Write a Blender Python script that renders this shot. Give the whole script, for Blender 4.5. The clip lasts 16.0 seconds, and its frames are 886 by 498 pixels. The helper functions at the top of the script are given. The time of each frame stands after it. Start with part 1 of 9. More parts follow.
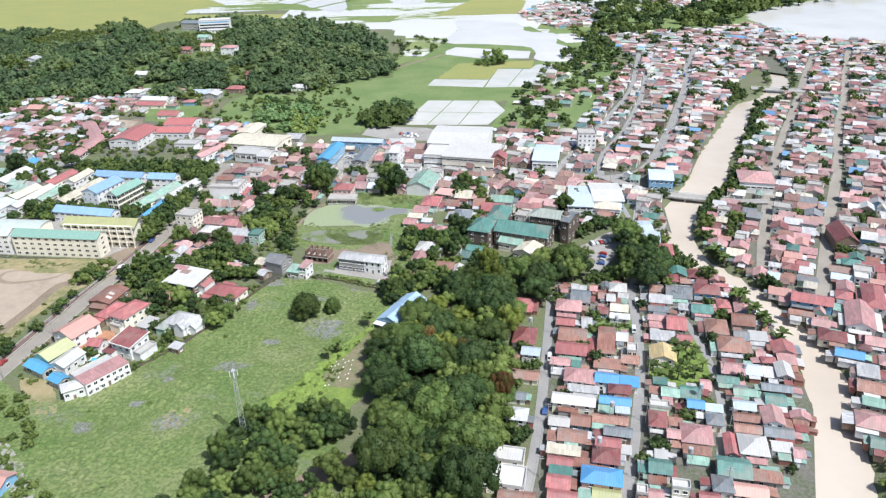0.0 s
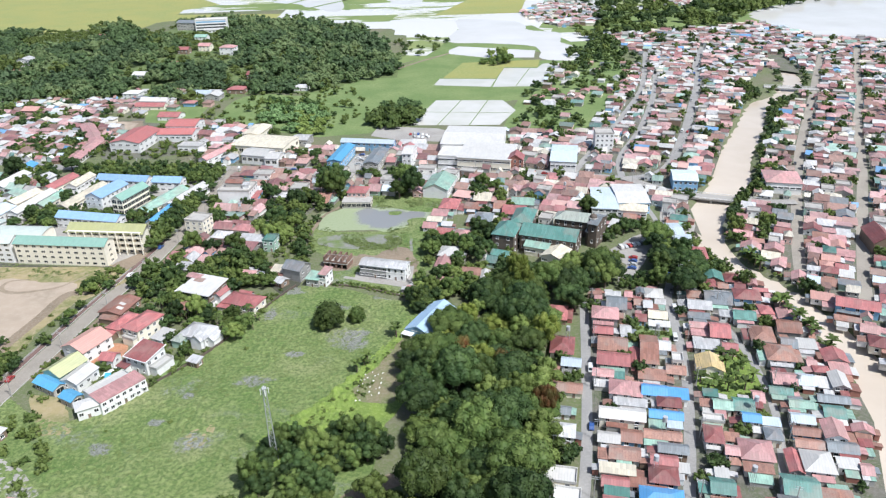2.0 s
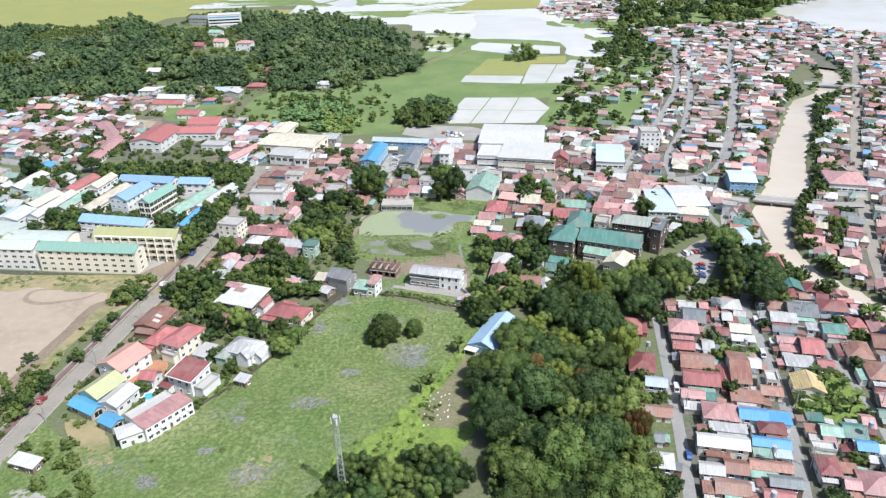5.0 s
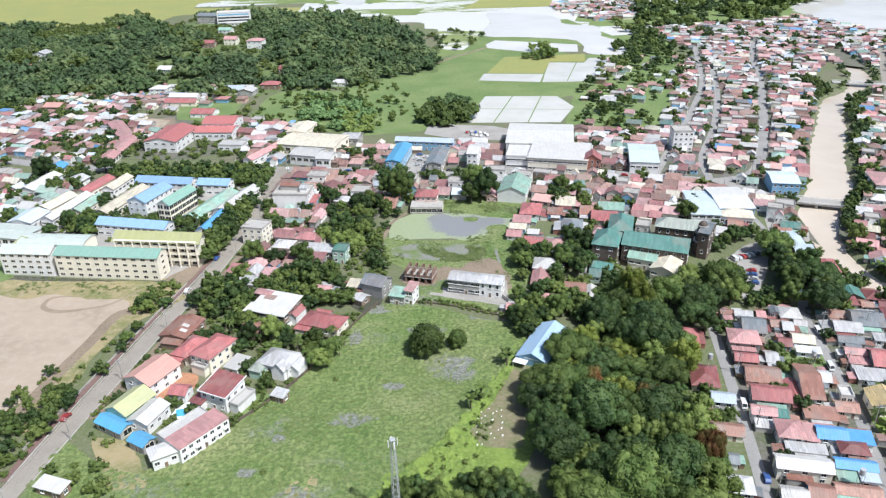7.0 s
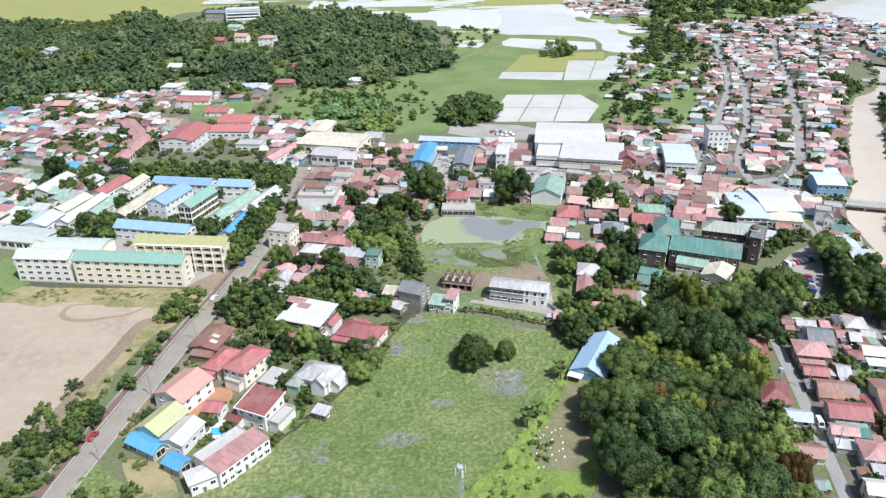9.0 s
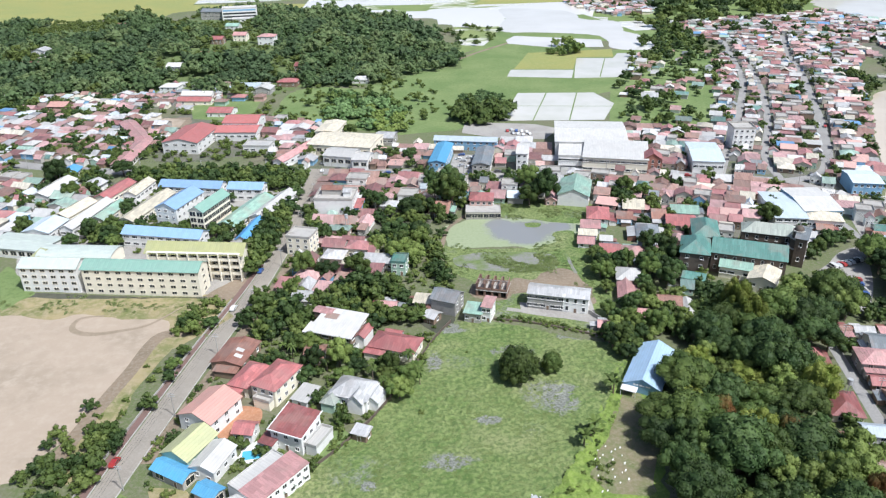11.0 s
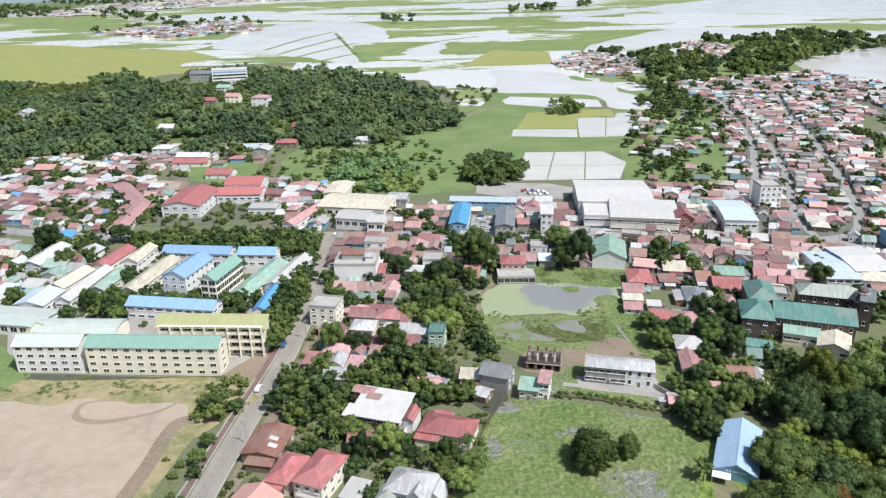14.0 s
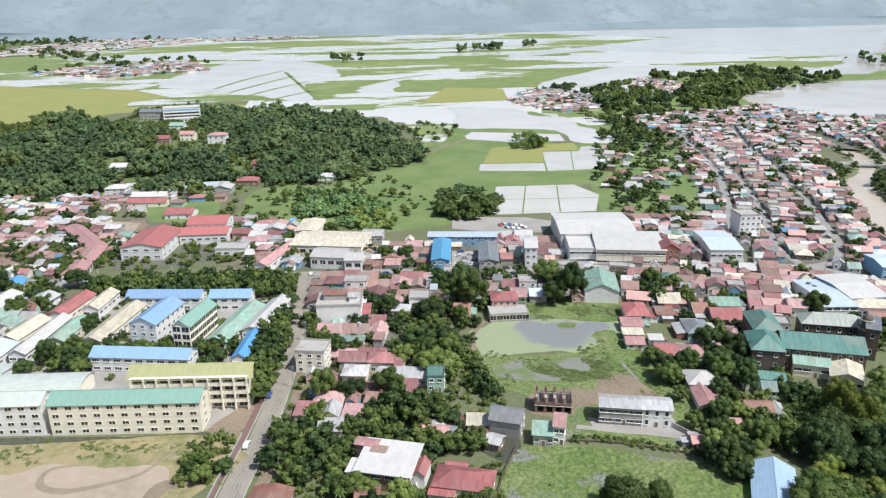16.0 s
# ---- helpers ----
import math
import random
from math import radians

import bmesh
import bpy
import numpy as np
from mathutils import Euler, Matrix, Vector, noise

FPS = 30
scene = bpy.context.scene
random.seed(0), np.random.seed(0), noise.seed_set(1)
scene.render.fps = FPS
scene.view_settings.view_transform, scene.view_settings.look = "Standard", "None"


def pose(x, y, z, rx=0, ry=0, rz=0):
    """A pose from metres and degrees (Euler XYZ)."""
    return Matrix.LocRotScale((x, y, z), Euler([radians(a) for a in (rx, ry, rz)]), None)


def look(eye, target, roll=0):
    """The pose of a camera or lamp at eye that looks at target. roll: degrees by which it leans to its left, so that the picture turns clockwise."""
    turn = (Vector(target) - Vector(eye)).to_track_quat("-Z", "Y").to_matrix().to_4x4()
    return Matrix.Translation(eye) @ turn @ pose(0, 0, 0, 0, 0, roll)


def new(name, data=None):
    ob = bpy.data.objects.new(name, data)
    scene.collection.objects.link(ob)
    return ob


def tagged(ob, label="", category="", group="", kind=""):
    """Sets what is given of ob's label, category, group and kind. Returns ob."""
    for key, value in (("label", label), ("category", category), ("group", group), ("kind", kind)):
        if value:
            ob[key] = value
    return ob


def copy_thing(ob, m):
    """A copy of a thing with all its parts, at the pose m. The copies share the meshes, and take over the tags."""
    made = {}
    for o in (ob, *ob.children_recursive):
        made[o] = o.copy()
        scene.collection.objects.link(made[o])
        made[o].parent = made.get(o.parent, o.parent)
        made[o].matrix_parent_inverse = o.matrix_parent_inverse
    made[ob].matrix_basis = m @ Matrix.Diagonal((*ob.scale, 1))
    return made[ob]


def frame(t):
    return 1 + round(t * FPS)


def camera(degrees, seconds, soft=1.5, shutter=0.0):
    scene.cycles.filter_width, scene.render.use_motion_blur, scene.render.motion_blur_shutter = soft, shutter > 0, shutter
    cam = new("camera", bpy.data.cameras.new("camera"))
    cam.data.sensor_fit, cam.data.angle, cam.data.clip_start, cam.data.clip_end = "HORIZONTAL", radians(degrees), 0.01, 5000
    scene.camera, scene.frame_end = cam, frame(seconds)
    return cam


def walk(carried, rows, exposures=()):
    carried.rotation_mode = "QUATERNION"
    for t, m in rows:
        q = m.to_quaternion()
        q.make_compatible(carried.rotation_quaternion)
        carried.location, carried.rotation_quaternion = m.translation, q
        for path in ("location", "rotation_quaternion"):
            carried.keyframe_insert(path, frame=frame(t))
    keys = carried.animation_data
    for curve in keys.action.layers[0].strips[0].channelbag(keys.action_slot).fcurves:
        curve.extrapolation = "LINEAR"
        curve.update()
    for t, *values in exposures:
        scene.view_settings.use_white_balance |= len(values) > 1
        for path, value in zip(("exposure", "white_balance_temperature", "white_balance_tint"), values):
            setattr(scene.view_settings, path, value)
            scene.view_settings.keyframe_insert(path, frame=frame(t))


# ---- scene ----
cam = camera(62.0, 16.0, soft=1.25)
PATH = [
    (0, (8.917, -1.514, 171.824), (8.911, 0.281, 170.941), -1.4),
    (0.5, (4.568, 2.098, 170.698), (4.574, 3.896, 169.822), -1.4),
    (1, (0.188, 5.749, 169.433), (0.204, 7.547, 168.556), -1.4),
    (1.5, (-3.971, 9.607, 168.239), (-3.952, 11.403, 167.361), -1.4),
    (2, (-8.287, 13.337, 167.192), (-8.264, 15.133, 166.311), -1.4),
    (2.5, (-12.494, 17.306, 165.906), (-12.471, 19.102, 165.025), -1.4),
    (3, (-16.543, 21.178, 164.556), (-16.521, 22.973, 163.674), -1.4),
    (3.5, (-20.85, 25.288, 163.466), (-20.827, 27.082, 162.583), -1.4),
    (4, (-25.183, 29.155, 162.738), (-25.159, 30.949, 161.854), -1.4),
    (6.5, (-46.797, 49.024, 156.948), (-46.766, 50.817, 156.063), -1.3),
    (7, (-51.001, 53.022, 155.754), (-50.97, 54.815, 154.87), -1.3),
    (7.5, (-54.953, 57.058, 154.707), (-54.921, 58.852, 153.822), -1.3),
    (8, (-59.319, 60.985, 153.228), (-59.286, 62.779, 152.344), -1.3),
    (8.5, (-63.702, 64.986, 152.101), (-63.667, 66.78, 151.217), -1.2),
    (9, (-68.119, 69.112, 150.967), (-68.083, 70.905, 150.082), -1.2),
    (11.5, (-89.263, 89.219, 144.411), (-89.187, 91.012, 143.53), -1.2),
    (12, (-93.476, 93.223, 143.44), (-93.392, 95.022, 142.57), -1.1),
    (12.5, (-98.075, 97.526, 142.047), (-97.979, 99.341, 141.213), -1.1),
    (13, (-102.011, 101.573, 140.769), (-101.906, 103.404, 139.971), -1.1),
    (13.5, (-106.283, 105.7, 139.448), (-106.159, 107.543, 138.682), -1.0),
    (14, (-110.438, 110.132, 138.11), (-110.289, 111.986, 137.376), -1.0),
    (14.5, (-114.791, 114.323, 136.793), (-114.616, 116.186, 136.088), -0.9),
    (15, (-119.065, 118.623, 135.236), (-118.864, 120.492, 134.554), -0.8),
    (15.5, (-123.01, 122.896, 133.764), (-122.767, 124.768, 133.104), -0.8),
    (16, (-127.038, 127.243, 132.061), (-126.74, 129.115, 131.422), -0.8),
]

walk(cam, [(t, look(eye, target, roll)) for t, eye, target, roll in PATH],
     exposures=[(0, 0.14, 5780, 9), (11, 0.12, 5780, 9), (14, 0.03, 5900, 9), (16, -0.02, 5960, 9)])

# ---- daylight: high sun from the side of the river, a little behind the camera ----
SUN_AZ, SUN_EL = 133.0, 57.0   # degrees clockwise from +y, and above the horizon
world = bpy.data.worlds.new("sky")
scene.world = world
world.use_nodes = True
wn = world.node_tree
sky = wn.nodes.new("ShaderNodeTexSky")
sky.sky_type, sky.sun_disc = "NISHITA", False
sky.sun_elevation, sky.sun_rotation = radians(SUN_EL), radians(SUN_AZ)
sky.dust_density, sky.air_density = 3.0, 1.0
wn.links.new(sky.outputs[0], wn.nodes["Background"].inputs[0])
wn.nodes["Background"].inputs[1].default_value = 0.095
sun = new("sun", bpy.data.lights.new("sun", "SUN"))
sun.data.energy, sun.data.angle, sun.data.color = 4.75, radians(0.6), (1.0, 0.95, 0.87)
_d = Vector((math.sin(radians(SUN_AZ)) * math.cos(radians(SUN_EL)), math.cos(radians(SUN_AZ)) * math.cos(radians(SUN_EL)), math.sin(radians(SUN_EL))))
sun.matrix_world = look(_d * 500, (0, 0, 0))


# ---- materials ----
def blank(name):
    m = bpy.data.materials.new(name)
    m.use_nodes = True
    n = m.node_tree.nodes
    return m, n, m.node_tree.links, n["Principled BSDF"]


def coords(n, l, shift=True):
    """Object space in metres, shifted at random from thing to thing."""
    tc = n.new("ShaderNodeTexCoord")
    if not shift:
        return tc.outputs["Object"]
    info = n.new("ShaderNodeObjectInfo")
    mul = n.new("ShaderNodeMath")
    mul.operation = "MULTIPLY"
    mul.inputs[1].default_value = 90.0
    l.new(info.outputs["Random"], mul.inputs[0])
    add = n.new("ShaderNodeVectorMath")
    l.new(tc.outputs["Object"], add.inputs[0])
    l.new(mul.outputs[0], add.inputs[1])
    return add.outputs[0]


def noise_of(n, l, vec, scale, detail=4.0, rough=0.6):
    t = n.new("ShaderNodeTexNoise")
    t.inputs["Scale"].default_value, t.inputs["Detail"].default_value, t.inputs["Roughness"].default_value = scale, detail, rough
    l.new(vec, t.inputs["Vector"])
    return t.outputs["Fac"]


def steps(n, l, fac, *stops):
    r = n.new("ShaderNodeValToRGB")
    el = r.color_ramp.elements
    while len(el) < len(stops):
        el.new(0.5)
    for e, (p, c) in zip(el, stops):
        e.position = p
        e.color = (*c, 1) if isinstance(c, tuple) else (c, c, c, 1)
    l.new(fac, r.inputs[0])
    return r.outputs[0]


def mixed(n, l, fac, a, b, how="MIX"):
    m = n.new("ShaderNodeMix")
    m.data_type, m.blend_type = "RGBA", how
    for sock, v in ((m.inputs[0], fac), (m.inputs[6], a), (m.inputs[7], b)):
        if isinstance(v, (int, float)):
            sock.default_value = v
        elif isinstance(v, tuple):
            sock.default_value = (*v, 1)
        else:
            l.new(v, sock)
    return m.outputs[2]


def bumped(n, l, bsdf, height, strength, dist=0.1):
    b = n.new("ShaderNodeBump")
    b.inputs["Strength"].default_value, b.inputs["Distance"].default_value = strength, dist
    l.new(height, b.inputs["Height"])
    l.new(b.outputs[0], bsdf.inputs["Normal"])


def vary(n, l, col, amount, island=False):
    """Lightness that differs from piece to piece."""
    src = n.new("ShaderNodeNewGeometry").outputs["Random Per Island"] if island else n.new("ShaderNodeObjectInfo").outputs["Random"]
    mr = n.new("ShaderNodeMapRange")
    mr.inputs["To Min"].default_value, mr.inputs["To Max"].default_value = 1 - amount, 1 + amount
    l.new(src, mr.inputs["Value"])
    h = n.new("ShaderNodeHueSaturation")
    l.new(mr.outputs[0], h.inputs["Value"])
    l.new(col, h.inputs["Color"])
    return h.outputs[0]


def earth(name, a, b, c, big=0.03, small=0.6, rough=0.95, bump=0.4, lo=0.4, hi=0.62, shift=False):
    """Ground cover: two tones in patches with a third in the grain."""
    m, n, l, p = blank(name)
    v = coords(n, l, shift)
    f1, f2 = noise_of(n, l, v, big, 6), noise_of(n, l, v, small, 5, 0.7)
    col = mixed(n, l, steps(n, l, f1, (lo, 0.0), (hi, 1.0)), a, b)
    col = mixed(n, l, steps(n, l, f2, (0.45, 0.0), (0.7, 1.0)), col, c)
    l.new(col, p.inputs["Base Color"])
    p.inputs["Roughness"].default_value = rough
    bumped(n, l, p, f2, bump, 0.5)
    return m


def painted(name, col, dirt=(0.12, 0.1, 0.08), amount=0.25, rough=0.7, var=0.12, many=False):
    """Plaster or concrete with streaks and stains."""
    m, n, l, p = blank(name)
    v = coords(n, l)
    f1, f2 = noise_of(n, l, v, 0.35, 6), noise_of(n, l, v, 5.0, 4)
    c = mixed(n, l, steps(n, l, f1, (0.5, 0.0), (0.85, amount * 2)), col, dirt)
    c = mixed(n, l, steps(n, l, f2, (0.45, 0.0), (0.85, 0.6 * amount)), c, tuple(x * 0.6 for x in col))
    l.new(vary(n, l, c, var, many), p.inputs["Base Color"])
    p.inputs["Roughness"].default_value = rough
    bumped(n, l, p, f2, 0.15, 0.05)
    return m


def sheet_roof(name, col, rust=(0.2, 0.09, 0.05), amount=0.35, rough=0.45, var=0.16, many=False):
    """Painted corrugated roofing: ribs down the slope, faded bands, rust and overlaps of the sheets."""
    # roofs of the joined town are greyed to paint in distance haze
    if many:
        col = tuple(0.8 * c + 0.2 * (0.2 + 0.6 * sum(col) / 3) for c in col)
    m, n, l, p = blank(name)
    v = coords(n, l)
    f1, f2 = noise_of(n, l, v, 0.28, 7, 0.65), noise_of(n, l, v, 2.5, 4)
    fade = mixed(n, l, steps(n, l, f1, (0.35, 0.0), (0.7, 1.0)), col, tuple(min(1, x * 0.82 + 0.055) for x in col))
    c = mixed(n, l, steps(n, l, f2, (0.62 - amount * 0.25, 0.0), (0.78 - amount * 0.2, amount)), fade, rust)
    sheets = n.new("ShaderNodeTexBrick")
    sheets.inputs["Scale"].default_value, sheets.inputs["Mortar Size"].default_value = 1.0, 0.012
    sheets.inputs["Brick Width"].default_value, sheets.inputs["Row Height"].default_value = 0.9, 2.6
    sheets.inputs["Color1"].default_value, sheets.inputs["Color2"].default_value, sheets.inputs["Mortar"].default_value = (0.72, 0.72, 0.72, 1), (1.18, 1.16, 1.14, 1), (0.55, 0.53, 0.5, 1)
    l.new(v, sheets.inputs["Vector"])
    c = mixed(n, l, 0.25 if amount <= 0.25 else 0.7, c, sheets.outputs["Color"], "MULTIPLY")
    f3 = noise_of(n, l, v, 0.11, 3, 0.5)
    c = mixed(n, l, steps(n, l, f3, (0.52, 0.0), (0.60, max(0.0, amount - 0.2) * 2.0)), c, tuple(0.5 * a + 0.5 * b for a, b in zip(rust, (0.42, 0.38, 0.34))))
    bands = n.new("ShaderNodeTexWave")
    bands.bands_direction = "X"
    bands.inputs["Scale"].default_value, bands.inputs["Distortion"].default_value = 0.35, 0.4
    l.new(v, bands.inputs["Vector"])
    c = mixed(n, l, steps(n, l, bands.outputs["Fac"], (0.88, 0.0), (1.0, 0.3)), c, tuple(x * 0.5 for x in col))
    l.new(vary(n, l, c, var * 1.5 if many else var, many), p.inputs["Base Color"])
    p.inputs["Roughness"].default_value, p.inputs["Metallic"].default_value = rough, 0.0
    ribs = n.new("ShaderNodeTexWave")
    ribs.bands_direction = "X"
    ribs.inputs["Scale"].default_value = 1.6
    l.new(v, ribs.inputs["Vector"])
    bumped(n, l, p, ribs.outputs["Fac"], 0.25, 0.05)
    return m


def water(name, col, col2, rough=0.06, wave=0.08, scale=0.35, big=0.02):
    m, n, l, p = blank(name)
    v = coords(n, l, False)
    f1, f2 = noise_of(n, l, v, big, 5), noise_of(n, l, v, scale, 4)
    l.new(mixed(n, l, steps(n, l, f1, (0.35, 0.0), (0.65, 1.0)), col, col2), p.inputs["Base Color"])
    p.inputs["Roughness"].default_value, p.inputs["IOR"].default_value = rough, 1.33
    bumped(n, l, p, f2, wave, 0.1)
    return m


def leaves(name, a, b, var=0.4, glow=0.33):
    m, n, l, p = blank(name)
    g = n.new("ShaderNodeNewGeometry")
    v = coords(n, l)
    c = mixed(n, l, steps(n, l, noise_of(n, l, v, 0.16, 3, 0.6), (0.36, 0.0), (0.64, 1.0)), a, b)
    c = vary(n, l, vary(n, l, c, 0.14, True), var)
    l.new(c, p.inputs["Base Color"])
    p.inputs["Roughness"].default_value, p.inputs["Specular IOR Level"].default_value = 0.6, 0.2
    tr = n.new("ShaderNodeBsdfTranslucent")
    l.new(c, tr.inputs["Color"])
    mx = n.new("ShaderNodeMixShader")
    mx.inputs[0].default_value = glow
    l.new(p.outputs[0], mx.inputs[1])
    l.new(tr.outputs[0], mx.inputs[2])
    l.new(mx.outputs[0], n["Material Output"].inputs["Surface"])
    return m


def plain_mat():
    """Rice plain: fields of several greens, cut by dikes, some under water and painted pale with sky glare."""
    m, n, l, p = blank("rice_plain")
    v = coords(n, l, False)
    vor = n.new("ShaderNodeTexVoronoi")
    vor.distance = "CHEBYCHEV"
    vor.inputs["Scale"].default_value = 0.012
    mp = n.new("ShaderNodeMapping")
    mp.inputs["Scale"].default_value, mp.inputs["Rotation"].default_value = (0.3, 0.7, 1), (0, 0, 0.12)
    l.new(v, mp.inputs["Vector"])
    l.new(mp.outputs[0], vor.inputs["Vector"])
    mp2 = n.new("ShaderNodeMapping")
    mp2.inputs["Scale"].default_value = (0.5, 1.3, 1)
    l.new(v, mp2.inputs["Vector"])
    f1, f2 = noise_of(n, l, mp2.outputs[0], 0.0024, 7, 0.65), noise_of(n, l, v, 0.03, 6)
    col = mixed(n, l, vor.outputs["Color"], (0.18, 0.24, 0.085), (0.27, 0.30, 0.125))
    col = mixed(n, l, steps(n, l, f2, (0.4, 0.0), (0.8, 0.6)), col, (0.09, 0.15, 0.05))
    mx = n.new("ShaderNodeMath")
    mx.operation = "MULTIPLY_ADD"
    l.new(vor.outputs["Color"], mx.inputs[0])
    mx.inputs[1].default_value = 0.16
    l.new(f1, mx.inputs[2])
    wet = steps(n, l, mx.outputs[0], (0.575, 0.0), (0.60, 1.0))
    # wet plots get a near-white base that paints in the sky's glare
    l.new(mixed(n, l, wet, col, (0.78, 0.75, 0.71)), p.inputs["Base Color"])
    l.new(steps(n, l, wet, (0.0, 0.95), (1.0, 0.1)), p.inputs["Roughness"])
    p.inputs["IOR"].default_value = 1.33
    return m


def marsh_mat():
    """Marsh grass: clumps in three greens with shade painted between them, wet grey mud showing through in ragged
    patches.
    """
    m, n, l, p = blank("marsh_grass")
    v = coords(n, l, False)
    big, mid, fine = noise_of(n, l, v, 0.022, 5, 0.55), noise_of(n, l, v, 0.16, 7, 0.75), noise_of(n, l, v, 1.1, 4, 0.7)
    col = mixed(n, l, steps(n, l, big, (0.38, 0.0), (0.62, 1.0)), (0.115, 0.18, 0.044), (0.20, 0.24, 0.085))
    col = mixed(n, l, steps(n, l, mid, (0.45, 0.0), (0.62, 0.6)), col, (0.24, 0.285, 0.105))
    dry = noise_of(n, l, v, 0.035, 5, 0.6)
    col = mixed(n, l, steps(n, l, dry, (0.5, 0.0), (0.68, 0.75)), col, (0.29, 0.29, 0.14))
    clump = noise_of(n, l, v, 0.75, 4, 0.6)
    # hollows between clumps painted dark as shade, clump tops light as sunlit
    col = mixed(n, l, steps(n, l, clump, (0.42, 0.6), (0.53, 0.0)), col, (0.07, 0.12, 0.03))
    col = mixed(n, l, steps(n, l, clump, (0.54, 0.0), (0.66, 0.45)), col, (0.26, 0.31, 0.115))
    col = mixed(n, l, steps(n, l, fine, (0.5, 0.0), (0.72, 0.6)), col, (0.085, 0.142, 0.036))
    wet = n.new("ShaderNodeMath")
    wet.operation = "MULTIPLY"
    l.new(steps(n, l, noise_of(n, l, v, 0.03, 3, 0.5), (0.58, 0.0), (0.70, 1.0)), wet.inputs[0])
    l.new(steps(n, l, noise_of(n, l, v, 0.33, 6, 0.75), (0.46, 0.0), (0.56, 1.0)), wet.inputs[1])
    bare = wet.outputs[0]
    for cx, cy, rx, ry in ((-79, 245, 11, 5), (-92, 211, 9, 7), (-43, 270, 9, 10), (-54, 298, 11, 5), (-101, 237, 4, 3), (-123, 209, 6, 5), (-108, 222, 5, 3), (-66, 262, 7, 3), (-75, 313, 10, 3), (-152, 236, 9, 6), (-140, 190, 8, 4), (-27.5, 306.4, 16, 4), (-42.4, 276.3, 9, 6), (-75.6, 315.5, 8, 6), (-81.1, 293.4, 4, 9)):
        mp = n.new("ShaderNodeMapping")
        mp.vector_type = "TEXTURE"
        mp.inputs["Location"].default_value, mp.inputs["Scale"].default_value = (cx, cy, 0), (rx * 1.5, ry * 1.5, 1)
        l.new(v, mp.inputs["Vector"])
        ln = n.new("ShaderNodeVectorMath")
        ln.operation = "LENGTH"
        l.new(mp.outputs[0], ln.inputs[0])
        ad = n.new("ShaderNodeMath")
        l.new(ln.outputs["Value"], ad.inputs[0])
        l.new(noise_of(n, l, v, 0.25, 6, 0.75), ad.inputs[1])
        mxm = n.new("ShaderNodeMath")
        mxm.operation = "MAXIMUM"
        l.new(steps(n, l, ad.outputs[0], (0.85, 0.9), (1.25, 0.0)), mxm.inputs[0])
        l.new(bare, mxm.inputs[1])
        bare = mxm.outputs[0]
    l.new(mixed(n, l, bare, col, mixed(n, l, steps(n, l, noise_of(n, l, v, 1.6, 3, 0.6), (0.42, 0.0), (0.56, 1.0)), (0.14, 0.145, 0.12), (0.27, 0.27, 0.25))), p.inputs["Base Color"])
    l.new(steps(n, l, bare, (0.0, 0.95), (1.0, 0.55)), p.inputs["Roughness"])
    bumped(n, l, p, clump, 0.7, 0.9)
    return m


def pond_mat():
    """Pond: pale algae drifted to one end, open water at the other, a ragged soft border between."""
    m, n, l, p = blank("algae_pond")
    v = coords(n, l, False)
    open_ = None
    for cx, cy, rx, ry in [(-41.4, 397.1, 11, 12), (-31.9, 396.3, 12, 12), (-20.3, 399.2, 9, 6), (-35.7, 388.3, 10, 7), (-45.6, 403.6, 8, 8)]:
        mp = n.new("ShaderNodeMapping")
        mp.vector_type = "TEXTURE"
        mp.inputs["Location"].default_value, mp.inputs["Scale"].default_value = (cx, cy, 0), (rx, ry, 1)
        l.new(v, mp.inputs["Vector"])
        ln = n.new("ShaderNodeVectorMath")
        ln.operation = "LENGTH"
        l.new(mp.outputs[0], ln.inputs[0])
        if open_ is None:
            open_ = ln.outputs["Value"]
        else:
            mn = n.new("ShaderNodeMath")
            mn.operation = "MINIMUM"
            l.new(open_, mn.inputs[0])
            l.new(ln.outputs["Value"], mn.inputs[1])
            open_ = mn.outputs[0]
    ad = n.new("ShaderNodeMath")
    l.new(open_, ad.inputs[0])
    l.new(noise_of(n, l, v, 0.16, 7, 0.7), ad.inputs[1])
    far = n.new("ShaderNodeMapRange")
    far.inputs["From Min"].default_value, far.inputs["From Max"].default_value = 1.2, 1.65
    l.new(ad.outputs[0], far.inputs["Value"])
    algae = mixed(n, l, steps(n, l, noise_of(n, l, v, 0.7, 4), (0.4, 0.0), (0.7, 1.0)), (0.33, 0.37, 0.23), (0.28, 0.33, 0.19))
    # open water's pale grey has some sky reflection painted into it
    l.new(mixed(n, l, far.outputs[0], (0.25, 0.255, 0.255), algae), p.inputs["Base Color"])
    l.new(steps(n, l, far.outputs[0], (0.0, 0.08), (1.0, 0.55)), p.inputs["Roughness"])
    p.inputs["IOR"].default_value = 1.33
    return m


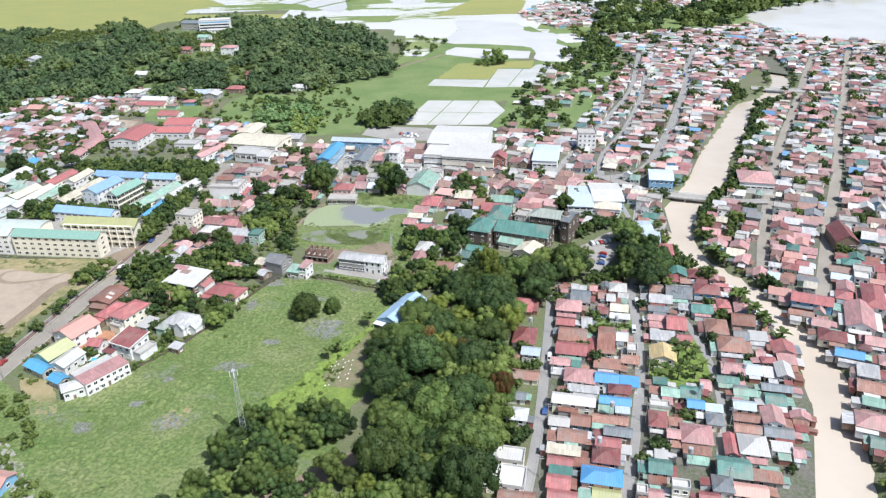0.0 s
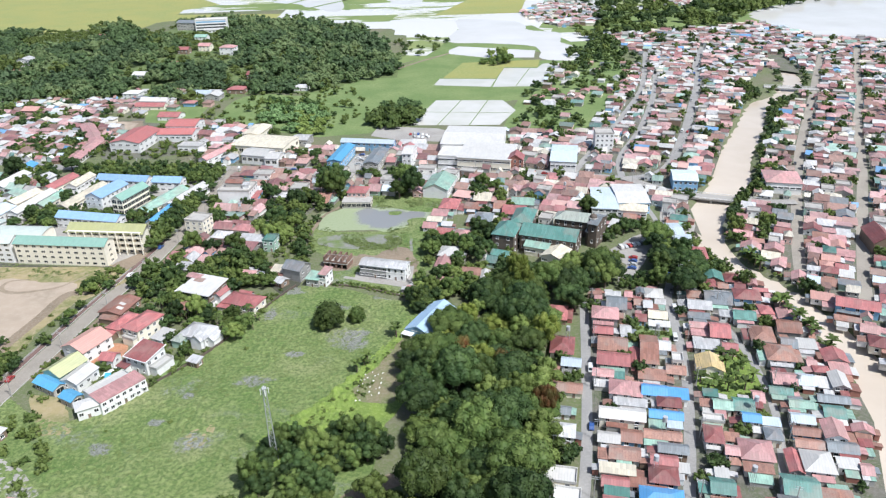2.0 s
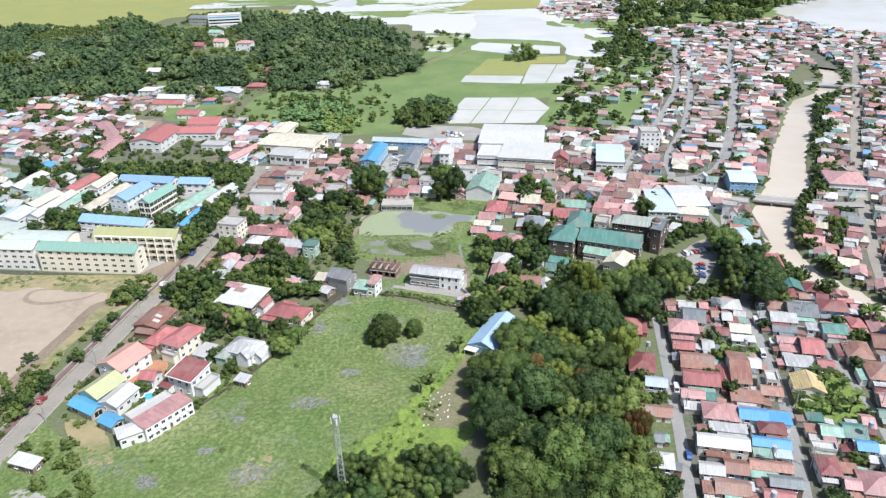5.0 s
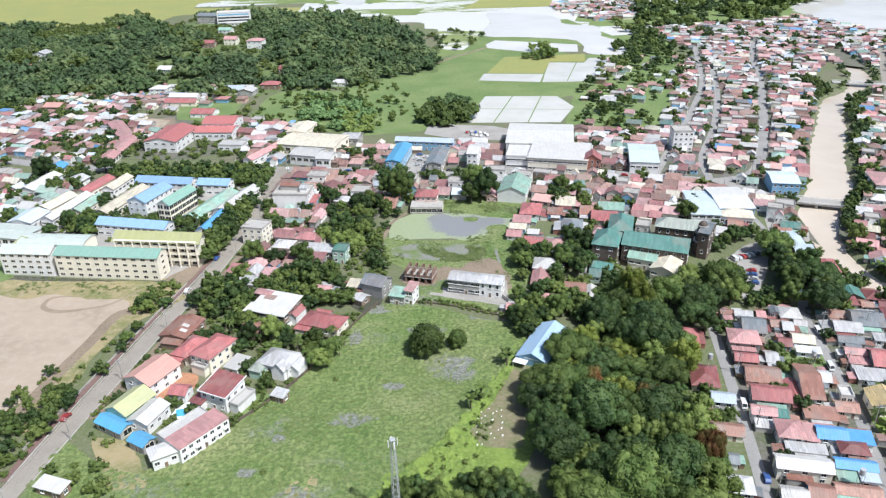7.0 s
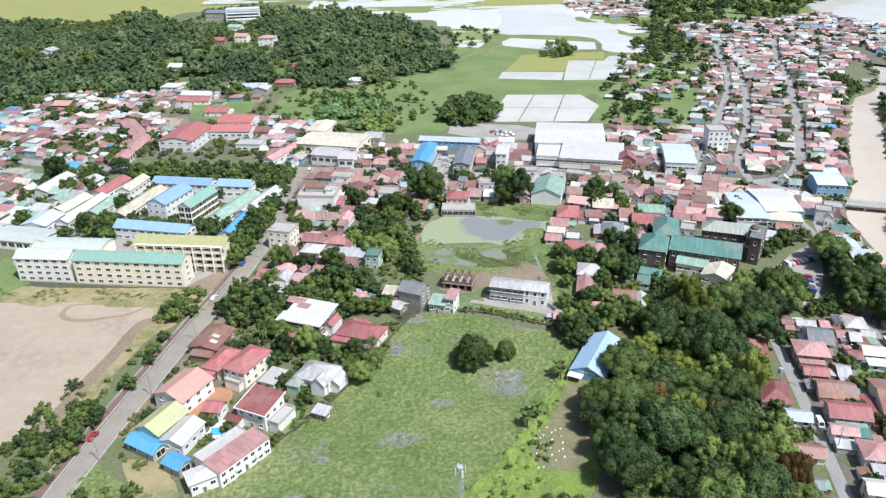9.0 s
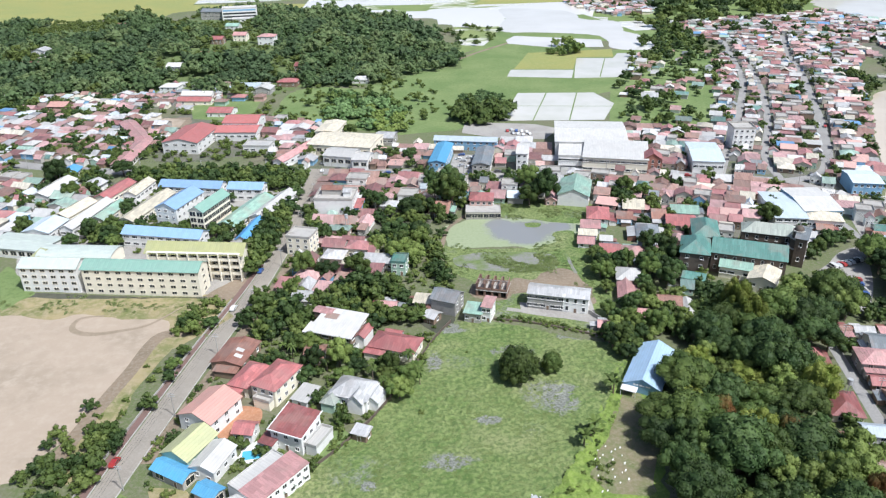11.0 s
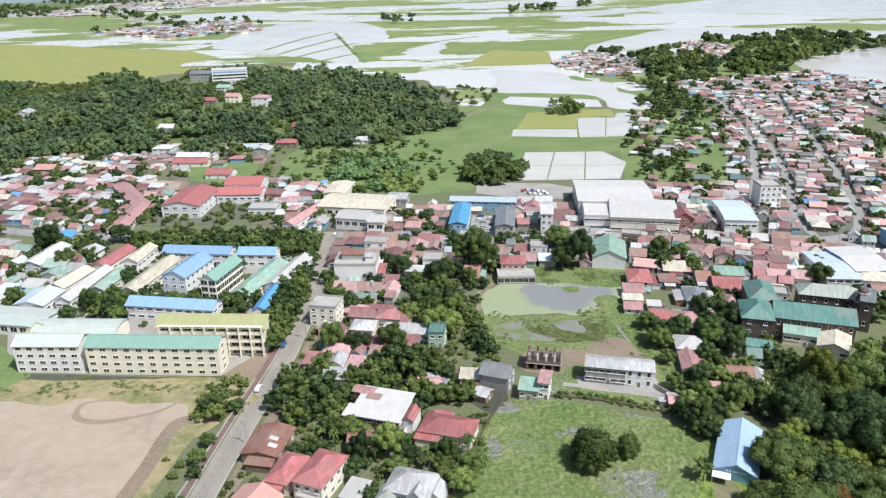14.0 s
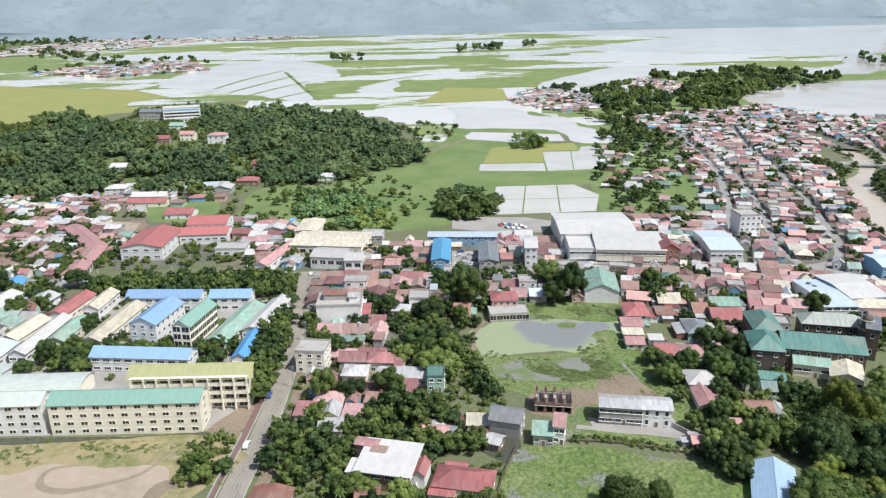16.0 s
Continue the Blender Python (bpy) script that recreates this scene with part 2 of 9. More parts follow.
M = dict(
    algae_pond=pond_mat(),
    shallow=earth("shallow_pond", (0.25, 0.245, 0.225), (0.15, 0.20, 0.065), (0.20, 0.235, 0.11), 0.07, 0.5, rough=0.5, bump=0.3, lo=0.44, hi=0.54),
    rawbrick=painted("raw_brick", (0.25, 0.155, 0.12), amount=0.4),
    plain=plain_mat(),
    soil=earth("town_soil", (0.12, 0.15, 0.055), (0.17, 0.155, 0.10), (0.20, 0.19, 0.14), 0.03, 0.8, lo=0.45, hi=0.7),
    grass=marsh_mat(),
    bright=earth("bright_scrub", (0.20, 0.285, 0.05), (0.13, 0.20, 0.04), (0.27, 0.335, 0.09), 0.12, 0.9, bump=1.0),
    lawn=earth("meadow", (0.145, 0.21, 0.068), (0.205, 0.26, 0.098), (0.12, 0.175, 0.053), 0.03, 0.45, bump=0.7),
    scrub=earth("scrub_ground", (0.10, 0.15, 0.045), (0.13, 0.18, 0.06), (0.15, 0.16, 0.075), 0.05, 0.6),
    rice=earth("ripe_rice", (0.29, 0.285, 0.085), (0.24, 0.27, 0.085), (0.32, 0.31, 0.12), 0.02, 0.3, bump=0.2),
    straw=earth("dry_grass", (0.34, 0.28, 0.145), (0.17, 0.185, 0.065), (0.38, 0.31, 0.20), 0.07, 0.35, bump=0.6),
    mud=earth("mud_flat", (0.41, 0.33, 0.25), (0.33, 0.27, 0.20), (0.45, 0.37, 0.29), 0.035, 0.2, rough=0.7, bump=0.15, lo=0.48, hi=0.66),
    wetmud=earth("wet_mud", (0.30, 0.24, 0.17), (0.37, 0.30, 0.225), (0.26, 0.21, 0.145), 0.1, 0.6, rough=0.6),
    clay=earth("orange_clay", (0.44, 0.22, 0.12), (0.36, 0.18, 0.10), (0.48, 0.27, 0.17), 0.2, 1.0),
    graves=earth("grave_strip", (0.22, 0.19, 0.11), (0.14, 0.17, 0.06), (0.27, 0.23, 0.16), 0.15, 0.8),
    dirt=earth("bare_dirt", (0.26, 0.20, 0.14), (0.19, 0.15, 0.10), (0.30, 0.25, 0.19), 0.06, 0.8),
    # soil and concrete tones, darkened to paint in shade between packed houses
    yards=earth("town_yards", (0.15, 0.14, 0.115), (0.09, 0.115, 0.05), (0.21, 0.195, 0.17), 0.12, 0.9),
    pavers=painted("brown_pavers", (0.22, 0.14, 0.12), amount=0.4),
    asphalt=earth("old_concrete_road", (0.32, 0.285, 0.24), (0.27, 0.24, 0.20), (0.35, 0.32, 0.275), 0.08, 1.2, rough=0.85, bump=0.1),
    street=earth("street_asphalt", (0.26, 0.25, 0.24), (0.31, 0.30, 0.285), (0.34, 0.33, 0.315), 0.08, 1.2, rough=0.85, bump=0.1),
    lot=earth("concrete_lot", (0.36, 0.34, 0.31), (0.28, 0.26, 0.24), (0.40, 0.38, 0.35), 0.06, 0.9, rough=0.85, bump=0.1),
    # muddy beige, lightened further to paint in glare on the river
    river=water("river_water_glare", (0.61, 0.53, 0.44), (0.54, 0.46, 0.37), rough=0.05, wave=0.05),
    # flood and paddy: near-white base colours paint in the sky's reflection
    flood=water("flood_water_glare", (0.75, 0.725, 0.69), (0.66, 0.63, 0.585), rough=0.08, wave=0.05, big=0.01),
    paddy=water("paddy_water_glare", (0.64, 0.62, 0.575), (0.55, 0.54, 0.47), rough=0.08, big=0.03),
    dark_water=water("dark_water", (0.07, 0.075, 0.055), (0.10, 0.10, 0.075), wave=0.03, big=0.1),
    concrete=painted("bare_concrete", (0.42, 0.40, 0.37), amount=0.4),
    white=painted("white_plaster", (0.79, 0.78, 0.755), amount=0.14, var=0.06),
    cream=painted("cream_plaster", (0.85, 0.79, 0.65), amount=0.1, var=0.05),
    pinkwall=painted("pink_plaster", (0.62, 0.42, 0.36)),
    greenwall=painted("green_plaster", (0.40, 0.55, 0.45)),
    bluewall=painted("blue_plaster", (0.25, 0.45, 0.65)),
    greywall=painted("grey_blockwork", (0.36, 0.35, 0.33), amount=0.4),
    woodwall=painted("weathered_boards", (0.24, 0.17, 0.12), amount=0.4),
    stone=painted("old_stone", (0.13, 0.10, 0.08), (0.04, 0.035, 0.03), 0.5),
    brick=painted("brick_red", (0.34, 0.15, 0.11), amount=0.4),
    dark=painted("window_dark", (0.035, 0.04, 0.045), amount=0.1, rough=0.15, var=0.3),
    bark=painted("bark", (0.16, 0.12, 0.09)),
    steel=painted("galvanised_steel", (0.45, 0.46, 0.47), rough=0.4),
    leaf=leaves("leaf_dark", (0.034, 0.064, 0.02), (0.07, 0.108, 0.032), glow=0.12),
    # leafwood, leafpale and leafhill are lightened to paint in distance haze
    leafwood=leaves("leaf_wood_hazed", (0.095, 0.155, 0.068), (0.155, 0.225, 0.105), glow=0.25),
    leafpale=leaves("leaf_pale_bamboo_hazed", (0.20, 0.285, 0.115), (0.27, 0.345, 0.15), glow=0.3),
    leafmid=leaves("leaf_mid", (0.066, 0.105, 0.026), (0.118, 0.16, 0.042), glow=0.14),
    leaflight=leaves("leaf_light", (0.125, 0.175, 0.042), (0.20, 0.25, 0.07), glow=0.25),
    leafrust=leaves("leaf_rust", (0.19, 0.085, 0.035), (0.14, 0.13, 0.04)),
    leaflime=leaves("leaf_lime", (0.17, 0.22, 0.04), (0.25, 0.28, 0.065)),
    # bamboo green, made paler in place of distance haze
    leafhill=leaves("leaf_bamboo_hazed", (0.125, 0.20, 0.075), (0.195, 0.285, 0.12)),
    sedge=leaves("marsh_sedge", (0.17, 0.225, 0.07), (0.25, 0.30, 0.115), glow=0.2),
    # distance haze is painted into the blue-grey of the hills
    hill=earth("hazed_far_hill", (0.21, 0.26, 0.285), (0.275, 0.33, 0.36), (0.18, 0.225, 0.245), 0.003, 0.012, bump=0.0),
)
ROOFING = dict(
    red=((0.42, 0.145, 0.14), (0.2, 0.09, 0.06), 0.3), maroon=((0.25, 0.08, 0.075),), pink=((0.55, 0.30, 0.29), (0.26, 0.13, 0.10), 0.4), salmon=((0.60, 0.33, 0.275), (0.3, 0.15, 0.1), 0.25),
    rust=((0.36, 0.19, 0.14), (0.16, 0.08, 0.055), 0.55), brown=((0.26, 0.12, 0.085),), teal=((0.095, 0.24, 0.205),), mint=((0.30, 0.47, 0.38),),
    azure=((0.12, 0.39, 0.64), (0.3, 0.3, 0.3), 0.2), blue=((0.10, 0.31, 0.60), (0.3, 0.3, 0.3), 0.2), cornflower=((0.26, 0.41, 0.63), (0.3, 0.3, 0.3), 0.2), sky=((0.54, 0.62, 0.68), (0.3, 0.3, 0.3), 0.2), white=((0.60, 0.585, 0.555), (0.35, 0.3, 0.26), 0.25),
    silver=((0.54, 0.54, 0.54), (0.25, 0.18, 0.14), 0.35), slate=((0.20, 0.23, 0.25),), cream=((0.66, 0.60, 0.47), (0.4, 0.33, 0.22), 0.3),
    yellow=((0.60, 0.46, 0.22), (0.4, 0.3, 0.15), 0.3), olive=((0.43, 0.43, 0.20), (0.3, 0.3, 0.15), 0.25), lime=((0.47, 0.48, 0.26), (0.3, 0.3, 0.15), 0.25),
    powder=((0.38, 0.53, 0.70), (0.55, 0.6, 0.65), 0.25), coral=((0.50, 0.17, 0.155), (0.3, 0.1, 0.08), 0.2), sage=((0.34, 0.38, 0.33), (0.2, 0.2, 0.17), 0.35), ice=((0.60, 0.66, 0.60), (0.4, 0.4, 0.36), 0.2), green=((0.22, 0.37, 0.30), (0.1, 0.2, 0.15), 0.2))
ROOF = {k: sheet_roof(k + "_roofing", *v) for k, v in ROOFING.items()}
ROOF_MANY = {k: sheet_roof(k + "_roofing_town", *v, many=True) for k, v in ROOFING.items()}
WORDS = dict(red="red painted", maroon="dark maroon", pink="faded pink", salmon="salmon orange", rust="rusty brown", brown="brown", teal="dull teal green",
             mint="pale mint green", blue="bright blue", azure="bright azure blue", sky="pale blue", cornflower="light blue", white="white", silver="bare silver", slate="dark slate grey", cream="cream",
             yellow="ochre yellow", olive="olive yellow", lime="yellow-green", green="sea green", ice="pale ice green", sage="mottled grey-green", coral="coral red", powder="powder blue")


# ---- building tools ----
def part(name, bm, material, parent=None, label="", smooth=False):
    me = bpy.data.meshes.new(name)
    bm.to_mesh(me)
    bm.free()
    for m in material if isinstance(material, (list, tuple)) else [material]:
        me.materials.append(m)
    if smooth:
        me.shade_smooth()
    ob = new(name, me)
    if parent:
        ob.parent = parent
    if label:
        ob["label"] = label
    return ob


def box(bm, x0, x1, y0, y1, z0, z1, mi=0):
    v = [bm.verts.new(p) for p in ((x0, y0, z0), (x1, y0, z0), (x1, y1, z0), (x0, y1, z0), (x0, y0, z1), (x1, y0, z1), (x1, y1, z1), (x0, y1, z1))]
    for f in ((3, 2, 1, 0), (4, 5, 6, 7), (0, 1, 5, 4), (1, 2, 6, 5), (2, 3, 7, 6), (3, 0, 4, 7)):
        bm.faces.new([v[i] for i in f]).material_index = mi
    return bm


def hull(bm, lower, upper, mi=0):
    """A solid between two rings of as many corners."""
    a, b = [bm.verts.new(p) for p in lower], [bm.verts.new(p) for p in upper]
    k = len(a)
    bm.faces.new(a[::-1]).material_index = mi
    bm.faces.new(b).material_index = mi
    for i in range(k):
        bm.faces.new((a[i], a[(i + 1) % k], b[(i + 1) % k], b[i])).material_index = mi
    return bm


def spline(pts, n=6, closed=True):
    """Catmull-Rom through a few corners."""
    out, k = [], len(pts)
    for i in range(k if closed else k - 1):
        q = [Vector(pts[(i + j) % k] if closed else pts[min(max(i + j, 0), k - 1)]) for j in (-1, 0, 1, 2)]
        for s in range(n):
            t = s / n
            out.append(0.5 * (2 * q[1] + (q[2] - q[0]) * t + (2 * q[0] - 5 * q[1] + 4 * q[2] - q[3]) * t * t + (3 * q[1] - q[0] - 3 * q[2] + q[3]) * t ** 3))
    if not closed:
        out.append(Vector(pts[-1]))
    return [(p.x, p.y) for p in out]


def patch(name, pts, z, material, label="", round_=True, thick=0.0, jag=0.0, kind="structure"):
    """A level sheet of ground cover."""
    ring = spline(pts) if round_ else pts
    if jag:
        ring = [(x + jag * noise.noise((x * 0.13, y * 0.13, 3)), y + jag * noise.noise((x * 0.13, y * 0.13, 9))) for x, y in ring]
    bm = bmesh.new()
    f = bm.faces.new([bm.verts.new((x, y, z)) for x, y in ring])
    if f.calc_area() and f.normal.z < 0:
        f.normal_flip()
    bm.normal_update()
    if bm.faces[:][0].normal.z < 0:
        bmesh.ops.reverse_faces(bm, faces=bm.faces[:])
    bmesh.ops.triangulate(bm, faces=bm.faces[:])
    return tagged(part(name, bm, material), label, kind=kind)


def ribbon(name, pts, width, z, material, label="", n=6, height=0.0, kind="structure"):
    """A road or wall along a line; width may be one number or one for each corner."""
    line = spline(pts, n, False)
    ws = [width] * len(line) if isinstance(width, (int, float)) else list(np.interp(np.linspace(0, 1, len(line)), np.linspace(0, 1, len(width)), width))
    bm, rows = bmesh.new(), []
    for i, (x, y) in enumerate(line):
        a, b = line[max(i - 1, 0)], line[min(i + 1, len(line) - 1)]
        d = Vector((b[0] - a[0], b[1] - a[1])).normalized() * (ws[i] / 2)
        rows.append([bm.verts.new((x + s * d.y, y - s * d.x, z + h)) for h in ((0, height) if height else (0,)) for s in (-1, 1)])
    for a, b in zip(rows, rows[1:]):
        if height:
            for i, j in ((2, 3), (0, 2), (3, 1)):
                bm.faces.new((a[i], a[j], b[j], b[i]))
        else:
            bm.faces.new((a[0], a[1], b[1], b[0]))
    if height:
        bm.faces.new([rows[0][i] for i in (0, 1, 3, 2)])
        bm.faces.new([rows[-1][i] for i in (2, 3, 1, 0)])
    else:
        bm.normal_update()
        if bm.faces[:][0].normal.z < 0:
            bmesh.ops.reverse_faces(bm, faces=bm.faces[:])
    return tagged(part(name, bm, material), label, kind=kind)


def inside(x, y, ring):
    r, k = False, len(ring)
    for i in range(k):
        (x0, y0), (x1, y1) = ring[i], ring[i - 1]
        if (y0 > y) != (y1 > y) and x < (x1 - x0) * (y - y0) / (y1 - y0) + x0:
            r = not r
    return r


def off_line(x, y, line):
    best = 1e9
    for (x0, y0), (x1, y1) in zip(line, line[1:]):
        dx, dy = x1 - x0, y1 - y0
        t = min(1, max(0, ((x - x0) * dx + (y - y0) * dy) / (dx * dx + dy * dy + 1e-9)))
        best = min(best, math.hypot(x - x0 - t * dx, y - y0 - t * dy))
    return best


TAKEN, LANES, KEEP_OUT = {}, [], []   # footprints by 40 m cell; (line, half width); rings with no houses


def corners(x, y, w, d, rot):
    c, s = math.cos(radians(rot)), math.sin(radians(rot))
    return [(x + c * a - s * b, y + s * a + c * b) for a, b in ((-w / 2, -d / 2), (w / 2, -d / 2), (w / 2, d / 2), (-w / 2, d / 2))]


def overlap(p, q):
    for poly in (p, q):
        for i in range(4):
            ax, ay = poly[i][1] - poly[i - 1][1], poly[i - 1][0] - poly[i][0]
            a = [ax * x + ay * y for x, y in p]
            b = [ax * x + ay * y for x, y in q]
            if max(a) <= min(b) or max(b) <= min(a):
                return False
    return True


def is_free(x, y, w, d, rot):
    p = corners(x, y, w, d, rot)
    cx, cy = int(x // 40), int(y // 40)
    for i in (-1, 0, 1):
        for j in (-1, 0, 1):
            for q in TAKEN.get((cx + i, cy + j), ()):
                if overlap(p, q):
                    return False
    return True


def take(x, y, w, d, rot):
    p = corners(x, y, w, d, rot)
    for cell in {(int(a // 40), int(b // 40)) for a, b in p} | {(int(x // 40), int(y // 40))}:
        TAKEN.setdefault(cell, []).append(p)


def walls_mesh(w, d, h, shape, rise):
    """Four walls in one solid, with gable ends where the roof has them."""
    bm = bmesh.new()
    a, b = w / 2, d / 2
    if shape == "gx":
        prof = [(-b, -0.3), (b, -0.3), (b, h), (0, h + rise), (-b, h)]
        hull(bm, [(-a, y, z) for y, z in prof], [(a, y, z) for y, z in prof])
    elif shape == "gy":
        prof = [(-a, -0.3), (a, -0.3), (a, h), (0, h + rise), (-a, h)]
        hull(bm, [(x, b, z) for x, z in prof], [(x, -b, z) for x, z in prof])
    elif shape == "arch":
        prof = [(-a, -0.3), (a, -0.3)] + [(a * math.cos(q), h + rise * 0.97 * math.sin(q)) for q in [math.pi * i / 10 for i in range(11)]]
        hull(bm, [(x, b, z) for x, z in prof], [(x, -b, z) for x, z in prof])
    elif shape == "shed":
        prof = [(-b, -0.3), (b, -0.3), (b, h + rise - 0.02), (-b, h - 0.02)]
        hull(bm, [(-a, y, z) for y, z in prof], [(a, y, z) for y, z in prof])
    else:
        box(bm, -a, a, -b, b, -0.3, h)
    bmesh.ops.recalc_face_normals(bm, faces=bm.faces[:])
    return bm


def roof_mesh(w, d, h, shape, rise, over=0.5, t=0.14):
    """A roof in one solid: sheets of some thickness, with overhang and ridge cap."""
    bm = bmesh.new()
    a, b = w / 2 + over, d / 2 + over
    if shape in ("gx", "gy", "arch"):
        if shape == "gx":
            a, b = b, a
        k = over * rise / (a - over)
        if shape == "arch":
            top = [(a * math.cos(q), h + 0.1 + rise * math.sin(q)) for q in [math.pi * i / 10 for i in range(11)]]
        else:
            top = [(a, h - k + t), (0.22, h + rise + t - 0.04), (0.18, h + rise + t + 0.06), (0, h + rise + t + 0.12), (-0.18, h + rise + t + 0.06), (-0.22, h + rise + t - 0.04), (-a, h - k + t)]
        ring = top + [(x * (a - 0.03) / a, z - t + 0.01) for x, z in (top[::-1] if shape == "arch" else (top[-1], (0, h + rise + t), top[0]))]
        if shape == "gx":
            hull(bm, [(-b, x, z) for x, z in ring], [(b, x, z) for x, z in ring])
        else:
            hull(bm, [(x, b, z) for x, z in ring], [(x, -b, z) for x, z in ring])
    elif shape == "hip":
        r = min(a, b) * 0.97
        rx, ry = max(a - r, 0.15), max(b - r, 0.15)
        ring = [(-a, -b), (a, -b), (a, b), (-a, b)]
        top = [(-rx, -ry), (rx, -ry), (rx, ry), (-rx, ry)]
        v = [[bm.verts.new((x, y, z)) for x, y in q] for q, z in ((ring, h), (ring, h + t), (top, h + rise))]
        bm.faces.new(v[0][::-1])
        bm.faces.new(v[2])
        for p, q in zip(v, v[1:]):
            for i in range(4):
                bm.faces.new((p[i], p[(i + 1) % 4], q[(i + 1) % 4], q[i]))
    elif shape == "shed":
        hull(bm, [(-a, -b, h), (a, -b, h), (a, b, h + rise), (-a, b, h + rise)], [(-a, -b, h + t), (a, -b, h + t), (a, b, h + rise + t), (-a, b, h + rise + t)])
    else:   # flat slab with a parapet round it
        a, b = a - over * 0.7, b - over * 0.7
        rings = [(a, b, h), (a, b, h + 0.2 + rise), (a - 0.2, b - 0.2, h + 0.2 + rise), (a - 0.2, b - 0.2, h + 0.2)]
        v = [[bm.verts.new((sx * x, sy * y, z)) for sx, sy in ((-1, -1), (1, -1), (1, 1), (-1, 1))] for x, y, z in rings]
        bm.faces.new(v[0][::-1])
        bm.faces.new(v[-1])
        for p, q in zip(v, v[1:]):
            for i in range(4):
                bm.faces.new((p[i], p[(i + 1) % 4], q[(i + 1) % 4], q[i]))
    bmesh.ops.recalc_face_normals(bm, faces=bm.faces[:])
    return bm


def window_mesh(w=1.3, h=1.2, mats=("white", "dark"), sill=True, panes=2):
    """A framed window that faces -y, its middle at the origin, the panes set back, all in one piece."""
    bm = bmesh.new()
    f, m = 0.09, 0.03
    xs_ = [-w / 2 - f, -w / 2]
    for k in range(1, panes):
        u = -w / 2 + w * k / panes
        xs_ += [u - m, u + m]
    xs_ += [w / 2, w / 2 + f]
    zs_ = [-h / 2 - f, -h / 2, h / 2, h / 2 + f]
    V = {}

    def at(x, y, z):
        key = (round(x, 4), y, round(z, 4))
        if key not in V:
            V[key] = bm.verts.new((x, y, z))
        return V[key]

    for i in range(len(xs_) - 1):
        for j in range(3):
            q = [(xs_[i], zs_[j]), (xs_[i + 1], zs_[j]), (xs_[i + 1], zs_[j + 1]), (xs_[i], zs_[j + 1])]
            if j == 1 and i % 2 == 1:
                bm.faces.new([at(x, 0.0, z) for x, z in q]).material_index = 1
                for k in range(4):
                    (x0, z0), (x1, z1) = q[k], q[(k + 1) % 4]
                    bm.faces.new((at(x0, -0.1, z0), at(x1, -0.1, z1), at(x1, 0.0, z1), at(x0, 0.0, z0)))
            else:
                bm.faces.new([at(x, -0.1, z) for x, z in q])
    x0, x1, z0, z1 = xs_[0], xs_[-1], zs_[0], zs_[-1]
    dep = -0.24 if sill else -0.1
    for (ax, az), (bx, bz) in (((x1, z1), (x0, z1)), ((x0, z1), (x0, z0)), ((x1, z0), (x1, z1))):
        bm.faces.new((bm.verts.new((ax, -0.1, az)), bm.verts.new((bx, -0.1, bz)), bm.verts.new((bx, 0.02, bz)), bm.verts.new((ax, 0.02, az))))
    a = [bm.verts.new(p) for p in ((x0 - 0.06, -0.1, z0 + 0.02), (x1 + 0.06, -0.1, z0 + 0.02), (x1 + 0.06, dep, z0), (x0 - 0.06, dep, z0), (x0 - 0.06, 0.0, z0 - 0.08), (x1 + 0.06, 0.0, z0 - 0.08))]
    bm.faces.new((a[3], a[2], a[1], a[0]))
    bm.faces.new((a[4], a[5], a[2], a[3]))
    bmesh.ops.remove_doubles(bm, verts=bm.verts[:], dist=0.03)
    me = bpy.data.meshes.new("window")
    bm.to_mesh(me)
    bm.free()
    for k in mats:
        me.materials.append(M[k])
    return me


def door_mesh():
    """A door leaf set back in its frame, in one piece."""
    bm = bmesh.new()
    o = [bm.verts.new(p) for p in ((-0.6, -0.1, 0), (-0.6, -0.1, 2.15), (0.6, -0.1, 2.15), (0.6, -0.1, 0))]
    i = [bm.verts.new(p) for p in ((-0.5, -0.1, 0), (-0.5, -0.1, 2.05), (0.5, -0.1, 2.05), (0.5, -0.1, 0))]
    b = [bm.verts.new((v.co.x, -0.04, v.co.z)) for v in i]
    k = [bm.verts.new((v.co.x, 0.02, v.co.z)) for v in o]
    for p, q in ((o, i), (i, b), (k, o)):
        for n in range(3):
            bm.faces.new((p[n], p[n + 1], q[n + 1], q[n])).material_index = 1
    bm.faces.new(b)
    bmesh.ops.recalc_face_normals(bm, faces=bm.faces[:])
    me = bpy.data.meshes.new("door")
    bm.to_mesh(me)
    bm.free()
    for m in (M["woodwall"], M["white"]):
        me.materials.append(m)
    return me


WINDOW, WIDE, TALL, DOOR = window_mesh(), window_mesh(2.6, 1.1, panes=3), window_mesh(1.0, 1.7, panes=1), door_mesh()


class Heap:
    """Gathers pieces past counting into one mesh."""

    def __init__(self, mats):
        self.mats, self.V, self.F, self.MI, self.n = mats, [], [], [], 0

    def add(self, V, F, MI, x, y, z, turn, sx, sy, sz, tones):
        c, s = math.cos(turn), math.sin(turn)
        W = np.empty_like(V)
        W[:, 0], W[:, 1], W[:, 2] = V[:, 0] * sx * c - V[:, 1] * sy * s + x, V[:, 0] * sx * s + V[:, 1] * sy * c + y, V[:, 2] * sz + z
        self.V.append(W)
        self.F += [tuple(i + self.n for i in f) for f in F]
        self.MI += [tones[m] for m in MI]
        self.n += len(V)

    def done(self, name, label, category):
        me = bpy.data.meshes.new(name)
        me.from_pydata(np.concatenate(self.V).tolist(), [], self.F)
        for m in self.mats:
            me.materials.append(m)
        me.polygons.foreach_set("material_index", self.MI)
        return tagged(new(name, me), label, category, kind="stuff")


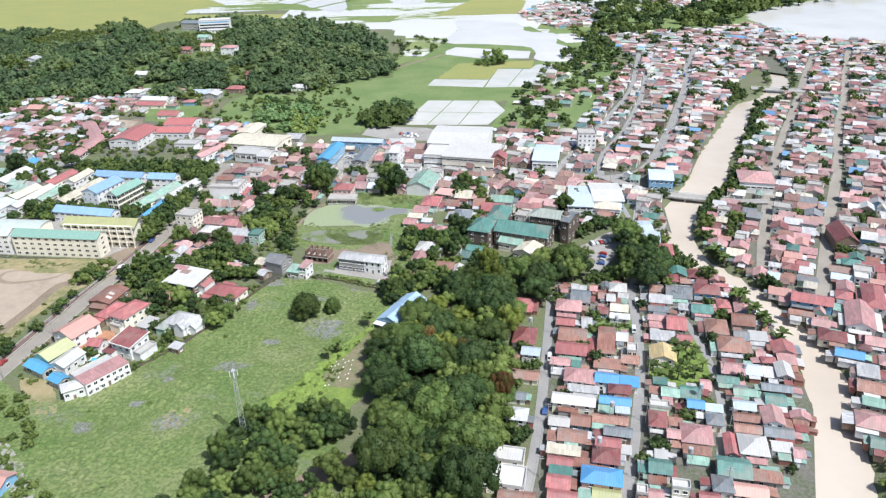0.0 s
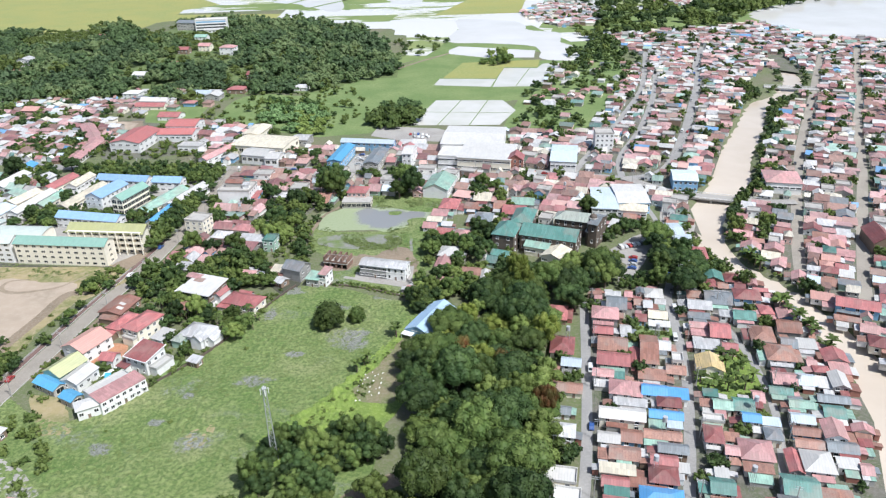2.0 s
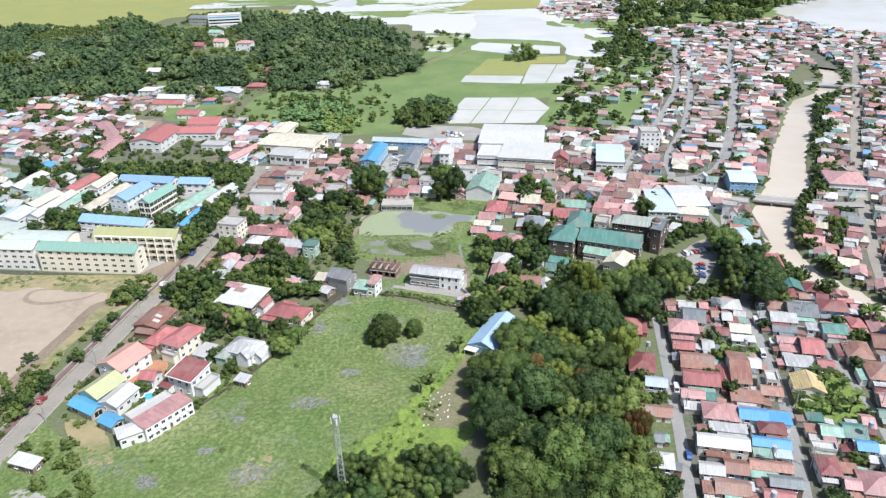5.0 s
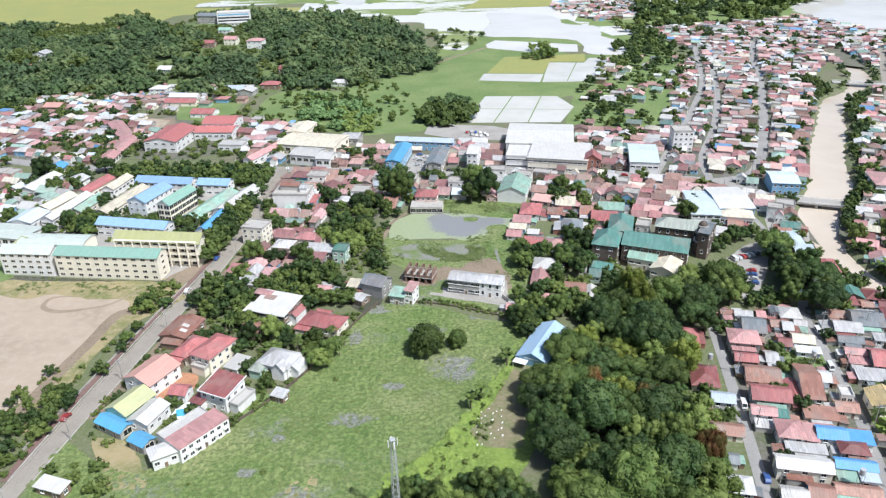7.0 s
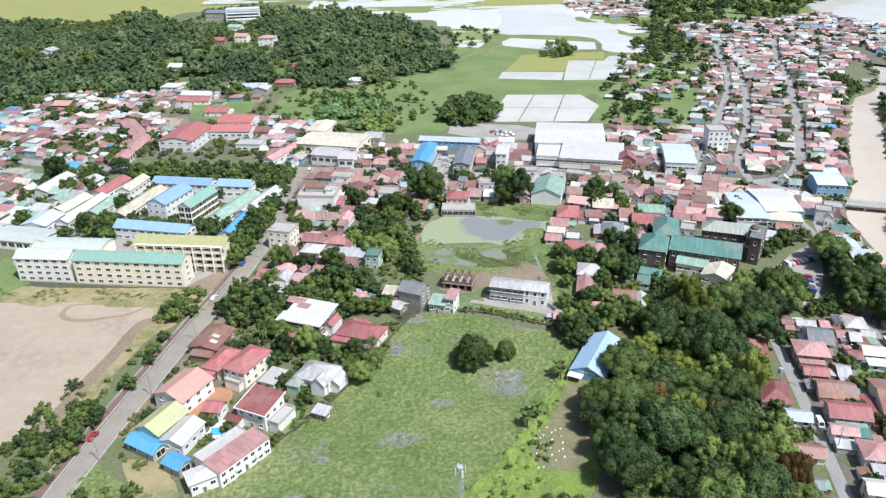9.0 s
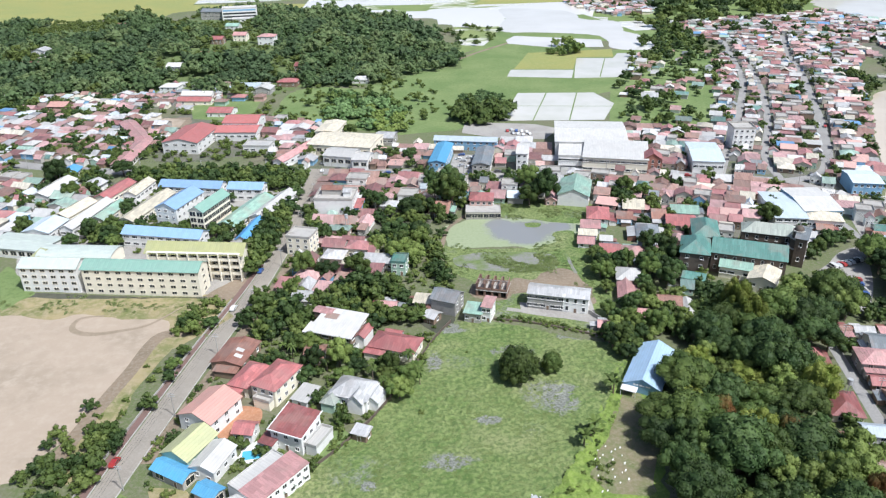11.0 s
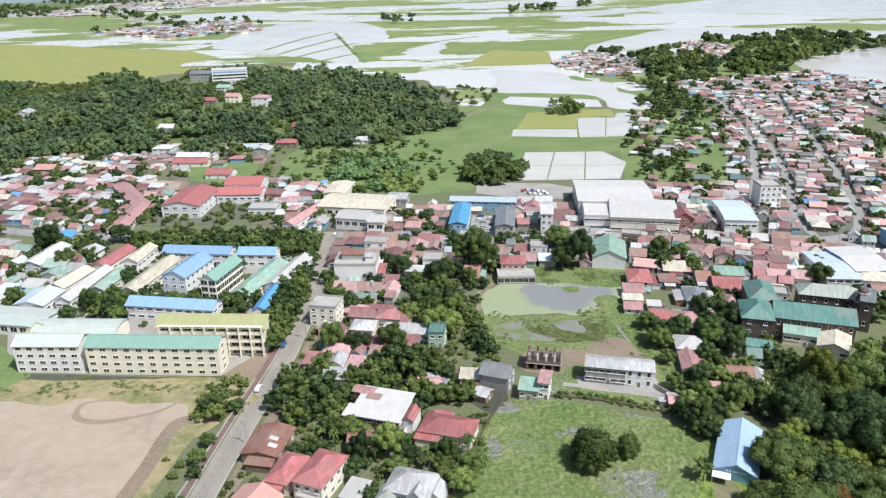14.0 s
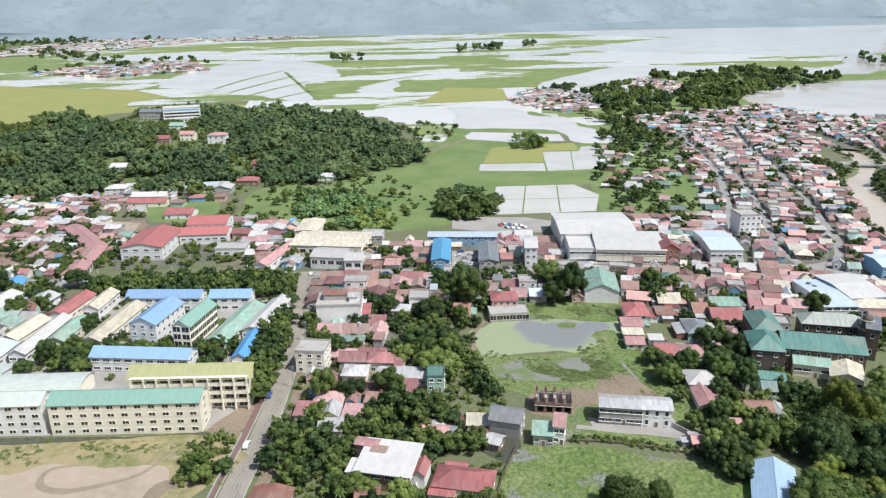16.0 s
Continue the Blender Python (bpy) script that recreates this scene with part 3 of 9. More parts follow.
def put(name, me, parent, x, y, z, turn=0, label=""):
    ob = new(name, me)
    ob.parent = parent
    ob.matrix_basis = pose(x, y, z, 0, 0, turn)
    if label:
        ob["label"] = label
    return ob


def building(name, x, y, w, d, rot, h, shape, rise, roof, wall, label, category="house", floors=1, bays=(3, 2), win=None, group="", over=0.5, door=True, z=0.0, sides="fr"):
    """A house or hall: walls, roof, and a window for each bay and storey on the front (-y), right (r) and left (l)."""
    root = new(name)
    root.matrix_world = pose(x, y, z, 0, 0, rot)
    tagged(root, label, category, group)
    part("wall", walls_mesh(w, d, h, shape, rise), M[wall], root)
    part("roof", roof_mesh(w, d, h, shape, rise, over), ROOF.get(roof) or M[roof], root)
    win = win or WINDOW
    fh = h / floors
    for k in range(floors):
        zz = k * fh + fh * 0.56
        for i in range(bays[0]):
            u = -w / 2 + w * (i + 0.5) / bays[0]
            if "f" in sides and not (door and k == 0 and i == bays[0] // 2):
                put("window", win, root, u, -d / 2 - 0.02, zz)
        for i in range(bays[1]):
            u = -d / 2 + d * (i + 0.5) / bays[1]
            if "r" in sides:
                put("window", win, root, w / 2 + 0.02, u, zz, 90)
            if "l" in sides:
                put("window", win, root, -w / 2 - 0.02, u, zz, -90)
    if door and bays[0]:
        put("door", DOOR, root, -w / 2 + w * (bays[0] // 2 + 0.5) / bays[0], -d / 2 - 0.02, 0)
    take(x, y, w + 0.6, d + 0.6, rot)
    return root


# ---- ground, river, roads, fields ----
RIVER = [(98, 120), (128.9, 169.4), (138.2, 186.7), (149.2, 211.6), (155.9, 241.0), (156.2, 263.6), (151.4, 293.1), (145.4, 308.4), (137.9, 326.6), (135.2, 345.1), (138.5, 371.1), (152.0, 402.0), (174.5, 434.1), (195.6, 482.1), (230.2, 544.8), (264.1, 608.2), (290.0, 632.6), (325.5, 681.7), (335.6, 710.6), (345, 745), (352, 790)]
RIVER_W = [20.0, 20.8, 17.2, 14.5, 14.9, 11.7, 11.0, 11.0, 11.0, 11.0, 17.8, 18.3, 22.6, 20.1, 19.3, 15.2, 11.0, 15.7, 12.0, 12.0, 12.0]
river_line = spline(RIVER, 5, False)
river_half = np.interp(np.linspace(0, 1, len(river_line)), np.linspace(0, 1, len(RIVER_W)), RIVER_W) / 2


def ground_z(x, y):
    z = 0.0
    if 90 < x < 460 and 110 < y < 830:
        best, half = 1e9, 9
        for (px, py), hw in zip(river_line, river_half):
            dd = math.hypot(x - px, y - py)
            if dd - hw < best - half:
                best, half = dd, hw
        k = min(1, max(0, (half + 3.5 - best) / 5.0))
        z -= 3.6 * k * k * (3 - 2 * k)
    if -620 < x < 20 and 690 < y < 1120:
        e = ((x + 300) / 270) ** 2 + ((y - 900) / 200) ** 2
        z += 14 * max(0.0, 1 - e) ** 1.1
    return z


def axis(lo, a, b, hi, fine, far):
    mid = list(np.arange(a, b + 0.1, fine))
    left = [a - (a - lo) * (i / far) ** 1.6 for i in range(far, 0, -1)]
    return left + mid + [b + (hi - b) * (i / far) ** 1.6 for i in range(1, far + 1)]


xs, ys = axis(-4600, -600, 420, 4900, 5.0, 14), axis(-800, 130, 830, 4950, 5.0, 40)
pts = [(x, y, ground_z(x, y)) for y in ys for x in xs]
nx = len(xs)
me = bpy.data.meshes.new("ground")
me.from_pydata(pts, [], [(j * nx + i, j * nx + i + 1, (j + 1) * nx + i + 1, (j + 1) * nx + i) for j in range(len(ys) - 1) for i in range(nx - 1)])
me.materials.append(M["soil"])
me.shade_smooth()
tagged(new("ground", me), "bare and grassy town soil between houses and fields", kind="structure")
ribbon("river", RIVER, [w + 5 for w in RIVER_W], -1.9, M["river"], "muddy brown river in flood between the houses", n=5)
KEEP_OUT.append([(x - 2, y) for x, y in river_line[::3]])


def road(name, line, width, z, material, label):
    LANES.append((spline(line, 4, False), width / 2))
    return ribbon(name, line, width, z, material, label)


WEST = [(-180, 196), (-175, 222), (-170.5, 250), (-159.5, 311), (-152.3, 345), (-145, 400), (-142, 470), (-141, 492)]
MAIN = [(-330, 520), (-288, 506), (-250, 498), (-158, 489), (-95, 482), (-52, 474), (-7, 471), (46, 466), (81, 457), (112, 447)]
ST_A = [(112, 447), (142, 461), (177, 532), (205, 600), (238, 685), (262, 760), (300, 850)]
ST_B = [(81, 457), (110, 515), (145, 585), (182, 668), (204, 740), (230, 830)]
ST_C = [(112, 452), (120, 488), (151, 553), (187, 647), (212, 730)]
EAST_1 = [(163.5, 315), (183, 362), (226, 455), (262, 525), (312, 617), (360, 708), (407, 794)]
EAST_2 = [(181, 290), (187, 303), (222, 370), (266, 452), (310, 540), (360, 632), (410, 730), (457, 818)]
ROAD_1 = [(24, 140), (32.2, 171), (38.9, 197), (47.5, 240), (57.8, 298)]
ROAD_2 = [(52, 140), (63.4, 170), (74.1, 201.5), (84.7, 238), (91, 270), (95.5, 298), (104, 318)]
ROAD_3 = [(88, 160), (97.6, 184), (108, 213), (112.8, 241), (112.7, 266), (110, 300), (108, 324), (113, 371), (114, 395), (112, 447)]
road("road_west", WEST, 7.2, 0.07, M["asphalt"], "worn concrete road along the school and houses")
road("road_main", MAIN, 9.5, 0.06, M["street"], "busy main street of the town")
road("road_market", ST_A, 6.5, 0.08, M["street"], "straight town street between rows of houses")
road("road_hall", ST_B, 5.0, 0.09, M["street"], "narrow town street between houses")
road("road_back", ST_C, 4.5, 0.10, M["street"], "narrow back street between houses")
road("road_east", EAST_1, 6.0, 0.07, M["asphalt"], "straight concrete street east of the river")
road("road_far_east", EAST_2, 6.0, 0.07, M["asphalt"], "straight concrete street further from the river")
road("lane_one", ROAD_1, 3.8, 0.07, M["street"], "asphalt lane between two rows of houses")
road("lane_two", ROAD_2, 3.8, 0.07, M["street"], "asphalt lane with parked cars between houses")
road("lane_three", ROAD_3, 2.8, 0.08, M["street"], "narrow lane along the river houses")
road("bridge_road", [(112, 447), (130, 426), (147, 413), (162, 407.5), (178, 402), (200, 400)], 7, 0.9, M["lot"], "bridge roadway over the muddy river")

FIELD = [(-170, 236), (-156.6, 230), (-139.2, 224.2), (-117.5, 243.7), (-100.7, 265.5), (-80.1, 309.6), (-69, 319), (-52, 315), (-32, 305), (-13, 296),
         (-26, 272), (-36, 253), (-50, 233), (-66, 214), (-80, 198), (-98, 181), (-136, 170), (-168, 190)]
field_ring = spline(FIELD)
patch("marsh_field", FIELD, 0.05, M["grass"], "flooded green marsh field with grass", jag=1.5)
patch("field_bank", [(-13, 296), (-27, 272), (-37, 253), (-50, 233), (-70, 210), (-60, 196), (-34, 205), (-20, 232), (-12, 262)], 0.09, M["bright"], "bright green scrub bank beside the marsh", jag=4)


def relief(name, ring, step, height, material, label):
    """Rough ground inside a ring, as a fine uneven sheet."""
    x0, x1, y0, y1 = min(p[0] for p in ring), max(p[0] for p in ring), min(p[1] for p in ring), max(p[1] for p in ring)
    cells, spots = [], {}
    for j in range(int((y1 - y0) / step)):
        for i in range(int((x1 - x0) / step)):
            if inside(x0 + step * (i + 0.5), y0 + step * (j + 0.5), ring):
                cells.append([spots.setdefault(q, len(spots)) for q in ((i, j), (i + 1, j), (i + 1, j + 1), (i, j + 1))])
    me = bpy.data.meshes.new(name)
    me.from_pydata([(x0 + step * i, y0 + step * j, height(x0 + step * i, y0 + step * j)) for i, j in spots], [], cells)
    me.materials.append(material)
    me.shade_smooth()
    return tagged(new(name, me), label, kind="structure")


def hummock(x, y):
    thick = min(1.0, max(0.2, 0.75 + 1.6 * noise.noise((x * 0.03, y * 0.03, 8.0))))
    x, y = x + 1.5 * noise.noise((x * 0.2, y * 0.2, 2.0)), y + 1.5 * noise.noise((x * 0.2, y * 0.2, 6.0))
    return 0.02 + thick * (0.8 * max(0.0, 0.1 + noise.noise((x * 0.5, y * 0.6, 1.0))) + 0.35 * max(0.0, noise.noise((x * 1.1, y * 1.2, 5.0))))


def thicket(x, y):
    return max(0.0, 0.5 + 1.6 * noise.noise((x * 0.16, y * 0.16, 3.0)) + 0.9 * noise.noise((x * 0.5, y * 0.5, 7.0)) + 0.4 * noise.noise((x * 1.1, y * 1.1, 9.0)))


relief("marsh_hummocks", field_ring, 0.5, hummock, M["grass"], "low grassy hummocks of the marsh field")
relief("bank_thicket", spline([(-24, 268), (-29, 268), (-38, 252), (-51, 232), (-68, 212), (-60, 199), (-44, 204), (-36, 222), (-41, 239), (-32, 252)]), 0.5, thicket, M["bright"], "waist-high bright green thicket on the bank")
patch("cemetery_strip", [(-19, 280), (-24, 268), (-32, 252), (-40, 239), (-33, 229), (-22, 236), (-16, 262)], 0.13, M["graves"], "worn grassy dirt strip with pale grave markers", jag=3)
patch("mud_flat", [(-322.2, 346.9), (-292.1, 341.9), (-248.4, 337.5), (-225.6, 332.4), (-216.3, 334.8), (-200.6, 331.1), (-181, 327.2), (-179.7, 308.1), (-186.7, 294.2), (-188.6, 269.6), (-197.9, 249.8), (-204.1, 244.2), (-253.9, 247.8)], 0.06, M["mud"], "pale flooded mud flat beside the road", jag=2)
patch("mud_grass", [(-270.7, 355.7), (-236.4, 353.3), (-182.4, 344.3), (-159.3, 343.4), (-163.8, 314.4), (-175.4, 333.5), (-197.5, 335.5), (-213.8, 335.5), (-231.7, 340.9), (-264.9, 344)], 0.09, M["straw"], "yellowish dry grass edge of the mud flat", jag=6)
ribbon("mud_track", [(-166.8, 320), (-174.9, 319.2), (-180.2, 317.5), (-182.5, 310), (-183.9, 297.1), (-186.8, 281.3), (-189.6, 263.6), (-191.7, 249.3)], 5.0, 0.12, M["dirt"], "rutted dirt track beside the mud flat")
patch("mud_rim", [(-181, 319.7), (-182.2, 311.3), (-183.9, 294), (-187, 274.6), (-190.4, 253.5), (-191.5, 245.2), (-182.4, 244.6), (-180.2, 266.5), (-177.9, 289.1), (-174.3, 309.3)], 0.10, M["straw"], "weedy strip between mud flat and road", jag=2)
patch("algae_pond", [(-73.1, 402.1), (-67.5, 406.7), (-60.6, 411.2), (-52.0, 412.6), (-38.6, 410.6), (-21.4, 408.5), (-7.2, 405.1), (-14.2, 386.4), (-23.3, 381.7), (-32.4, 377.4), (-41.9, 380.2), (-56.7, 380.5), (-68.6, 380.3), (-72.3, 386.0)], 0.07, M["algae_pond"], "pond with pale green algae and open water", jag=1.2)
patch("pond_meadow", [(-39.8, 424.2), (-21.7, 430.7), (-0.1, 419.7), (-12.4, 386), (-9.6, 365.2), (-12.3, 332), (-15, 315), (-40.2, 318), (-55.5, 322.5), (-63, 349.2), (-72.9, 359.3), (-73.3, 377.3), (-61.7, 379), (-39.1, 378.1), (-15.7, 384), (-9.5, 402.5), (-41, 411.1)], 0.05, M["grass"], "grassy ground round the ponds", round_=False)
patch("pond_weeds", [(-21.8, 393.3), (-11.6, 394.2), (-18.5, 375.7), (-29.9, 377.9), (-22.1, 384.7)], 0.13, M["grass"], "water weeds and grass at the edge of the pond", jag=2.5)
patch("pond_weeds", [(-33.8, 405.5), (-27.5, 405.4), (-28.8, 400.4), (-33.1, 400.1)], 0.13, M["grass"], "floating weeds on the pond", jag=2)
patch("pond_north_bank", [(-43.1, 431.5), (1.1, 428.7), (-5.1, 403.8), (-18.7, 405.1), (-31.3, 409.5), (-43.8, 412.7)], 0.12, M["grass"], "marshy green bank above the pond", jag=2)
patch("pond_bank", [(-73.9, 385.3), (-66.3, 380.1), (-39.5, 377.7), (-26.6, 379.9), (-16.6, 384.1), (-9.2, 387.5), (-9.8, 367.5), (-8.2, 347.4), (-10.4, 331.9), (-16.3, 334.6), (-17.8, 353), (-24.1, 368.7), (-31.8, 372.6), (-61.9, 375.3), (-68.3, 369.5), (-73.1, 373.1)], 0.10, M["grass"], "grassy bank between two ponds", jag=1)
patch("pond_shallow", [(-69.6, 371.9), (-61.5, 375.1), (-42.4, 374.8), (-27.6, 371.5), (-26.5, 359.2), (-33.7, 355.3), (-48.4, 356.4), (-60.2, 359.5), (-68.5, 364.5)], 0.115, M["shallow"], "shallow half-dry pond with grass", jag=1)

ribbon("ditch", [(-21.2, 371.3), (-20.5, 367.3), (-20.5, 359.9), (-20.0, 352.7)], 1.5, 0.15, M["shallow"], "narrow wet ditch beside the pond")
ribbon("mud_rut", [(-178.5, 337.2), (-187.1, 326.0), (-197.0, 322.2), (-207.2, 320.8), (-214.9, 324.8), (-214.9, 332.5), (-206.1, 333.9)], [0.5, 1.3, 1.8, 2.6, 2.4, 1.4, 0.5], 0.125, M["wetmud"], "curved wet rut in the mud flat")
patch("building_yard", [(-45.9, 350.9), (-39.3, 348.8), (-29.4, 358.0), (-21.8, 356.6), (-18.3, 344.9), (-16.2, 335.8), (-19.9, 327.9), (-39.7, 339.4), (-48.3, 338.0)], 0.12, M["dirt"], "bare dirt yard behind the row house", jag=1.5)
ribbon("footpath", [(-52.3, 326.2), (-39, 321.1), (-29.7, 316.1), (-23.9, 308.7), (-19.3, 303.3)], 3.0, 0.16, M["lot"], "pale path to the row house")
ribbon("pond_path", [(-55.8, 426.9), (-63.2, 413.8), (-70.9, 401.7), (-73.8, 387), (-77, 368.2)], 2.0, 0.15, M["dirt"], "dirt path beside the pond")
patch("dirt_clearing", [(-53.9, 168.7), (-45.2, 178.5), (-35.5, 186.7), (-28.5, 191.1), (-21.1, 193.1), (-18.9, 189.7), (-25.9, 184.6), (-31.4, 177.1), (-32.8, 168.1)], 0.11, M["dirt"], "bare brown clearing among the scrub", jag=2)
patch("school_yard", [(-252.1, 358.8), (-226.2, 353.4), (-171.7, 346), (-159, 361.3), (-160.6, 393.9), (-155.5, 437.1), (-141.2, 476.6), (-208.3, 490), (-242.1, 467.1), (-256.7, 444.5), (-271.9, 405.7)], 0.03, M["lot"], "grey concrete and dirt school yard", round_=False)
patch("school_dirt", [(-171.3, 346.6), (-159, 361.3), (-156.5, 353.3), (-160.2, 343.5), (-166.3, 342.3)], 0.13, M["dirt"], "bare wet dirt beside the school block", jag=1)
patch("wet_strip", [(-247.3, 355.3), (-222.2, 351.7), (-193.4, 347.3), (-177.3, 345.7), (-171.6, 346.3), (-171.4, 344.2), (-191, 346.3), (-221.1, 348.2), (-245.8, 351.8)], 0.14, M["dark_water"], "strip of dark standing water before the school", jag=1)
patch("road_shoulder", [(-154, 310), (-147, 345), (-140, 395), (-137, 395), (-143, 345), (-150, 310), (-163, 250), (-167, 250)], 0.05, M["dirt"], "dirt shoulder of the road", round_=False)
patch("plaza", [(75.8, 341.5), (87.6, 353.4), (97.6, 362.8), (107.7, 364.7), (98.7, 340.9), (86.4, 320.3), (77.8, 313.8), (79.1, 320.8), (84.8, 330.8)], 0.12, M["lot"], "concrete church plaza used as a car park")
patch("market_lot", [(-61.2, 509.2), (-45.8, 506.1), (-52, 476.9), (-32.5, 471.3), (-33.9, 455.3), (-56.5, 455.9), (-66.3, 479.8)], 0.11, M["lot"], "concrete lot in front of the shops", round_=False)
patch("gym_yard", [(-273.2, 597.4), (-262.2, 610.2), (-246.2, 603.6), (-245.9, 572.2), (-246.1, 542.4), (-249.5, 534.7), (-258.6, 562.7)], 0.09, M["mud"], "bare yard beside the red-roofed hall", round_=False)
patch("parking_lot", [(-49.5, 575.7), (-3.5, 566), (11.4, 553.8), (-2.3, 532.4), (-32, 538.6), (-53.8, 551.4)], 0.11, M["lot"], "grey concrete parking lot", round_=False)

# the plain beyond the town
patch("green_plain", [(-122.5, 686.5), (-70.6, 725.9), (-15.9, 830), (5.9, 891.1), (48.4, 918.1), (97.8, 794.1), (175.8, 832.2), (106.2, 665), (55.2, 638.2), (36.7, 608.3), (-7.8, 626.1), (-56.1, 557.9), (-91.6, 553.3), (-107.6, 639.5)], 0.04, M["lawn"], "open green grassland behind the town", round_=False)
patch("paddy_one", [(-3.2, 649.2), (54.9, 643.7), (62.5, 610.8), (45.4, 570.6), (-24.9, 575.9)], 0.12, M["paddy"], "flooded paddy field with low dikes", round_=False)
patch("paddy_two", [(1.9, 729.9), (55.7, 722.3), (48.2, 692.6), (-4.4, 704.5)], 0.12, M["paddy"], "flooded paddy field", round_=False)
patch("paddy_three", [(68.4, 769.9), (101.1, 764.9), (110.3, 785.2), (136.4, 784.9), (122.3, 728.7), (85.3, 690.7), (50.0, 692.2), (58.8, 731.1)], 0.12, M["paddy"], "flooded paddy field", round_=False)
patch("rice_field", [(27.5, 799.0), (66.7, 801.4), (110.3, 806.1), (102.8, 770.0), (69.1, 772.4), (55.9, 724.6), (4.8, 731.6)], 0.14, M["rice"], "ripening yellow rice field", round_=False)
patch("grass_shore", [(-20, 850), (60, 880), (190, 800), (240, 880), (160, 1010), (100, 1140), (20, 1260), (0, 1000)], 0.03, M["lawn"], "grassy shore between flooded fields", round_=False)
patch("flood_one", [(36.1, 1084.1), (111.6, 1053.3), (122.0, 985.2), (156.6, 962.5), (148.5, 905.0), (158.0, 864.6), (151.7, 799.3), (113.9, 808.3), (115.2, 875.1), (69.6, 901.3), (15.2, 922.4), (32.1, 1008.4)], 0.12, M["flood"], "wide flooded field, sky reflection painted into its pale colour", jag=4)
patch("flood_two", [(14.8, 867.9), (26.9, 889.5), (111.7, 854.7), (105.2, 816.6), (52.8, 822.9), (14.4, 848.0)], 0.13, M["flood"], "flooded field, sky reflection painted into its pale colour", round_=False)
ribbon("paddy_dike", [(19.0, 647.9), (-3.2, 574.0)], 0.9, 0.16, M["lawn"], "low grassy dike")
ribbon("paddy_dike", [(42.0, 644.7), (21.9, 572.8)], 0.9, 0.16, M["lawn"], "low grassy dike")
ribbon("paddy_dike", [(-14.2, 613.0), (58.9, 603.5)], 0.9, 0.16, M["lawn"], "low grassy dike")
ribbon("paddy_dike", [(94.1, 766.6), (72.0, 693.7)], 0.9, 0.16, M["lawn"], "low grassy dike")
ribbon("paddy_dike", [(62.2, 859.8), (54.4, 822.5)], 0.9, 0.16, M["lawn"], "low grassy dike")
ribbon("creek_track", [(-118, 695.1), (-88.7, 734.4), (-57.5, 757.8), (-19.2, 810), (16.8, 854)], 4.0, 0.10, M["dirt"], "pale track along the foot of the woods")
patch("far_plain", [(-2600, 1190), (-1200, 1150), (-560, 1190), (-200, 1230), (-20, 1000), (130, 1020), (160, 900), (420, 930), (900, 900), (2600, 1000), (3400, 3200), (900, 3900), (-1200, 3900), (-3200, 3000)], 0.05, M["plain"], "wide green rice plain, partly flooded", round_=False)
patch("rice_behind_hill", [(-1100, 880), (-600, 960), (-470, 960), (-390, 920), (-330, 930), (-330, 1060), (-290, 1090), (-230, 1060), (-215, 1180), (-390, 1200), (-560, 1230), (-1100, 1230)], 0.06, M["rice"], "yellow-green rice fields behind the wooded hill", round_=False)
patch("fields_behind_hill", [(-230, 1040), (-134, 980), (-70, 900), (-40, 800), (-15, 830), (6, 891), (30, 1000), (20, 1250), (-230, 1290)], 0.065, M["plain"], "green fields at the back of the wooded hill", round_=False)
patch("yellow_plain", [(-1019.7, 1677.1), (-685.5, 1559.7), (-564.5, 1470.7), (-425.9, 1414.2), (-352.9, 1302.1), (-397.3, 1247.5), (-387.4, 1141.7), (-545.2, 1182.7), (-762.2, 1212.8)], 0.09, M["rice"], "yellow-green rice fields behind the woods", round_=False)
patch("flood_west", [(-402.6, 1476.9), (-392.8, 1710.2), (-329.7, 1953.5), (-227.9, 1988.8), (-134.3, 1886.6), (-90.2, 1639.4), (-104.8, 1484.9), (-153.6, 1422.1), (-144.3, 1191.6), (-209.3, 1262.3), (-272.9, 1323.5), (-354.4, 1410.3)], 0.13, M["flood"], "flooded fields, sky reflection painted into their pale colour", jag=14)
patch("rice_middle", [(70.8, 1312.7), (152, 1264.8), (127.2, 1130.3), (47.5, 1127.3), (1, 1127.9)], 0.12, M["rice"], "yellow-green rice field", round_=False)
ribbon("paddy_dike", [(-78.4, 1400.0), (5.3, 1472.2), (76.3, 1538.3)], 7.0, 0.18, M["lawn"], "grassy dike across the flooded fields")
ribbon("paddy_dike", [(-298.6, 1394.3), (-257.8, 1552.2), (-202.8, 1701.2)], 7.0, 0.18, M["lawn"], "grassy dike across the flooded fields")
ribbon("paddy_dike", [(-196.0, 1673.1), (-163.1, 1424.9), (-131.0, 1200.7)], 7.0, 0.18, M["lawn"], "grassy dike across the flooded fields")
ribbon("paddy_dike", [(-207.5, 1208.7), (-168.6, 1279.5), (-133.0, 1330.5)], 7.0, 0.18, M["lawn"], "grassy dike across the flooded fields")
ribbon("paddy_dike", [(-242.7, 1271.6), (-198.3, 1373.8), (-149.4, 1468.3)], 7.0, 0.18, M["lawn"], "grassy dike across the flooded fields")
ribbon("paddy_dike", [(-269.4, 1330.1), (-230.1, 1444.6), (-176.9, 1582.6)], 7.0, 0.18, M["lawn"], "grassy dike across the flooded fields")
patch("flood_middle", [(-62.3, 1351.3), (3.3, 1452.3), (0.3, 1376.8), (-24.8, 1261.2), (-67.2, 1265.7)], 0.12, M["flood"], "flooded field, sky reflection painted into its pale colour", jag=14)
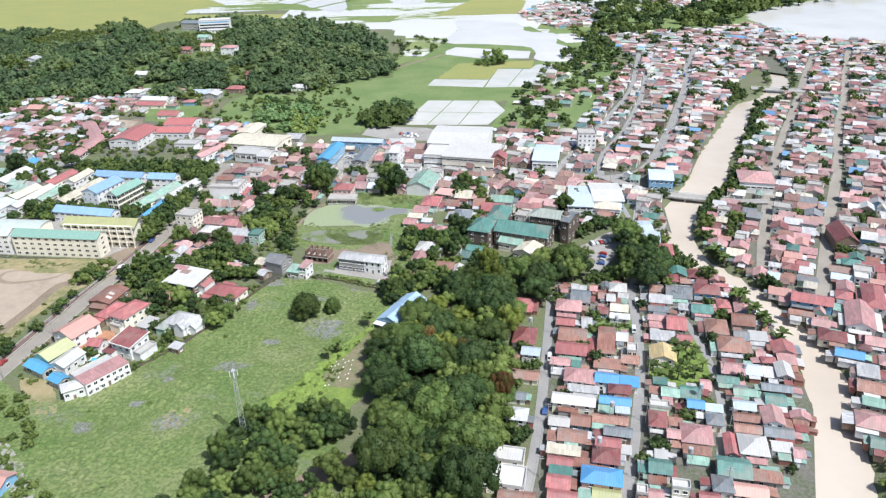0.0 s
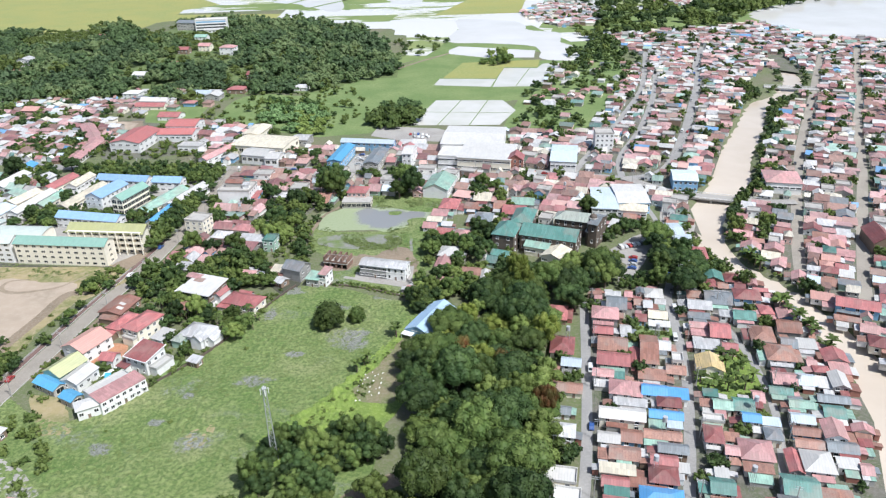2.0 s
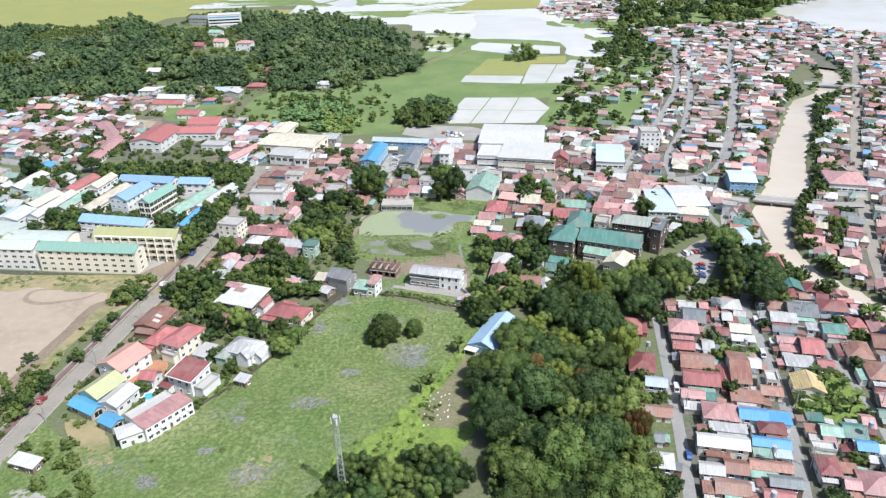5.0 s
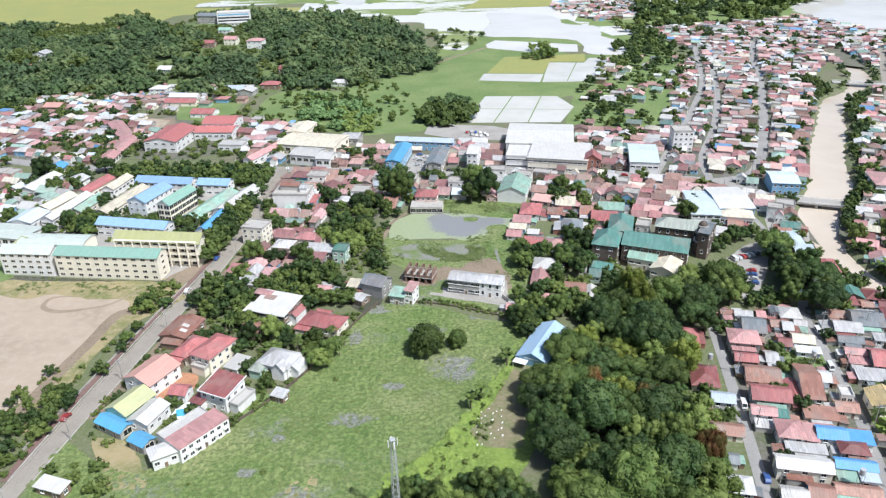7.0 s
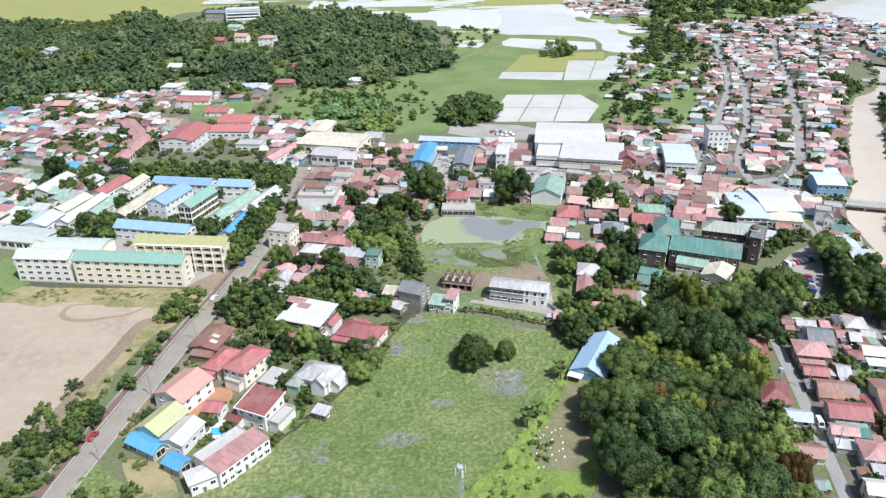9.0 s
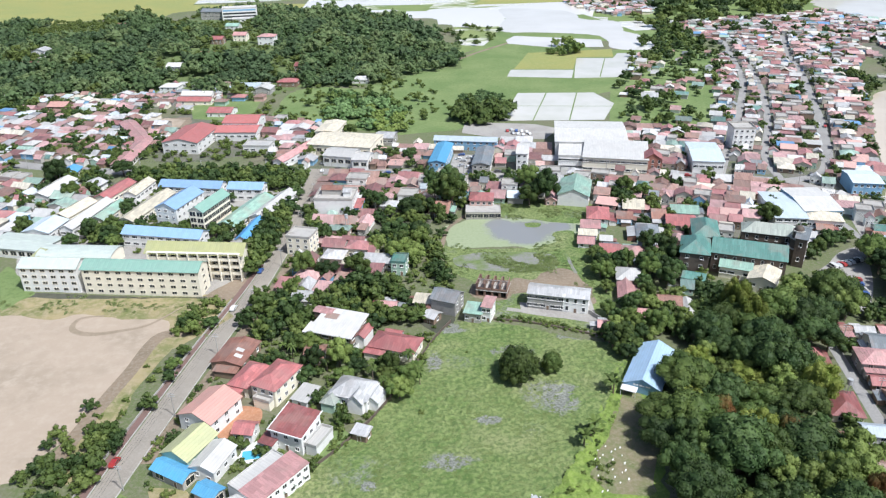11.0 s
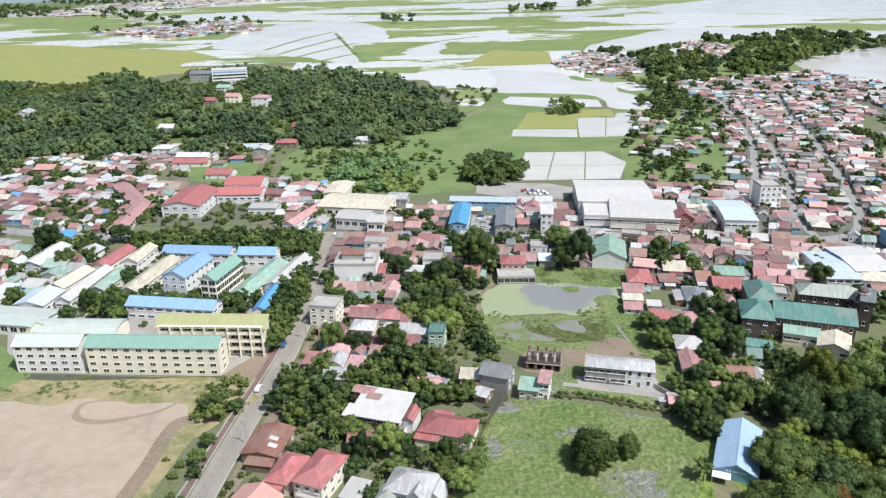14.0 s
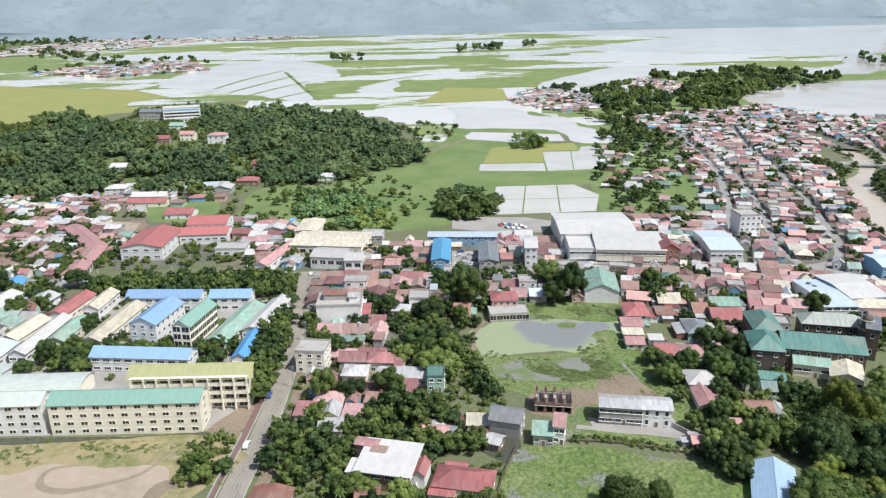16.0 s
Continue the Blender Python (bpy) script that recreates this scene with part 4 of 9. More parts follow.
patch("lake", [(829.7, 4454.1), (1795.8, 4028.3), (2493.5, 3342.8), (3621.6, 2366.2), (1985.9, 1372.6), (1202.1, 1742), (1076.3, 1708.6), (986.8, 1703.3), (777, 1947.9), (580.6, 2071.1), (317.9, 1888.7), (341, 1980.3), (663.4, 2253.2), (1095.7, 2641.6), (814.6, 2973), (686.7, 3683.1)], 0.14, M["flood"], "wide lake with sky glare painted into its colour", round_=False)
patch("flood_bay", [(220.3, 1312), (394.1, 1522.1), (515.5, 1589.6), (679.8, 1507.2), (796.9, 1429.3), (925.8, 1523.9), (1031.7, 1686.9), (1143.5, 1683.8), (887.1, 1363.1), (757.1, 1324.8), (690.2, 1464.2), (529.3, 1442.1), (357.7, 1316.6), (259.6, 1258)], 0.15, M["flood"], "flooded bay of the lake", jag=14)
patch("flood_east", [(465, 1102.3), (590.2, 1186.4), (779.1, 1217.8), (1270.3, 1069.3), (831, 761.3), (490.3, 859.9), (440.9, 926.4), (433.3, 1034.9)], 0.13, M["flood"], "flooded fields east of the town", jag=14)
patch("lake_far_shore", [(-2436.7, 3837.8), (-1418.9, 3529.7), (-1149.1, 4232.2), (-627.9, 5169.2), (8.7, 5002.5), (852.7, 4558.3), (720.7, 4098.4), (-29.3, 3711), (-478, 3620.1), (-948.9, 3412.5), (-1122.7, 2733.8), (-1841.9, 2867.2)], 0.12, M["scrub"], "wooded shore in front of the hills", round_=False)


def ridge(name, y0, depth, top, seed, x0, x1):
    """A far range of hills; its haze is in the material's colour."""
    bm, cols = bmesh.new(), []
    for i in range(240):
        x = x0 + (x1 - x0) * i / 239
        t = top * (0.55 + 0.6 * noise.fractal((x * 0.0007, seed, 0), 1.0, 2.0, 3))
        cols.append([bm.verts.new((x, y0 + depth * k + 60 * noise.noise((x * 0.002, k * 2, seed)), -6 + max(0.6 * top, t) * k ** 1.3 * (1 + 0.25 * noise.noise((x * 0.003, k * 3, seed))))) for k in (0, 0.15, 0.35, 0.6, 0.8, 1.0)])
    for a, b in zip(cols, cols[1:]):
        for i in range(5):
            bm.faces.new((a[i], b[i], b[i + 1], a[i + 1]))
    return tagged(part(name, bm, M["hill"], smooth=True), "blue-green hills beyond the lake, haze painted in their colour", kind="structure")


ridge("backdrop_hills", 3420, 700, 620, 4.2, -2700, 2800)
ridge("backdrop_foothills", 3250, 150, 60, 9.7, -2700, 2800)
patch("games_court", [(-270.1, 587.3), (-270.2, 609.8), (-245.1, 610.4), (-239.9, 597.3), (-248.7, 567.2), (-258.8, 568.6)], 0.08, M["dirt"], "bare dirt games court beside the hall", round_=False)
patch("hall_garden", [(-251.7, 639.2), (-231.6, 663.7), (-201.7, 654.2), (-200.2, 611), (-215.1, 597.8), (-241.8, 605.7)], 0.07, M["lawn"], "lawn and plots behind the hall", round_=False)
patch("hall_grounds", [(-283.8, 605.5), (-232.2, 623.9), (-187, 611.6), (-171.2, 526.7), (-212.2, 511.7), (-241.3, 514.9)], 0.025, M["yards"], "bare soil and weeds round the halls", round_=False)
patch("scrub_field", [(-189.8, 571.4), (-184.6, 625.3), (-181.0, 675.7), (-152.4, 687.5), (-118.4, 680.0), (-74.4, 735.7), (-56.9, 722.8), (-78.4, 649.8), (-79.5, 569.1), (-91.8, 551.0), (-135.5, 574.5), (-156.7, 585.3)], 0.06, M["lawn"], "bright green scrub and banana plots behind the halls", jag=4)
patch("school_back", [(-345, 395), (-258, 400), (-250, 480), (-345, 500)], 0.022, M["yards"], "bare soil behind the school wings", round_=False)
patch("terracotta_yard", [(-146.2, 267.7), (-144.0, 274.0), (-136.1, 272.0), (-135.1, 263.2), (-137.5, 259.8), (-147.1, 259.8)], 0.17, M["clay"], "orange clay yard between houses", jag=0.5)
patch("town_edge_meadow", [(45, 555), (75, 548), (110, 548), (150, 640), (200, 760), (190, 810), (140, 810), (80, 690)], 0.045, M["lawn"], "meadow with trees at the edge of the town", round_=False)
patch("garden_lot", [(92.9, 247.3), (113.1, 257.4), (112.9, 240.6), (107.9, 224.4), (96.9, 225), (87.2, 229.5)], 0.06, M["bright"], "overgrown garden lot between houses", jag=0.5)
patch("garden_lot", [(75.1, 275.8), (90.4, 275.1), (88.8, 266.1), (73.2, 266.8)], 0.06, M["lawn"], "green vegetable lot between houses", jag=0.4)
patch("site_dirt", [(-62.1, 349.0), (-46.8, 348.2), (-47.6, 338.6), (-53.6, 333.8), (-63.6, 336.4)], 0.11, M["dirt"], "bare dirt and rubble of a building site", jag=1.5)
patch("row_house_yard", [(-46.7, 331.2), (-47, 323.2), (-29.4, 312.3), (-23.9, 307.1), (-20, 312.1), (-18.5, 336.1), (-23, 335.1), (-23.8, 324.7)], 0.135, M["lot"], "grey concrete yard round the row house", round_=False)
patch("corner_yard", [(-163.5, 206.9), (-146.7, 201.9), (-134.5, 189.2), (-124.2, 174.1), (-145.3, 174.9)], 0.09, M["lot"], "grey wet concrete yard beside the field", jag=0.8)
patch("mud_margin", [(-330.7, 359.1), (-255.4, 352.3), (-188.5, 347), (-161.5, 347.8), (-161.7, 322.6), (-172.4, 309.2), (-195.5, 304.4), (-298.6, 312.6)], 0.045, M["straw"], "weedy margin of the mud flat", round_=False)
patch("marsh_edge", [(-178, 150), (-150, 192), (-98, 192), (-66, 216), (-40, 242), (-26, 232), (-30, 195), (-50, 150), (-120, 130)], 0.035, M["grass"], "green scrub at the edge of the marsh", round_=False)
patch("garden_lawn", [(-118.2, 258.6), (-113.7, 262.0), (-108.7, 260.0), (-106.8, 255.2), (-111.9, 250.1), (-114.7, 246.3), (-117.6, 249.1)], 0.16, M["lawn"], "small green lawn behind a white house", jag=0.4)
patch("riverside_yard", [(120.7, 397.1), (136.9, 401.8), (133.2, 373.8), (123.8, 352.8), (114.6, 346.6), (114.0, 360.4), (115.2, 378.9)], 0.05, M["lot"], "grey concrete yard between the riverside houses", round_=False)
patch("pool_deck", [(-139.2, 249.7), (-137.8, 254.9), (-134.5, 257.5), (-130.7, 255.1), (-131.4, 250.3), (-133.5, 247.3)], 0.14, M["white"], "white paved deck round the pool", round_=False)
patch("school_weeds", [(-266.0, 374.6), (-260.0, 376.6), (-247.0, 358.7), (-243.1, 353.9), (-245.8, 345.4), (-251.4, 343.8)], 0.15, M["lawn"], "green weeds beside the school block", jag=3)
patch("bare_patch", [(-95.6, 211.0), (-94.2, 216.3), (-90.0, 219.3), (-86.4, 217.5), (-86.8, 211.9), (-91.6, 207.9)], 0.075, M["straw"], "pale bare patch in the marsh grass", jag=2.5)
patch("bare_patch", [(-153.7, 226.9), (-150.5, 233.6), (-141.5, 228.1), (-138.0, 218.1), (-147.4, 218.5)], 0.075, M["straw"], "pale trodden patch beside the houses", jag=3)
patch("bare_patch", [(-160.8, 238.8), (-155.6, 240.5), (-145.1, 233.4), (-144.7, 226.7), (-154.3, 227.2)], 0.08, M["straw"], "pale trodden patch beside the houses", jag=3)
patch("wet_corner", [(-85.7, 325.7), (-72.3, 328), (-73.9, 316.3), (-77.8, 310.7), (-83.6, 316)], 0.07, M["dark_water"], "dark standing water beside a hut", jag=1.5)


# ---- the school ----
def wing(root, x, y, w, d, rot, h, shape, rise, roof, wall, z=0.0, over=0.35, name="wing"):
    """A lower wing or porch that belongs to a house."""
    place = root.matrix_world.inverted() @ pose(x, y, z, 0, 0, rot)
    part(name + "_wall", walls_mesh(w, d, h, shape, rise), M[wall], root).matrix_basis = place
    part(name + "_roof", roof_mesh(w, d, h, shape, rise, over), ROOF.get(roof) or M[roof], root, f"{WORDS.get(roof, 'grey')} roof").matrix_basis = place
    take(x, y, w, d, rot)


def galleries(root, w, d, h, floors, bays, wall):
    """Open galleries along the front: floors, parapets and posts."""
    fh = h / floors
    for k in range(floors):
        bm = bmesh.new()
        box(bm, -w / 2, w / 2, -d / 2 - 1.6, -d / 2, k * fh + fh - 0.25, k * fh + fh)
        part("gallery_floor", bm, M[wall], root)
        if k:
            bm = bmesh.new()
            box(bm, -w / 2, w / 2, -d / 2 - 1.6, -d / 2 - 1.45, k * fh, k * fh + 0.95)
            part("parapet", bm, M[wall], root)
    bm = bmesh.new()
    box(bm, -0.25, 0.25, -0.25, 0.25, 0, h)
    me = bpy.data.meshes.new("post")
    bm.to_mesh(me)
    bm.free()
    me.materials.append(M[wall])
    for i in range(bays + 1):
        put("post", me, root, -w / 2 + 0.25 + (w - 0.5) * i / bays, -d / 2 - 1.75, 0)


SW = window_mesh(2.0, 1.15, ("cream", "dark"), False)
# wide bay; on open-sided buildings its dark panes stand for inner shade
DARKBAY = window_mesh(3.0, 2.1, ("cream", "dark"), False)
building("school_building", -195.5, 353.7, 48.4, 9.5, -8, 11.2, "gx", 2.2, "green", "cream", "four-storey cream school block with a sea green roof", "school", 4, (11, 1), SW, door=False)
building("school_building", -234.1, 359.6, 24.2, 9.5, -7, 11.0, "gx", 2.2, "ice", "white", "four-storey white school block with a pale roof", "school", 4, (6, 1), SW, door=False)
b = building("school_building", -176.9, 366.0, 39.3, 8.5, -8, 12.5, "gx", 2.4, "olive", "cream", "four-storey cream school block with open galleries and olive roof", "school", 4, (9, 1), DARKBAY, door=False, over=1.6, sides="f")
galleries(b, 39.5, 8.5, 12.5, 4, 9, "cream")
building("school_building", -199.2, 420.8, 11.2, 22.9, -19, 12.5, "gy", 2.6, "cornflower", "white", "four-storey white school block with a blue roof", "school", 4, (3, 6), WINDOW, door=False)
building("school_building", -183.7, 415.4, 7.4, 23.0, -19, 12.5, "gy", 2.4, "green", "cream", "four-storey cream school block with a green roof", "school", 4, (2, 7), DARKBAY, door=False)
for spec, roof, wall in ((( -168.5, 422.5, 9.3, 37.7, -20), "mint", "cream"), ((-156.2, 428.8, 8.1, 34.9, -19), "white", "white"), ((-162.0, 398.9, 6.0, 23.0, -11), "blue", "white"),
                         ((-219.7, 432.7, 8.8, 38.1, -15), "cream", "cream"), ((-236.7, 427.6, 7.3, 22.1, -11), "mint", "cream"), ((-246.3, 424.6, 6.8, 35.3, -11), "white", "white"),
                         ((-255.2, 432.3, 9.0, 21.3, -17), "cream", "cream"), ((-244.0, 456.8, 8.9, 24.5, -15), "red", "cream"), ((-232.1, 459.2, 7.4, 20.7, -11), "cream", "white"),
                         ((-260.9, 412.1, 13.5, 15.5, -11), "sky", "white"), ((-280.0, 489.4, 8.6, 12.0, 3), "blue", "white"), ((-278.6, 463.9, 10.0, 26.0, -11), "white", "white"), ((-248.4, 382.3, 11.8, 3.6, 63), "lime", "cream")):
    if is_free(*spec):
        building("classroom_wing", *spec, spec[3] and 5.0, "gy", 1.8, roof, wall, f"single-storey classroom wing with a {WORDS[roof]} metal roof", "school", 1, (2, max(2, int(spec[3] / 4))), WIDE, group="classroom wings", door=False)
for spec in ((-202.9, 456.5, 33.8, 9.0, -11), (-173.3, 451.0, 18.3, 9.0, -9), (-200.1, 396.0, 38.2, 9.0, -14)):
    building("classroom_block", *spec, 6.6, "gx", 2.2, "cornflower", "white", "two-storey white classroom block with a light blue roof", "school", 2, (int(spec[2] / 4), 2), WIDE, group="classroom wings", door=False)
building("covered_court", -263.3, 395.2, 15.0, 30.0, 75, 4.6, "gy", 0.7, "ice", "white", "covered school court with a wide white metal roof", "hall", 1, (3, 7), DARKBAY, door=False, sides="l")
building("covered_court", -233.0, 381.5, 12.5, 33.0, 83, 4.2, "arch", 2.6, "ice", "cream", "open-sided covered court with a wide curved white roof", "hall", 1, (0, 8), DARKBAY, door=False, sides="l")

# ---- shops, market and halls along the main street ----
building("sports_hall", -226.4, 544.9, 22.6, 34.9, -9, 7.4, "gy", 2.4, "coral", "white", "white sports hall with a faded red metal roof", "hall", 2, (4, 5), WIDE, door=False)
building("school_hall", -199.1, 558.0, 26.8, 16.1, -5, 6, "gx", 2.0, "coral", "white", "low hall with a faded red roof", "hall", 1, (6, 2), WIDE, door=False)
building("school_hall", -198.6, 574.4, 23.1, 19.8, -6, 8, "gx", 2.2, "coral", "white", "two-storey hall with a red roof", "hall", 2, (6, 2), WIDE, door=False)
building("restaurant", -181.2, 528.8, 16.6, 10.9, -8, 4.4, "flat", 0.8, "white", "white", "low white flat-roofed restaurant", "restaurant", 1, (4, 2), WIDE)
building("shop_row", -155.8, 511.0, 7.1, 39.0, -25, 5, "gy", 1.6, "pink", "white", "long shop row with a faded pink roof", "shop", 1, (2, 6), WIDE)
building("market_hall", -126.9, 524.2, 39.8, 26.4, -16, 7.0, "gx", 1.1, "cream", "cream", "wide market hall with a cream white metal roof", "market", 1, (8, 3), DARKBAY, door=False)
building("market_hall", -127.6, 501.3, 17.6, 15.3, -18, 6.5, "gx", 1.6, "white", "white", "market entrance hall with a white metal roof", "market", 1, (4, 2), DARKBAY, door=False)
building("market_hall", -138.5, 552.6, 13.5, 24.4, -12, 7.2, "gy", 0.9, "cream", "cream", "tall rear market hall with a cream roof", "market", 1, (2, 4), WIDE, door=False)
building("market_hall", -115.3, 494.5, 9.1, 13.5, -11, 6, "gx", 1.4, "white", "white", "side market hall with a white roof", "market", 1, (2, 2), DARKBAY, door=False)
building("market_hall", -102.6, 537.0, 11.7, 13.1, -12, 5, "gx", 1.4, "silver", "concrete", "low market shed with a grey roof", "market", 1, (3, 1), WIDE, door=False)
building("shop", -69.6, 493.1, 9.2, 34.5, -11, 7, "gy", 1.2, "azure", "bluewall", "two-storey shop with a bright blue roof and front", "shop", 2, (3, 8), WINDOW)
building("shop_row", -53.2, 519.9, 38.4, 8.0, -12, 6, "gx", 1.6, "sky", "bluewall", "long pale blue shop row behind a car lot", "shop", 2, (10, 1), WINDOW)
building("shop_row", -45.6, 487.3, 9.8, 30.4, -11, 6, "gy", 1.2, "slate", "concrete", "long shop row with a grey-blue roof", "shop", 2, (3, 6), WINDOW)
building("apartment_block", -23.0, 486.4, 6.1, 18.3, -12, 10, "gx", 1.8, "white", "white", "narrow three-storey white building", "building", 3, (2, 3), WINDOW)
building("shopping_mall", 22.2, 515.7, 41.8, 42.1, -10, 9.5, "gx", 1.6, "white", "white", "large shopping mall with a wide white metal roof", "mall", 1, (4, 3), WIDE, door=False)
building("shopping_mall", 29.0, 480.6, 35.1, 29.1, -15, 9, "shed", 1.2, "white", "cream", "front wing of the mall with cream walls and white roof", "mall", 2, (12, 2), WIDE, door=False)
building("shopping_mall", 5.0, 487.6, 13.8, 25.5, -12, 8, "flat", 0.8, "white", "white", "flat-roofed white wing of the mall", "mall", 2, (5, 2), WIDE, door=False)
building("bell_gabled_house", 46.3, 468.2, 10.0, 10.0, -12, 9, "gy", 3.2, "red", "brick", "tall red house with white trim and steep red roof", "house", 3, (3, 2), TALL)
building("warehouse", -3.8, 434.3, 15.2, 23.0, -16, 6, "gy", 3.2, "mint", "white", "white warehouse with a pale teal metal roof", "warehouse", 1, (0, 3), WIDE, door=False)
building("pond_house", -52.6, 424.4, 11.2, 10.0, -8, 6.6, "hip", 2.4, "red", "pinkwall", "two-storey house with a red hip roof over the pond", "house", 2, (4, 3), WINDOW)
building("concrete_terrace", -52.7, 415.8, 16.7, 9.0, -5, 3.6, "flat", 0.3, "concrete", "concrete", "open concrete ground floor built into the pond", "building", 1, (6, 2), DARKBAY, door=False)
h_ = building("commercial_block", -124.9, 428.3, 19.0, 15.0, -7, 9, "flat", 0.9, "concrete", "white", "white commercial block with a bare wall and roof deck", "building", 3, (0, 4), WINDOW, door=False)
wing(h_, -126.5, 431.0, 10.0, 6.5, -7, 2.8, "gx", 0.9, "brown", "concrete", z=9.0, name="roof_room")
wing(h_, -119.0, 426.5, 3.6, 4.0, -7, 2.4, "shed", 0.4, "silver", "white", z=9.0, name="stair_room")
wing(h_, -113.6, 427.0, 3.4, 11.0, -7, 4.2, "shed", 0.5, "red", "bluewall", name="stall")
building("town_house", -136.4, 384.6, 11.0, 10.0, -16, 8.5, "flat", 0.8, "concrete", "cream", "three-storey cream house beside the road", "house", 3, (3, 3), WINDOW)
building("long_shed", -104.4, 366.5, 17.7, 7.0, -11, 3.6, "shed", 0.8, "silver", "concrete", "long low shed with a grey metal roof", "shed", 1, (7, 2), WINDOW)
building("town_house", -93.0, 361.1, 6.0, 8.0, -11, 6, "flat", 0.6, "teal", "greenwall", "two-storey house with a teal roof deck", "house", 2, (2, 2), WINDOW)

# ---- church and convent ----
building("convent_wing", 51.0, 351.6, 28.3, 15.1, -23, 9, "gx", 3.4, "teal", "stone", "old stone convent wing with a teal green roof", "church", 2, (8, 3), TALL, door=False)
building("convent_tower", 28.6, 352.4, 11.1, 15.4, -21, 11, "hip", 4.0, "teal", "stone", "square dark stone convent block with teal hip roof", "church", 3, (2, 2), WINDOW, door=False)
building("convent_wing", 39.5, 370.8, 10.6, 18.1, -17, 10, "hip", 3.6, "teal", "stone", "rear convent block with a pale teal hip roof", "church", 2, (3, 2), TALL, door=False)
building("convent_wing", 68.6, 369.2, 24.0, 9.5, -22, 8.5, "hip", 3.4, "sage", "stone", "rear convent wing with a grey-green roof", "church", 2, (6, 2), TALL, door=False)
building("church_front", 75.7, 356.5, 4.4, 14.0, -33, 13, "gx", 2.0, "slate", "stone", "weathered stone church front and belfry", "church", 2, (1, 3), TALL, door=False)
building("convent_annex", 43.8, 345.7, 12.0, 7.0, -26, 5, "gx", 1.6, "mint", "cream", "low annex with a pale teal roof", "building", 1, (4, 2), WIDE)
building("convent_annex", 52.1, 337.6, 10.3, 14.8, -33, 5, "gy", 1.8, "cream", "cream", "annex with a pale yellow roof", "building", 1, (3, 3), WIDE)
building("convent_annex", 24.6, 339.9, 8.3, 6.0, -27, 4, "gx", 1.4, "teal", "greenwall", "low green-roofed annex below the convent", "building", 1, (3, 1), WIDE)


def belfry(x, y, rot):
    """An old stone bell tower: tiers that grow narrower, dark plates for shaded arches and a small dome."""
    root = new("belfry")
    root.matrix_world = pose(x, y, 0, 0, 0, rot)
    tagged(root, "weathered dark stone bell tower with a small dome", "tower")
    z = -0.3
    for r, h in ((3.4, 7.3), (2.9, 4.2), (2.4, 3.4)):
        bm = bmesh.new()
        ring_ = [(r * math.cos(q), r * math.sin(q)) for q in [math.pi / 8 + math.pi * k / 4 for k in range(8)]]
        hull(bm, [(a, b, z) for a, b in ring_], [(a * 0.97, b * 0.97, z + h - 0.4) for a, b in ring_])
        part("tier", bm, M["stone"], root)
        bm = bmesh.new()
        hull(bm, [(a * 1.1, b * 1.1, z + h - 0.4) for a, b in ring_], [(a * 1.1, b * 1.1, z + h) for a, b in ring_])
        part("cornice", bm, M["concrete"], root, "pale worn stone cornice")
        for k in range(4):
            bm = bmesh.new()
            a = r * 0.925
            prof = [(-0.6, 0.9), (0.6, 0.9), (0.6, 2.2), (0.35, 2.65), (0, 2.8), (-0.35, 2.65), (-0.6, 2.2)]
            # no opening is cut: a dark plate paints the arch's inner shade
            hull(bm, [(u, -a - 0.02, z + w) for u, w in prof], [(u, -a + 0.1, z + w) for u, w in prof])
            part("arch", bm, M["dark"], root, "dark plate standing for the shade in an open arch").matrix_basis = pose(0, 0, 0, 0, 0, 90 * k)
        z += h
    bm = bmesh.new()
    bmesh.ops.create_uvsphere(bm, u_segments=12, v_segments=8, radius=2.0)
    part("dome", bm, M["stone"], root, smooth=True).matrix_basis = pose(0, 0, z)
    bm = bmesh.new()
    box(bm, -0.08, 0.08, -0.08, 0.08, z + 1.9, z + 3.4)
    box(bm, -0.45, 0.45, -0.07, 0.07, z + 2.6, z + 2.76)
    part("cross", bm, M["steel"], root)
    take(x, y, 7, 7, rot)


belfry(73.2, 356.1, -22)

# ---- round the marsh field ----
SHED = (-10.7, 281.9, 11.5, 24.1, -29)
SHED_D = SHED[3]
s_shed = building("event_shed", *SHED, 3.0, "gy", 2.6, "powder", "bluewall", "long shed with a bright blue metal roof", "shed", 1, (0, 5), WIDE, door=False, over=0.4)
r = building("row_house", -36.7, 328.8, 13.2, 8.0, -18, 6.5, "gx", 1.2, "silver", "greywall", "unfinished grey two-storey row house with galleries", "house", 2, (6, 1), WIDE)
building("row_house", -25.9, 325.4, 9.3, 8.0, -17, 6.6, "gx", 1.2, "silver", "white", "finished white two-storey row house", "house", 2, (3, 2), TALL)
building("gabled_house", -74.7, 328.8, 9.8, 9.0, -26, 6, "gx", 2.2, "slate", "greywall", "grey unplastered house with a gable", "house", 2, (0, 2), WINDOW)
building("small_house", -65.0, 321.2, 6.3, 7.0, -17, 4, "shed", 0.6, "mint", "concrete", "small house with a pale green roof", "house", 1, (3, 1), WINDOW)
building("small_house", -59.8, 321.0, 3.4, 7.0, -21, 6.5, "shed", 0.6, "pink", "white", "narrow white two-storey house", "house", 2, (2, 2), WINDOW)

# ---- houses beside the west road ----
building("house", -150.1, 268.4, 12.0, 14.0, -27, 5.6, "gy", 2.4, "salmon", "white", "white house with a salmon tiled roof", "house", 2, (2, 3), WINDOW, group="roadside houses")
h_ = building("house", -141.8, 285.7, 7.2, 13.0, -22, 3.8, "hip", 2.2, "red", "cream", "low house with a red hip roof", "house", 1, (2, 2), WINDOW, group="roadside houses")
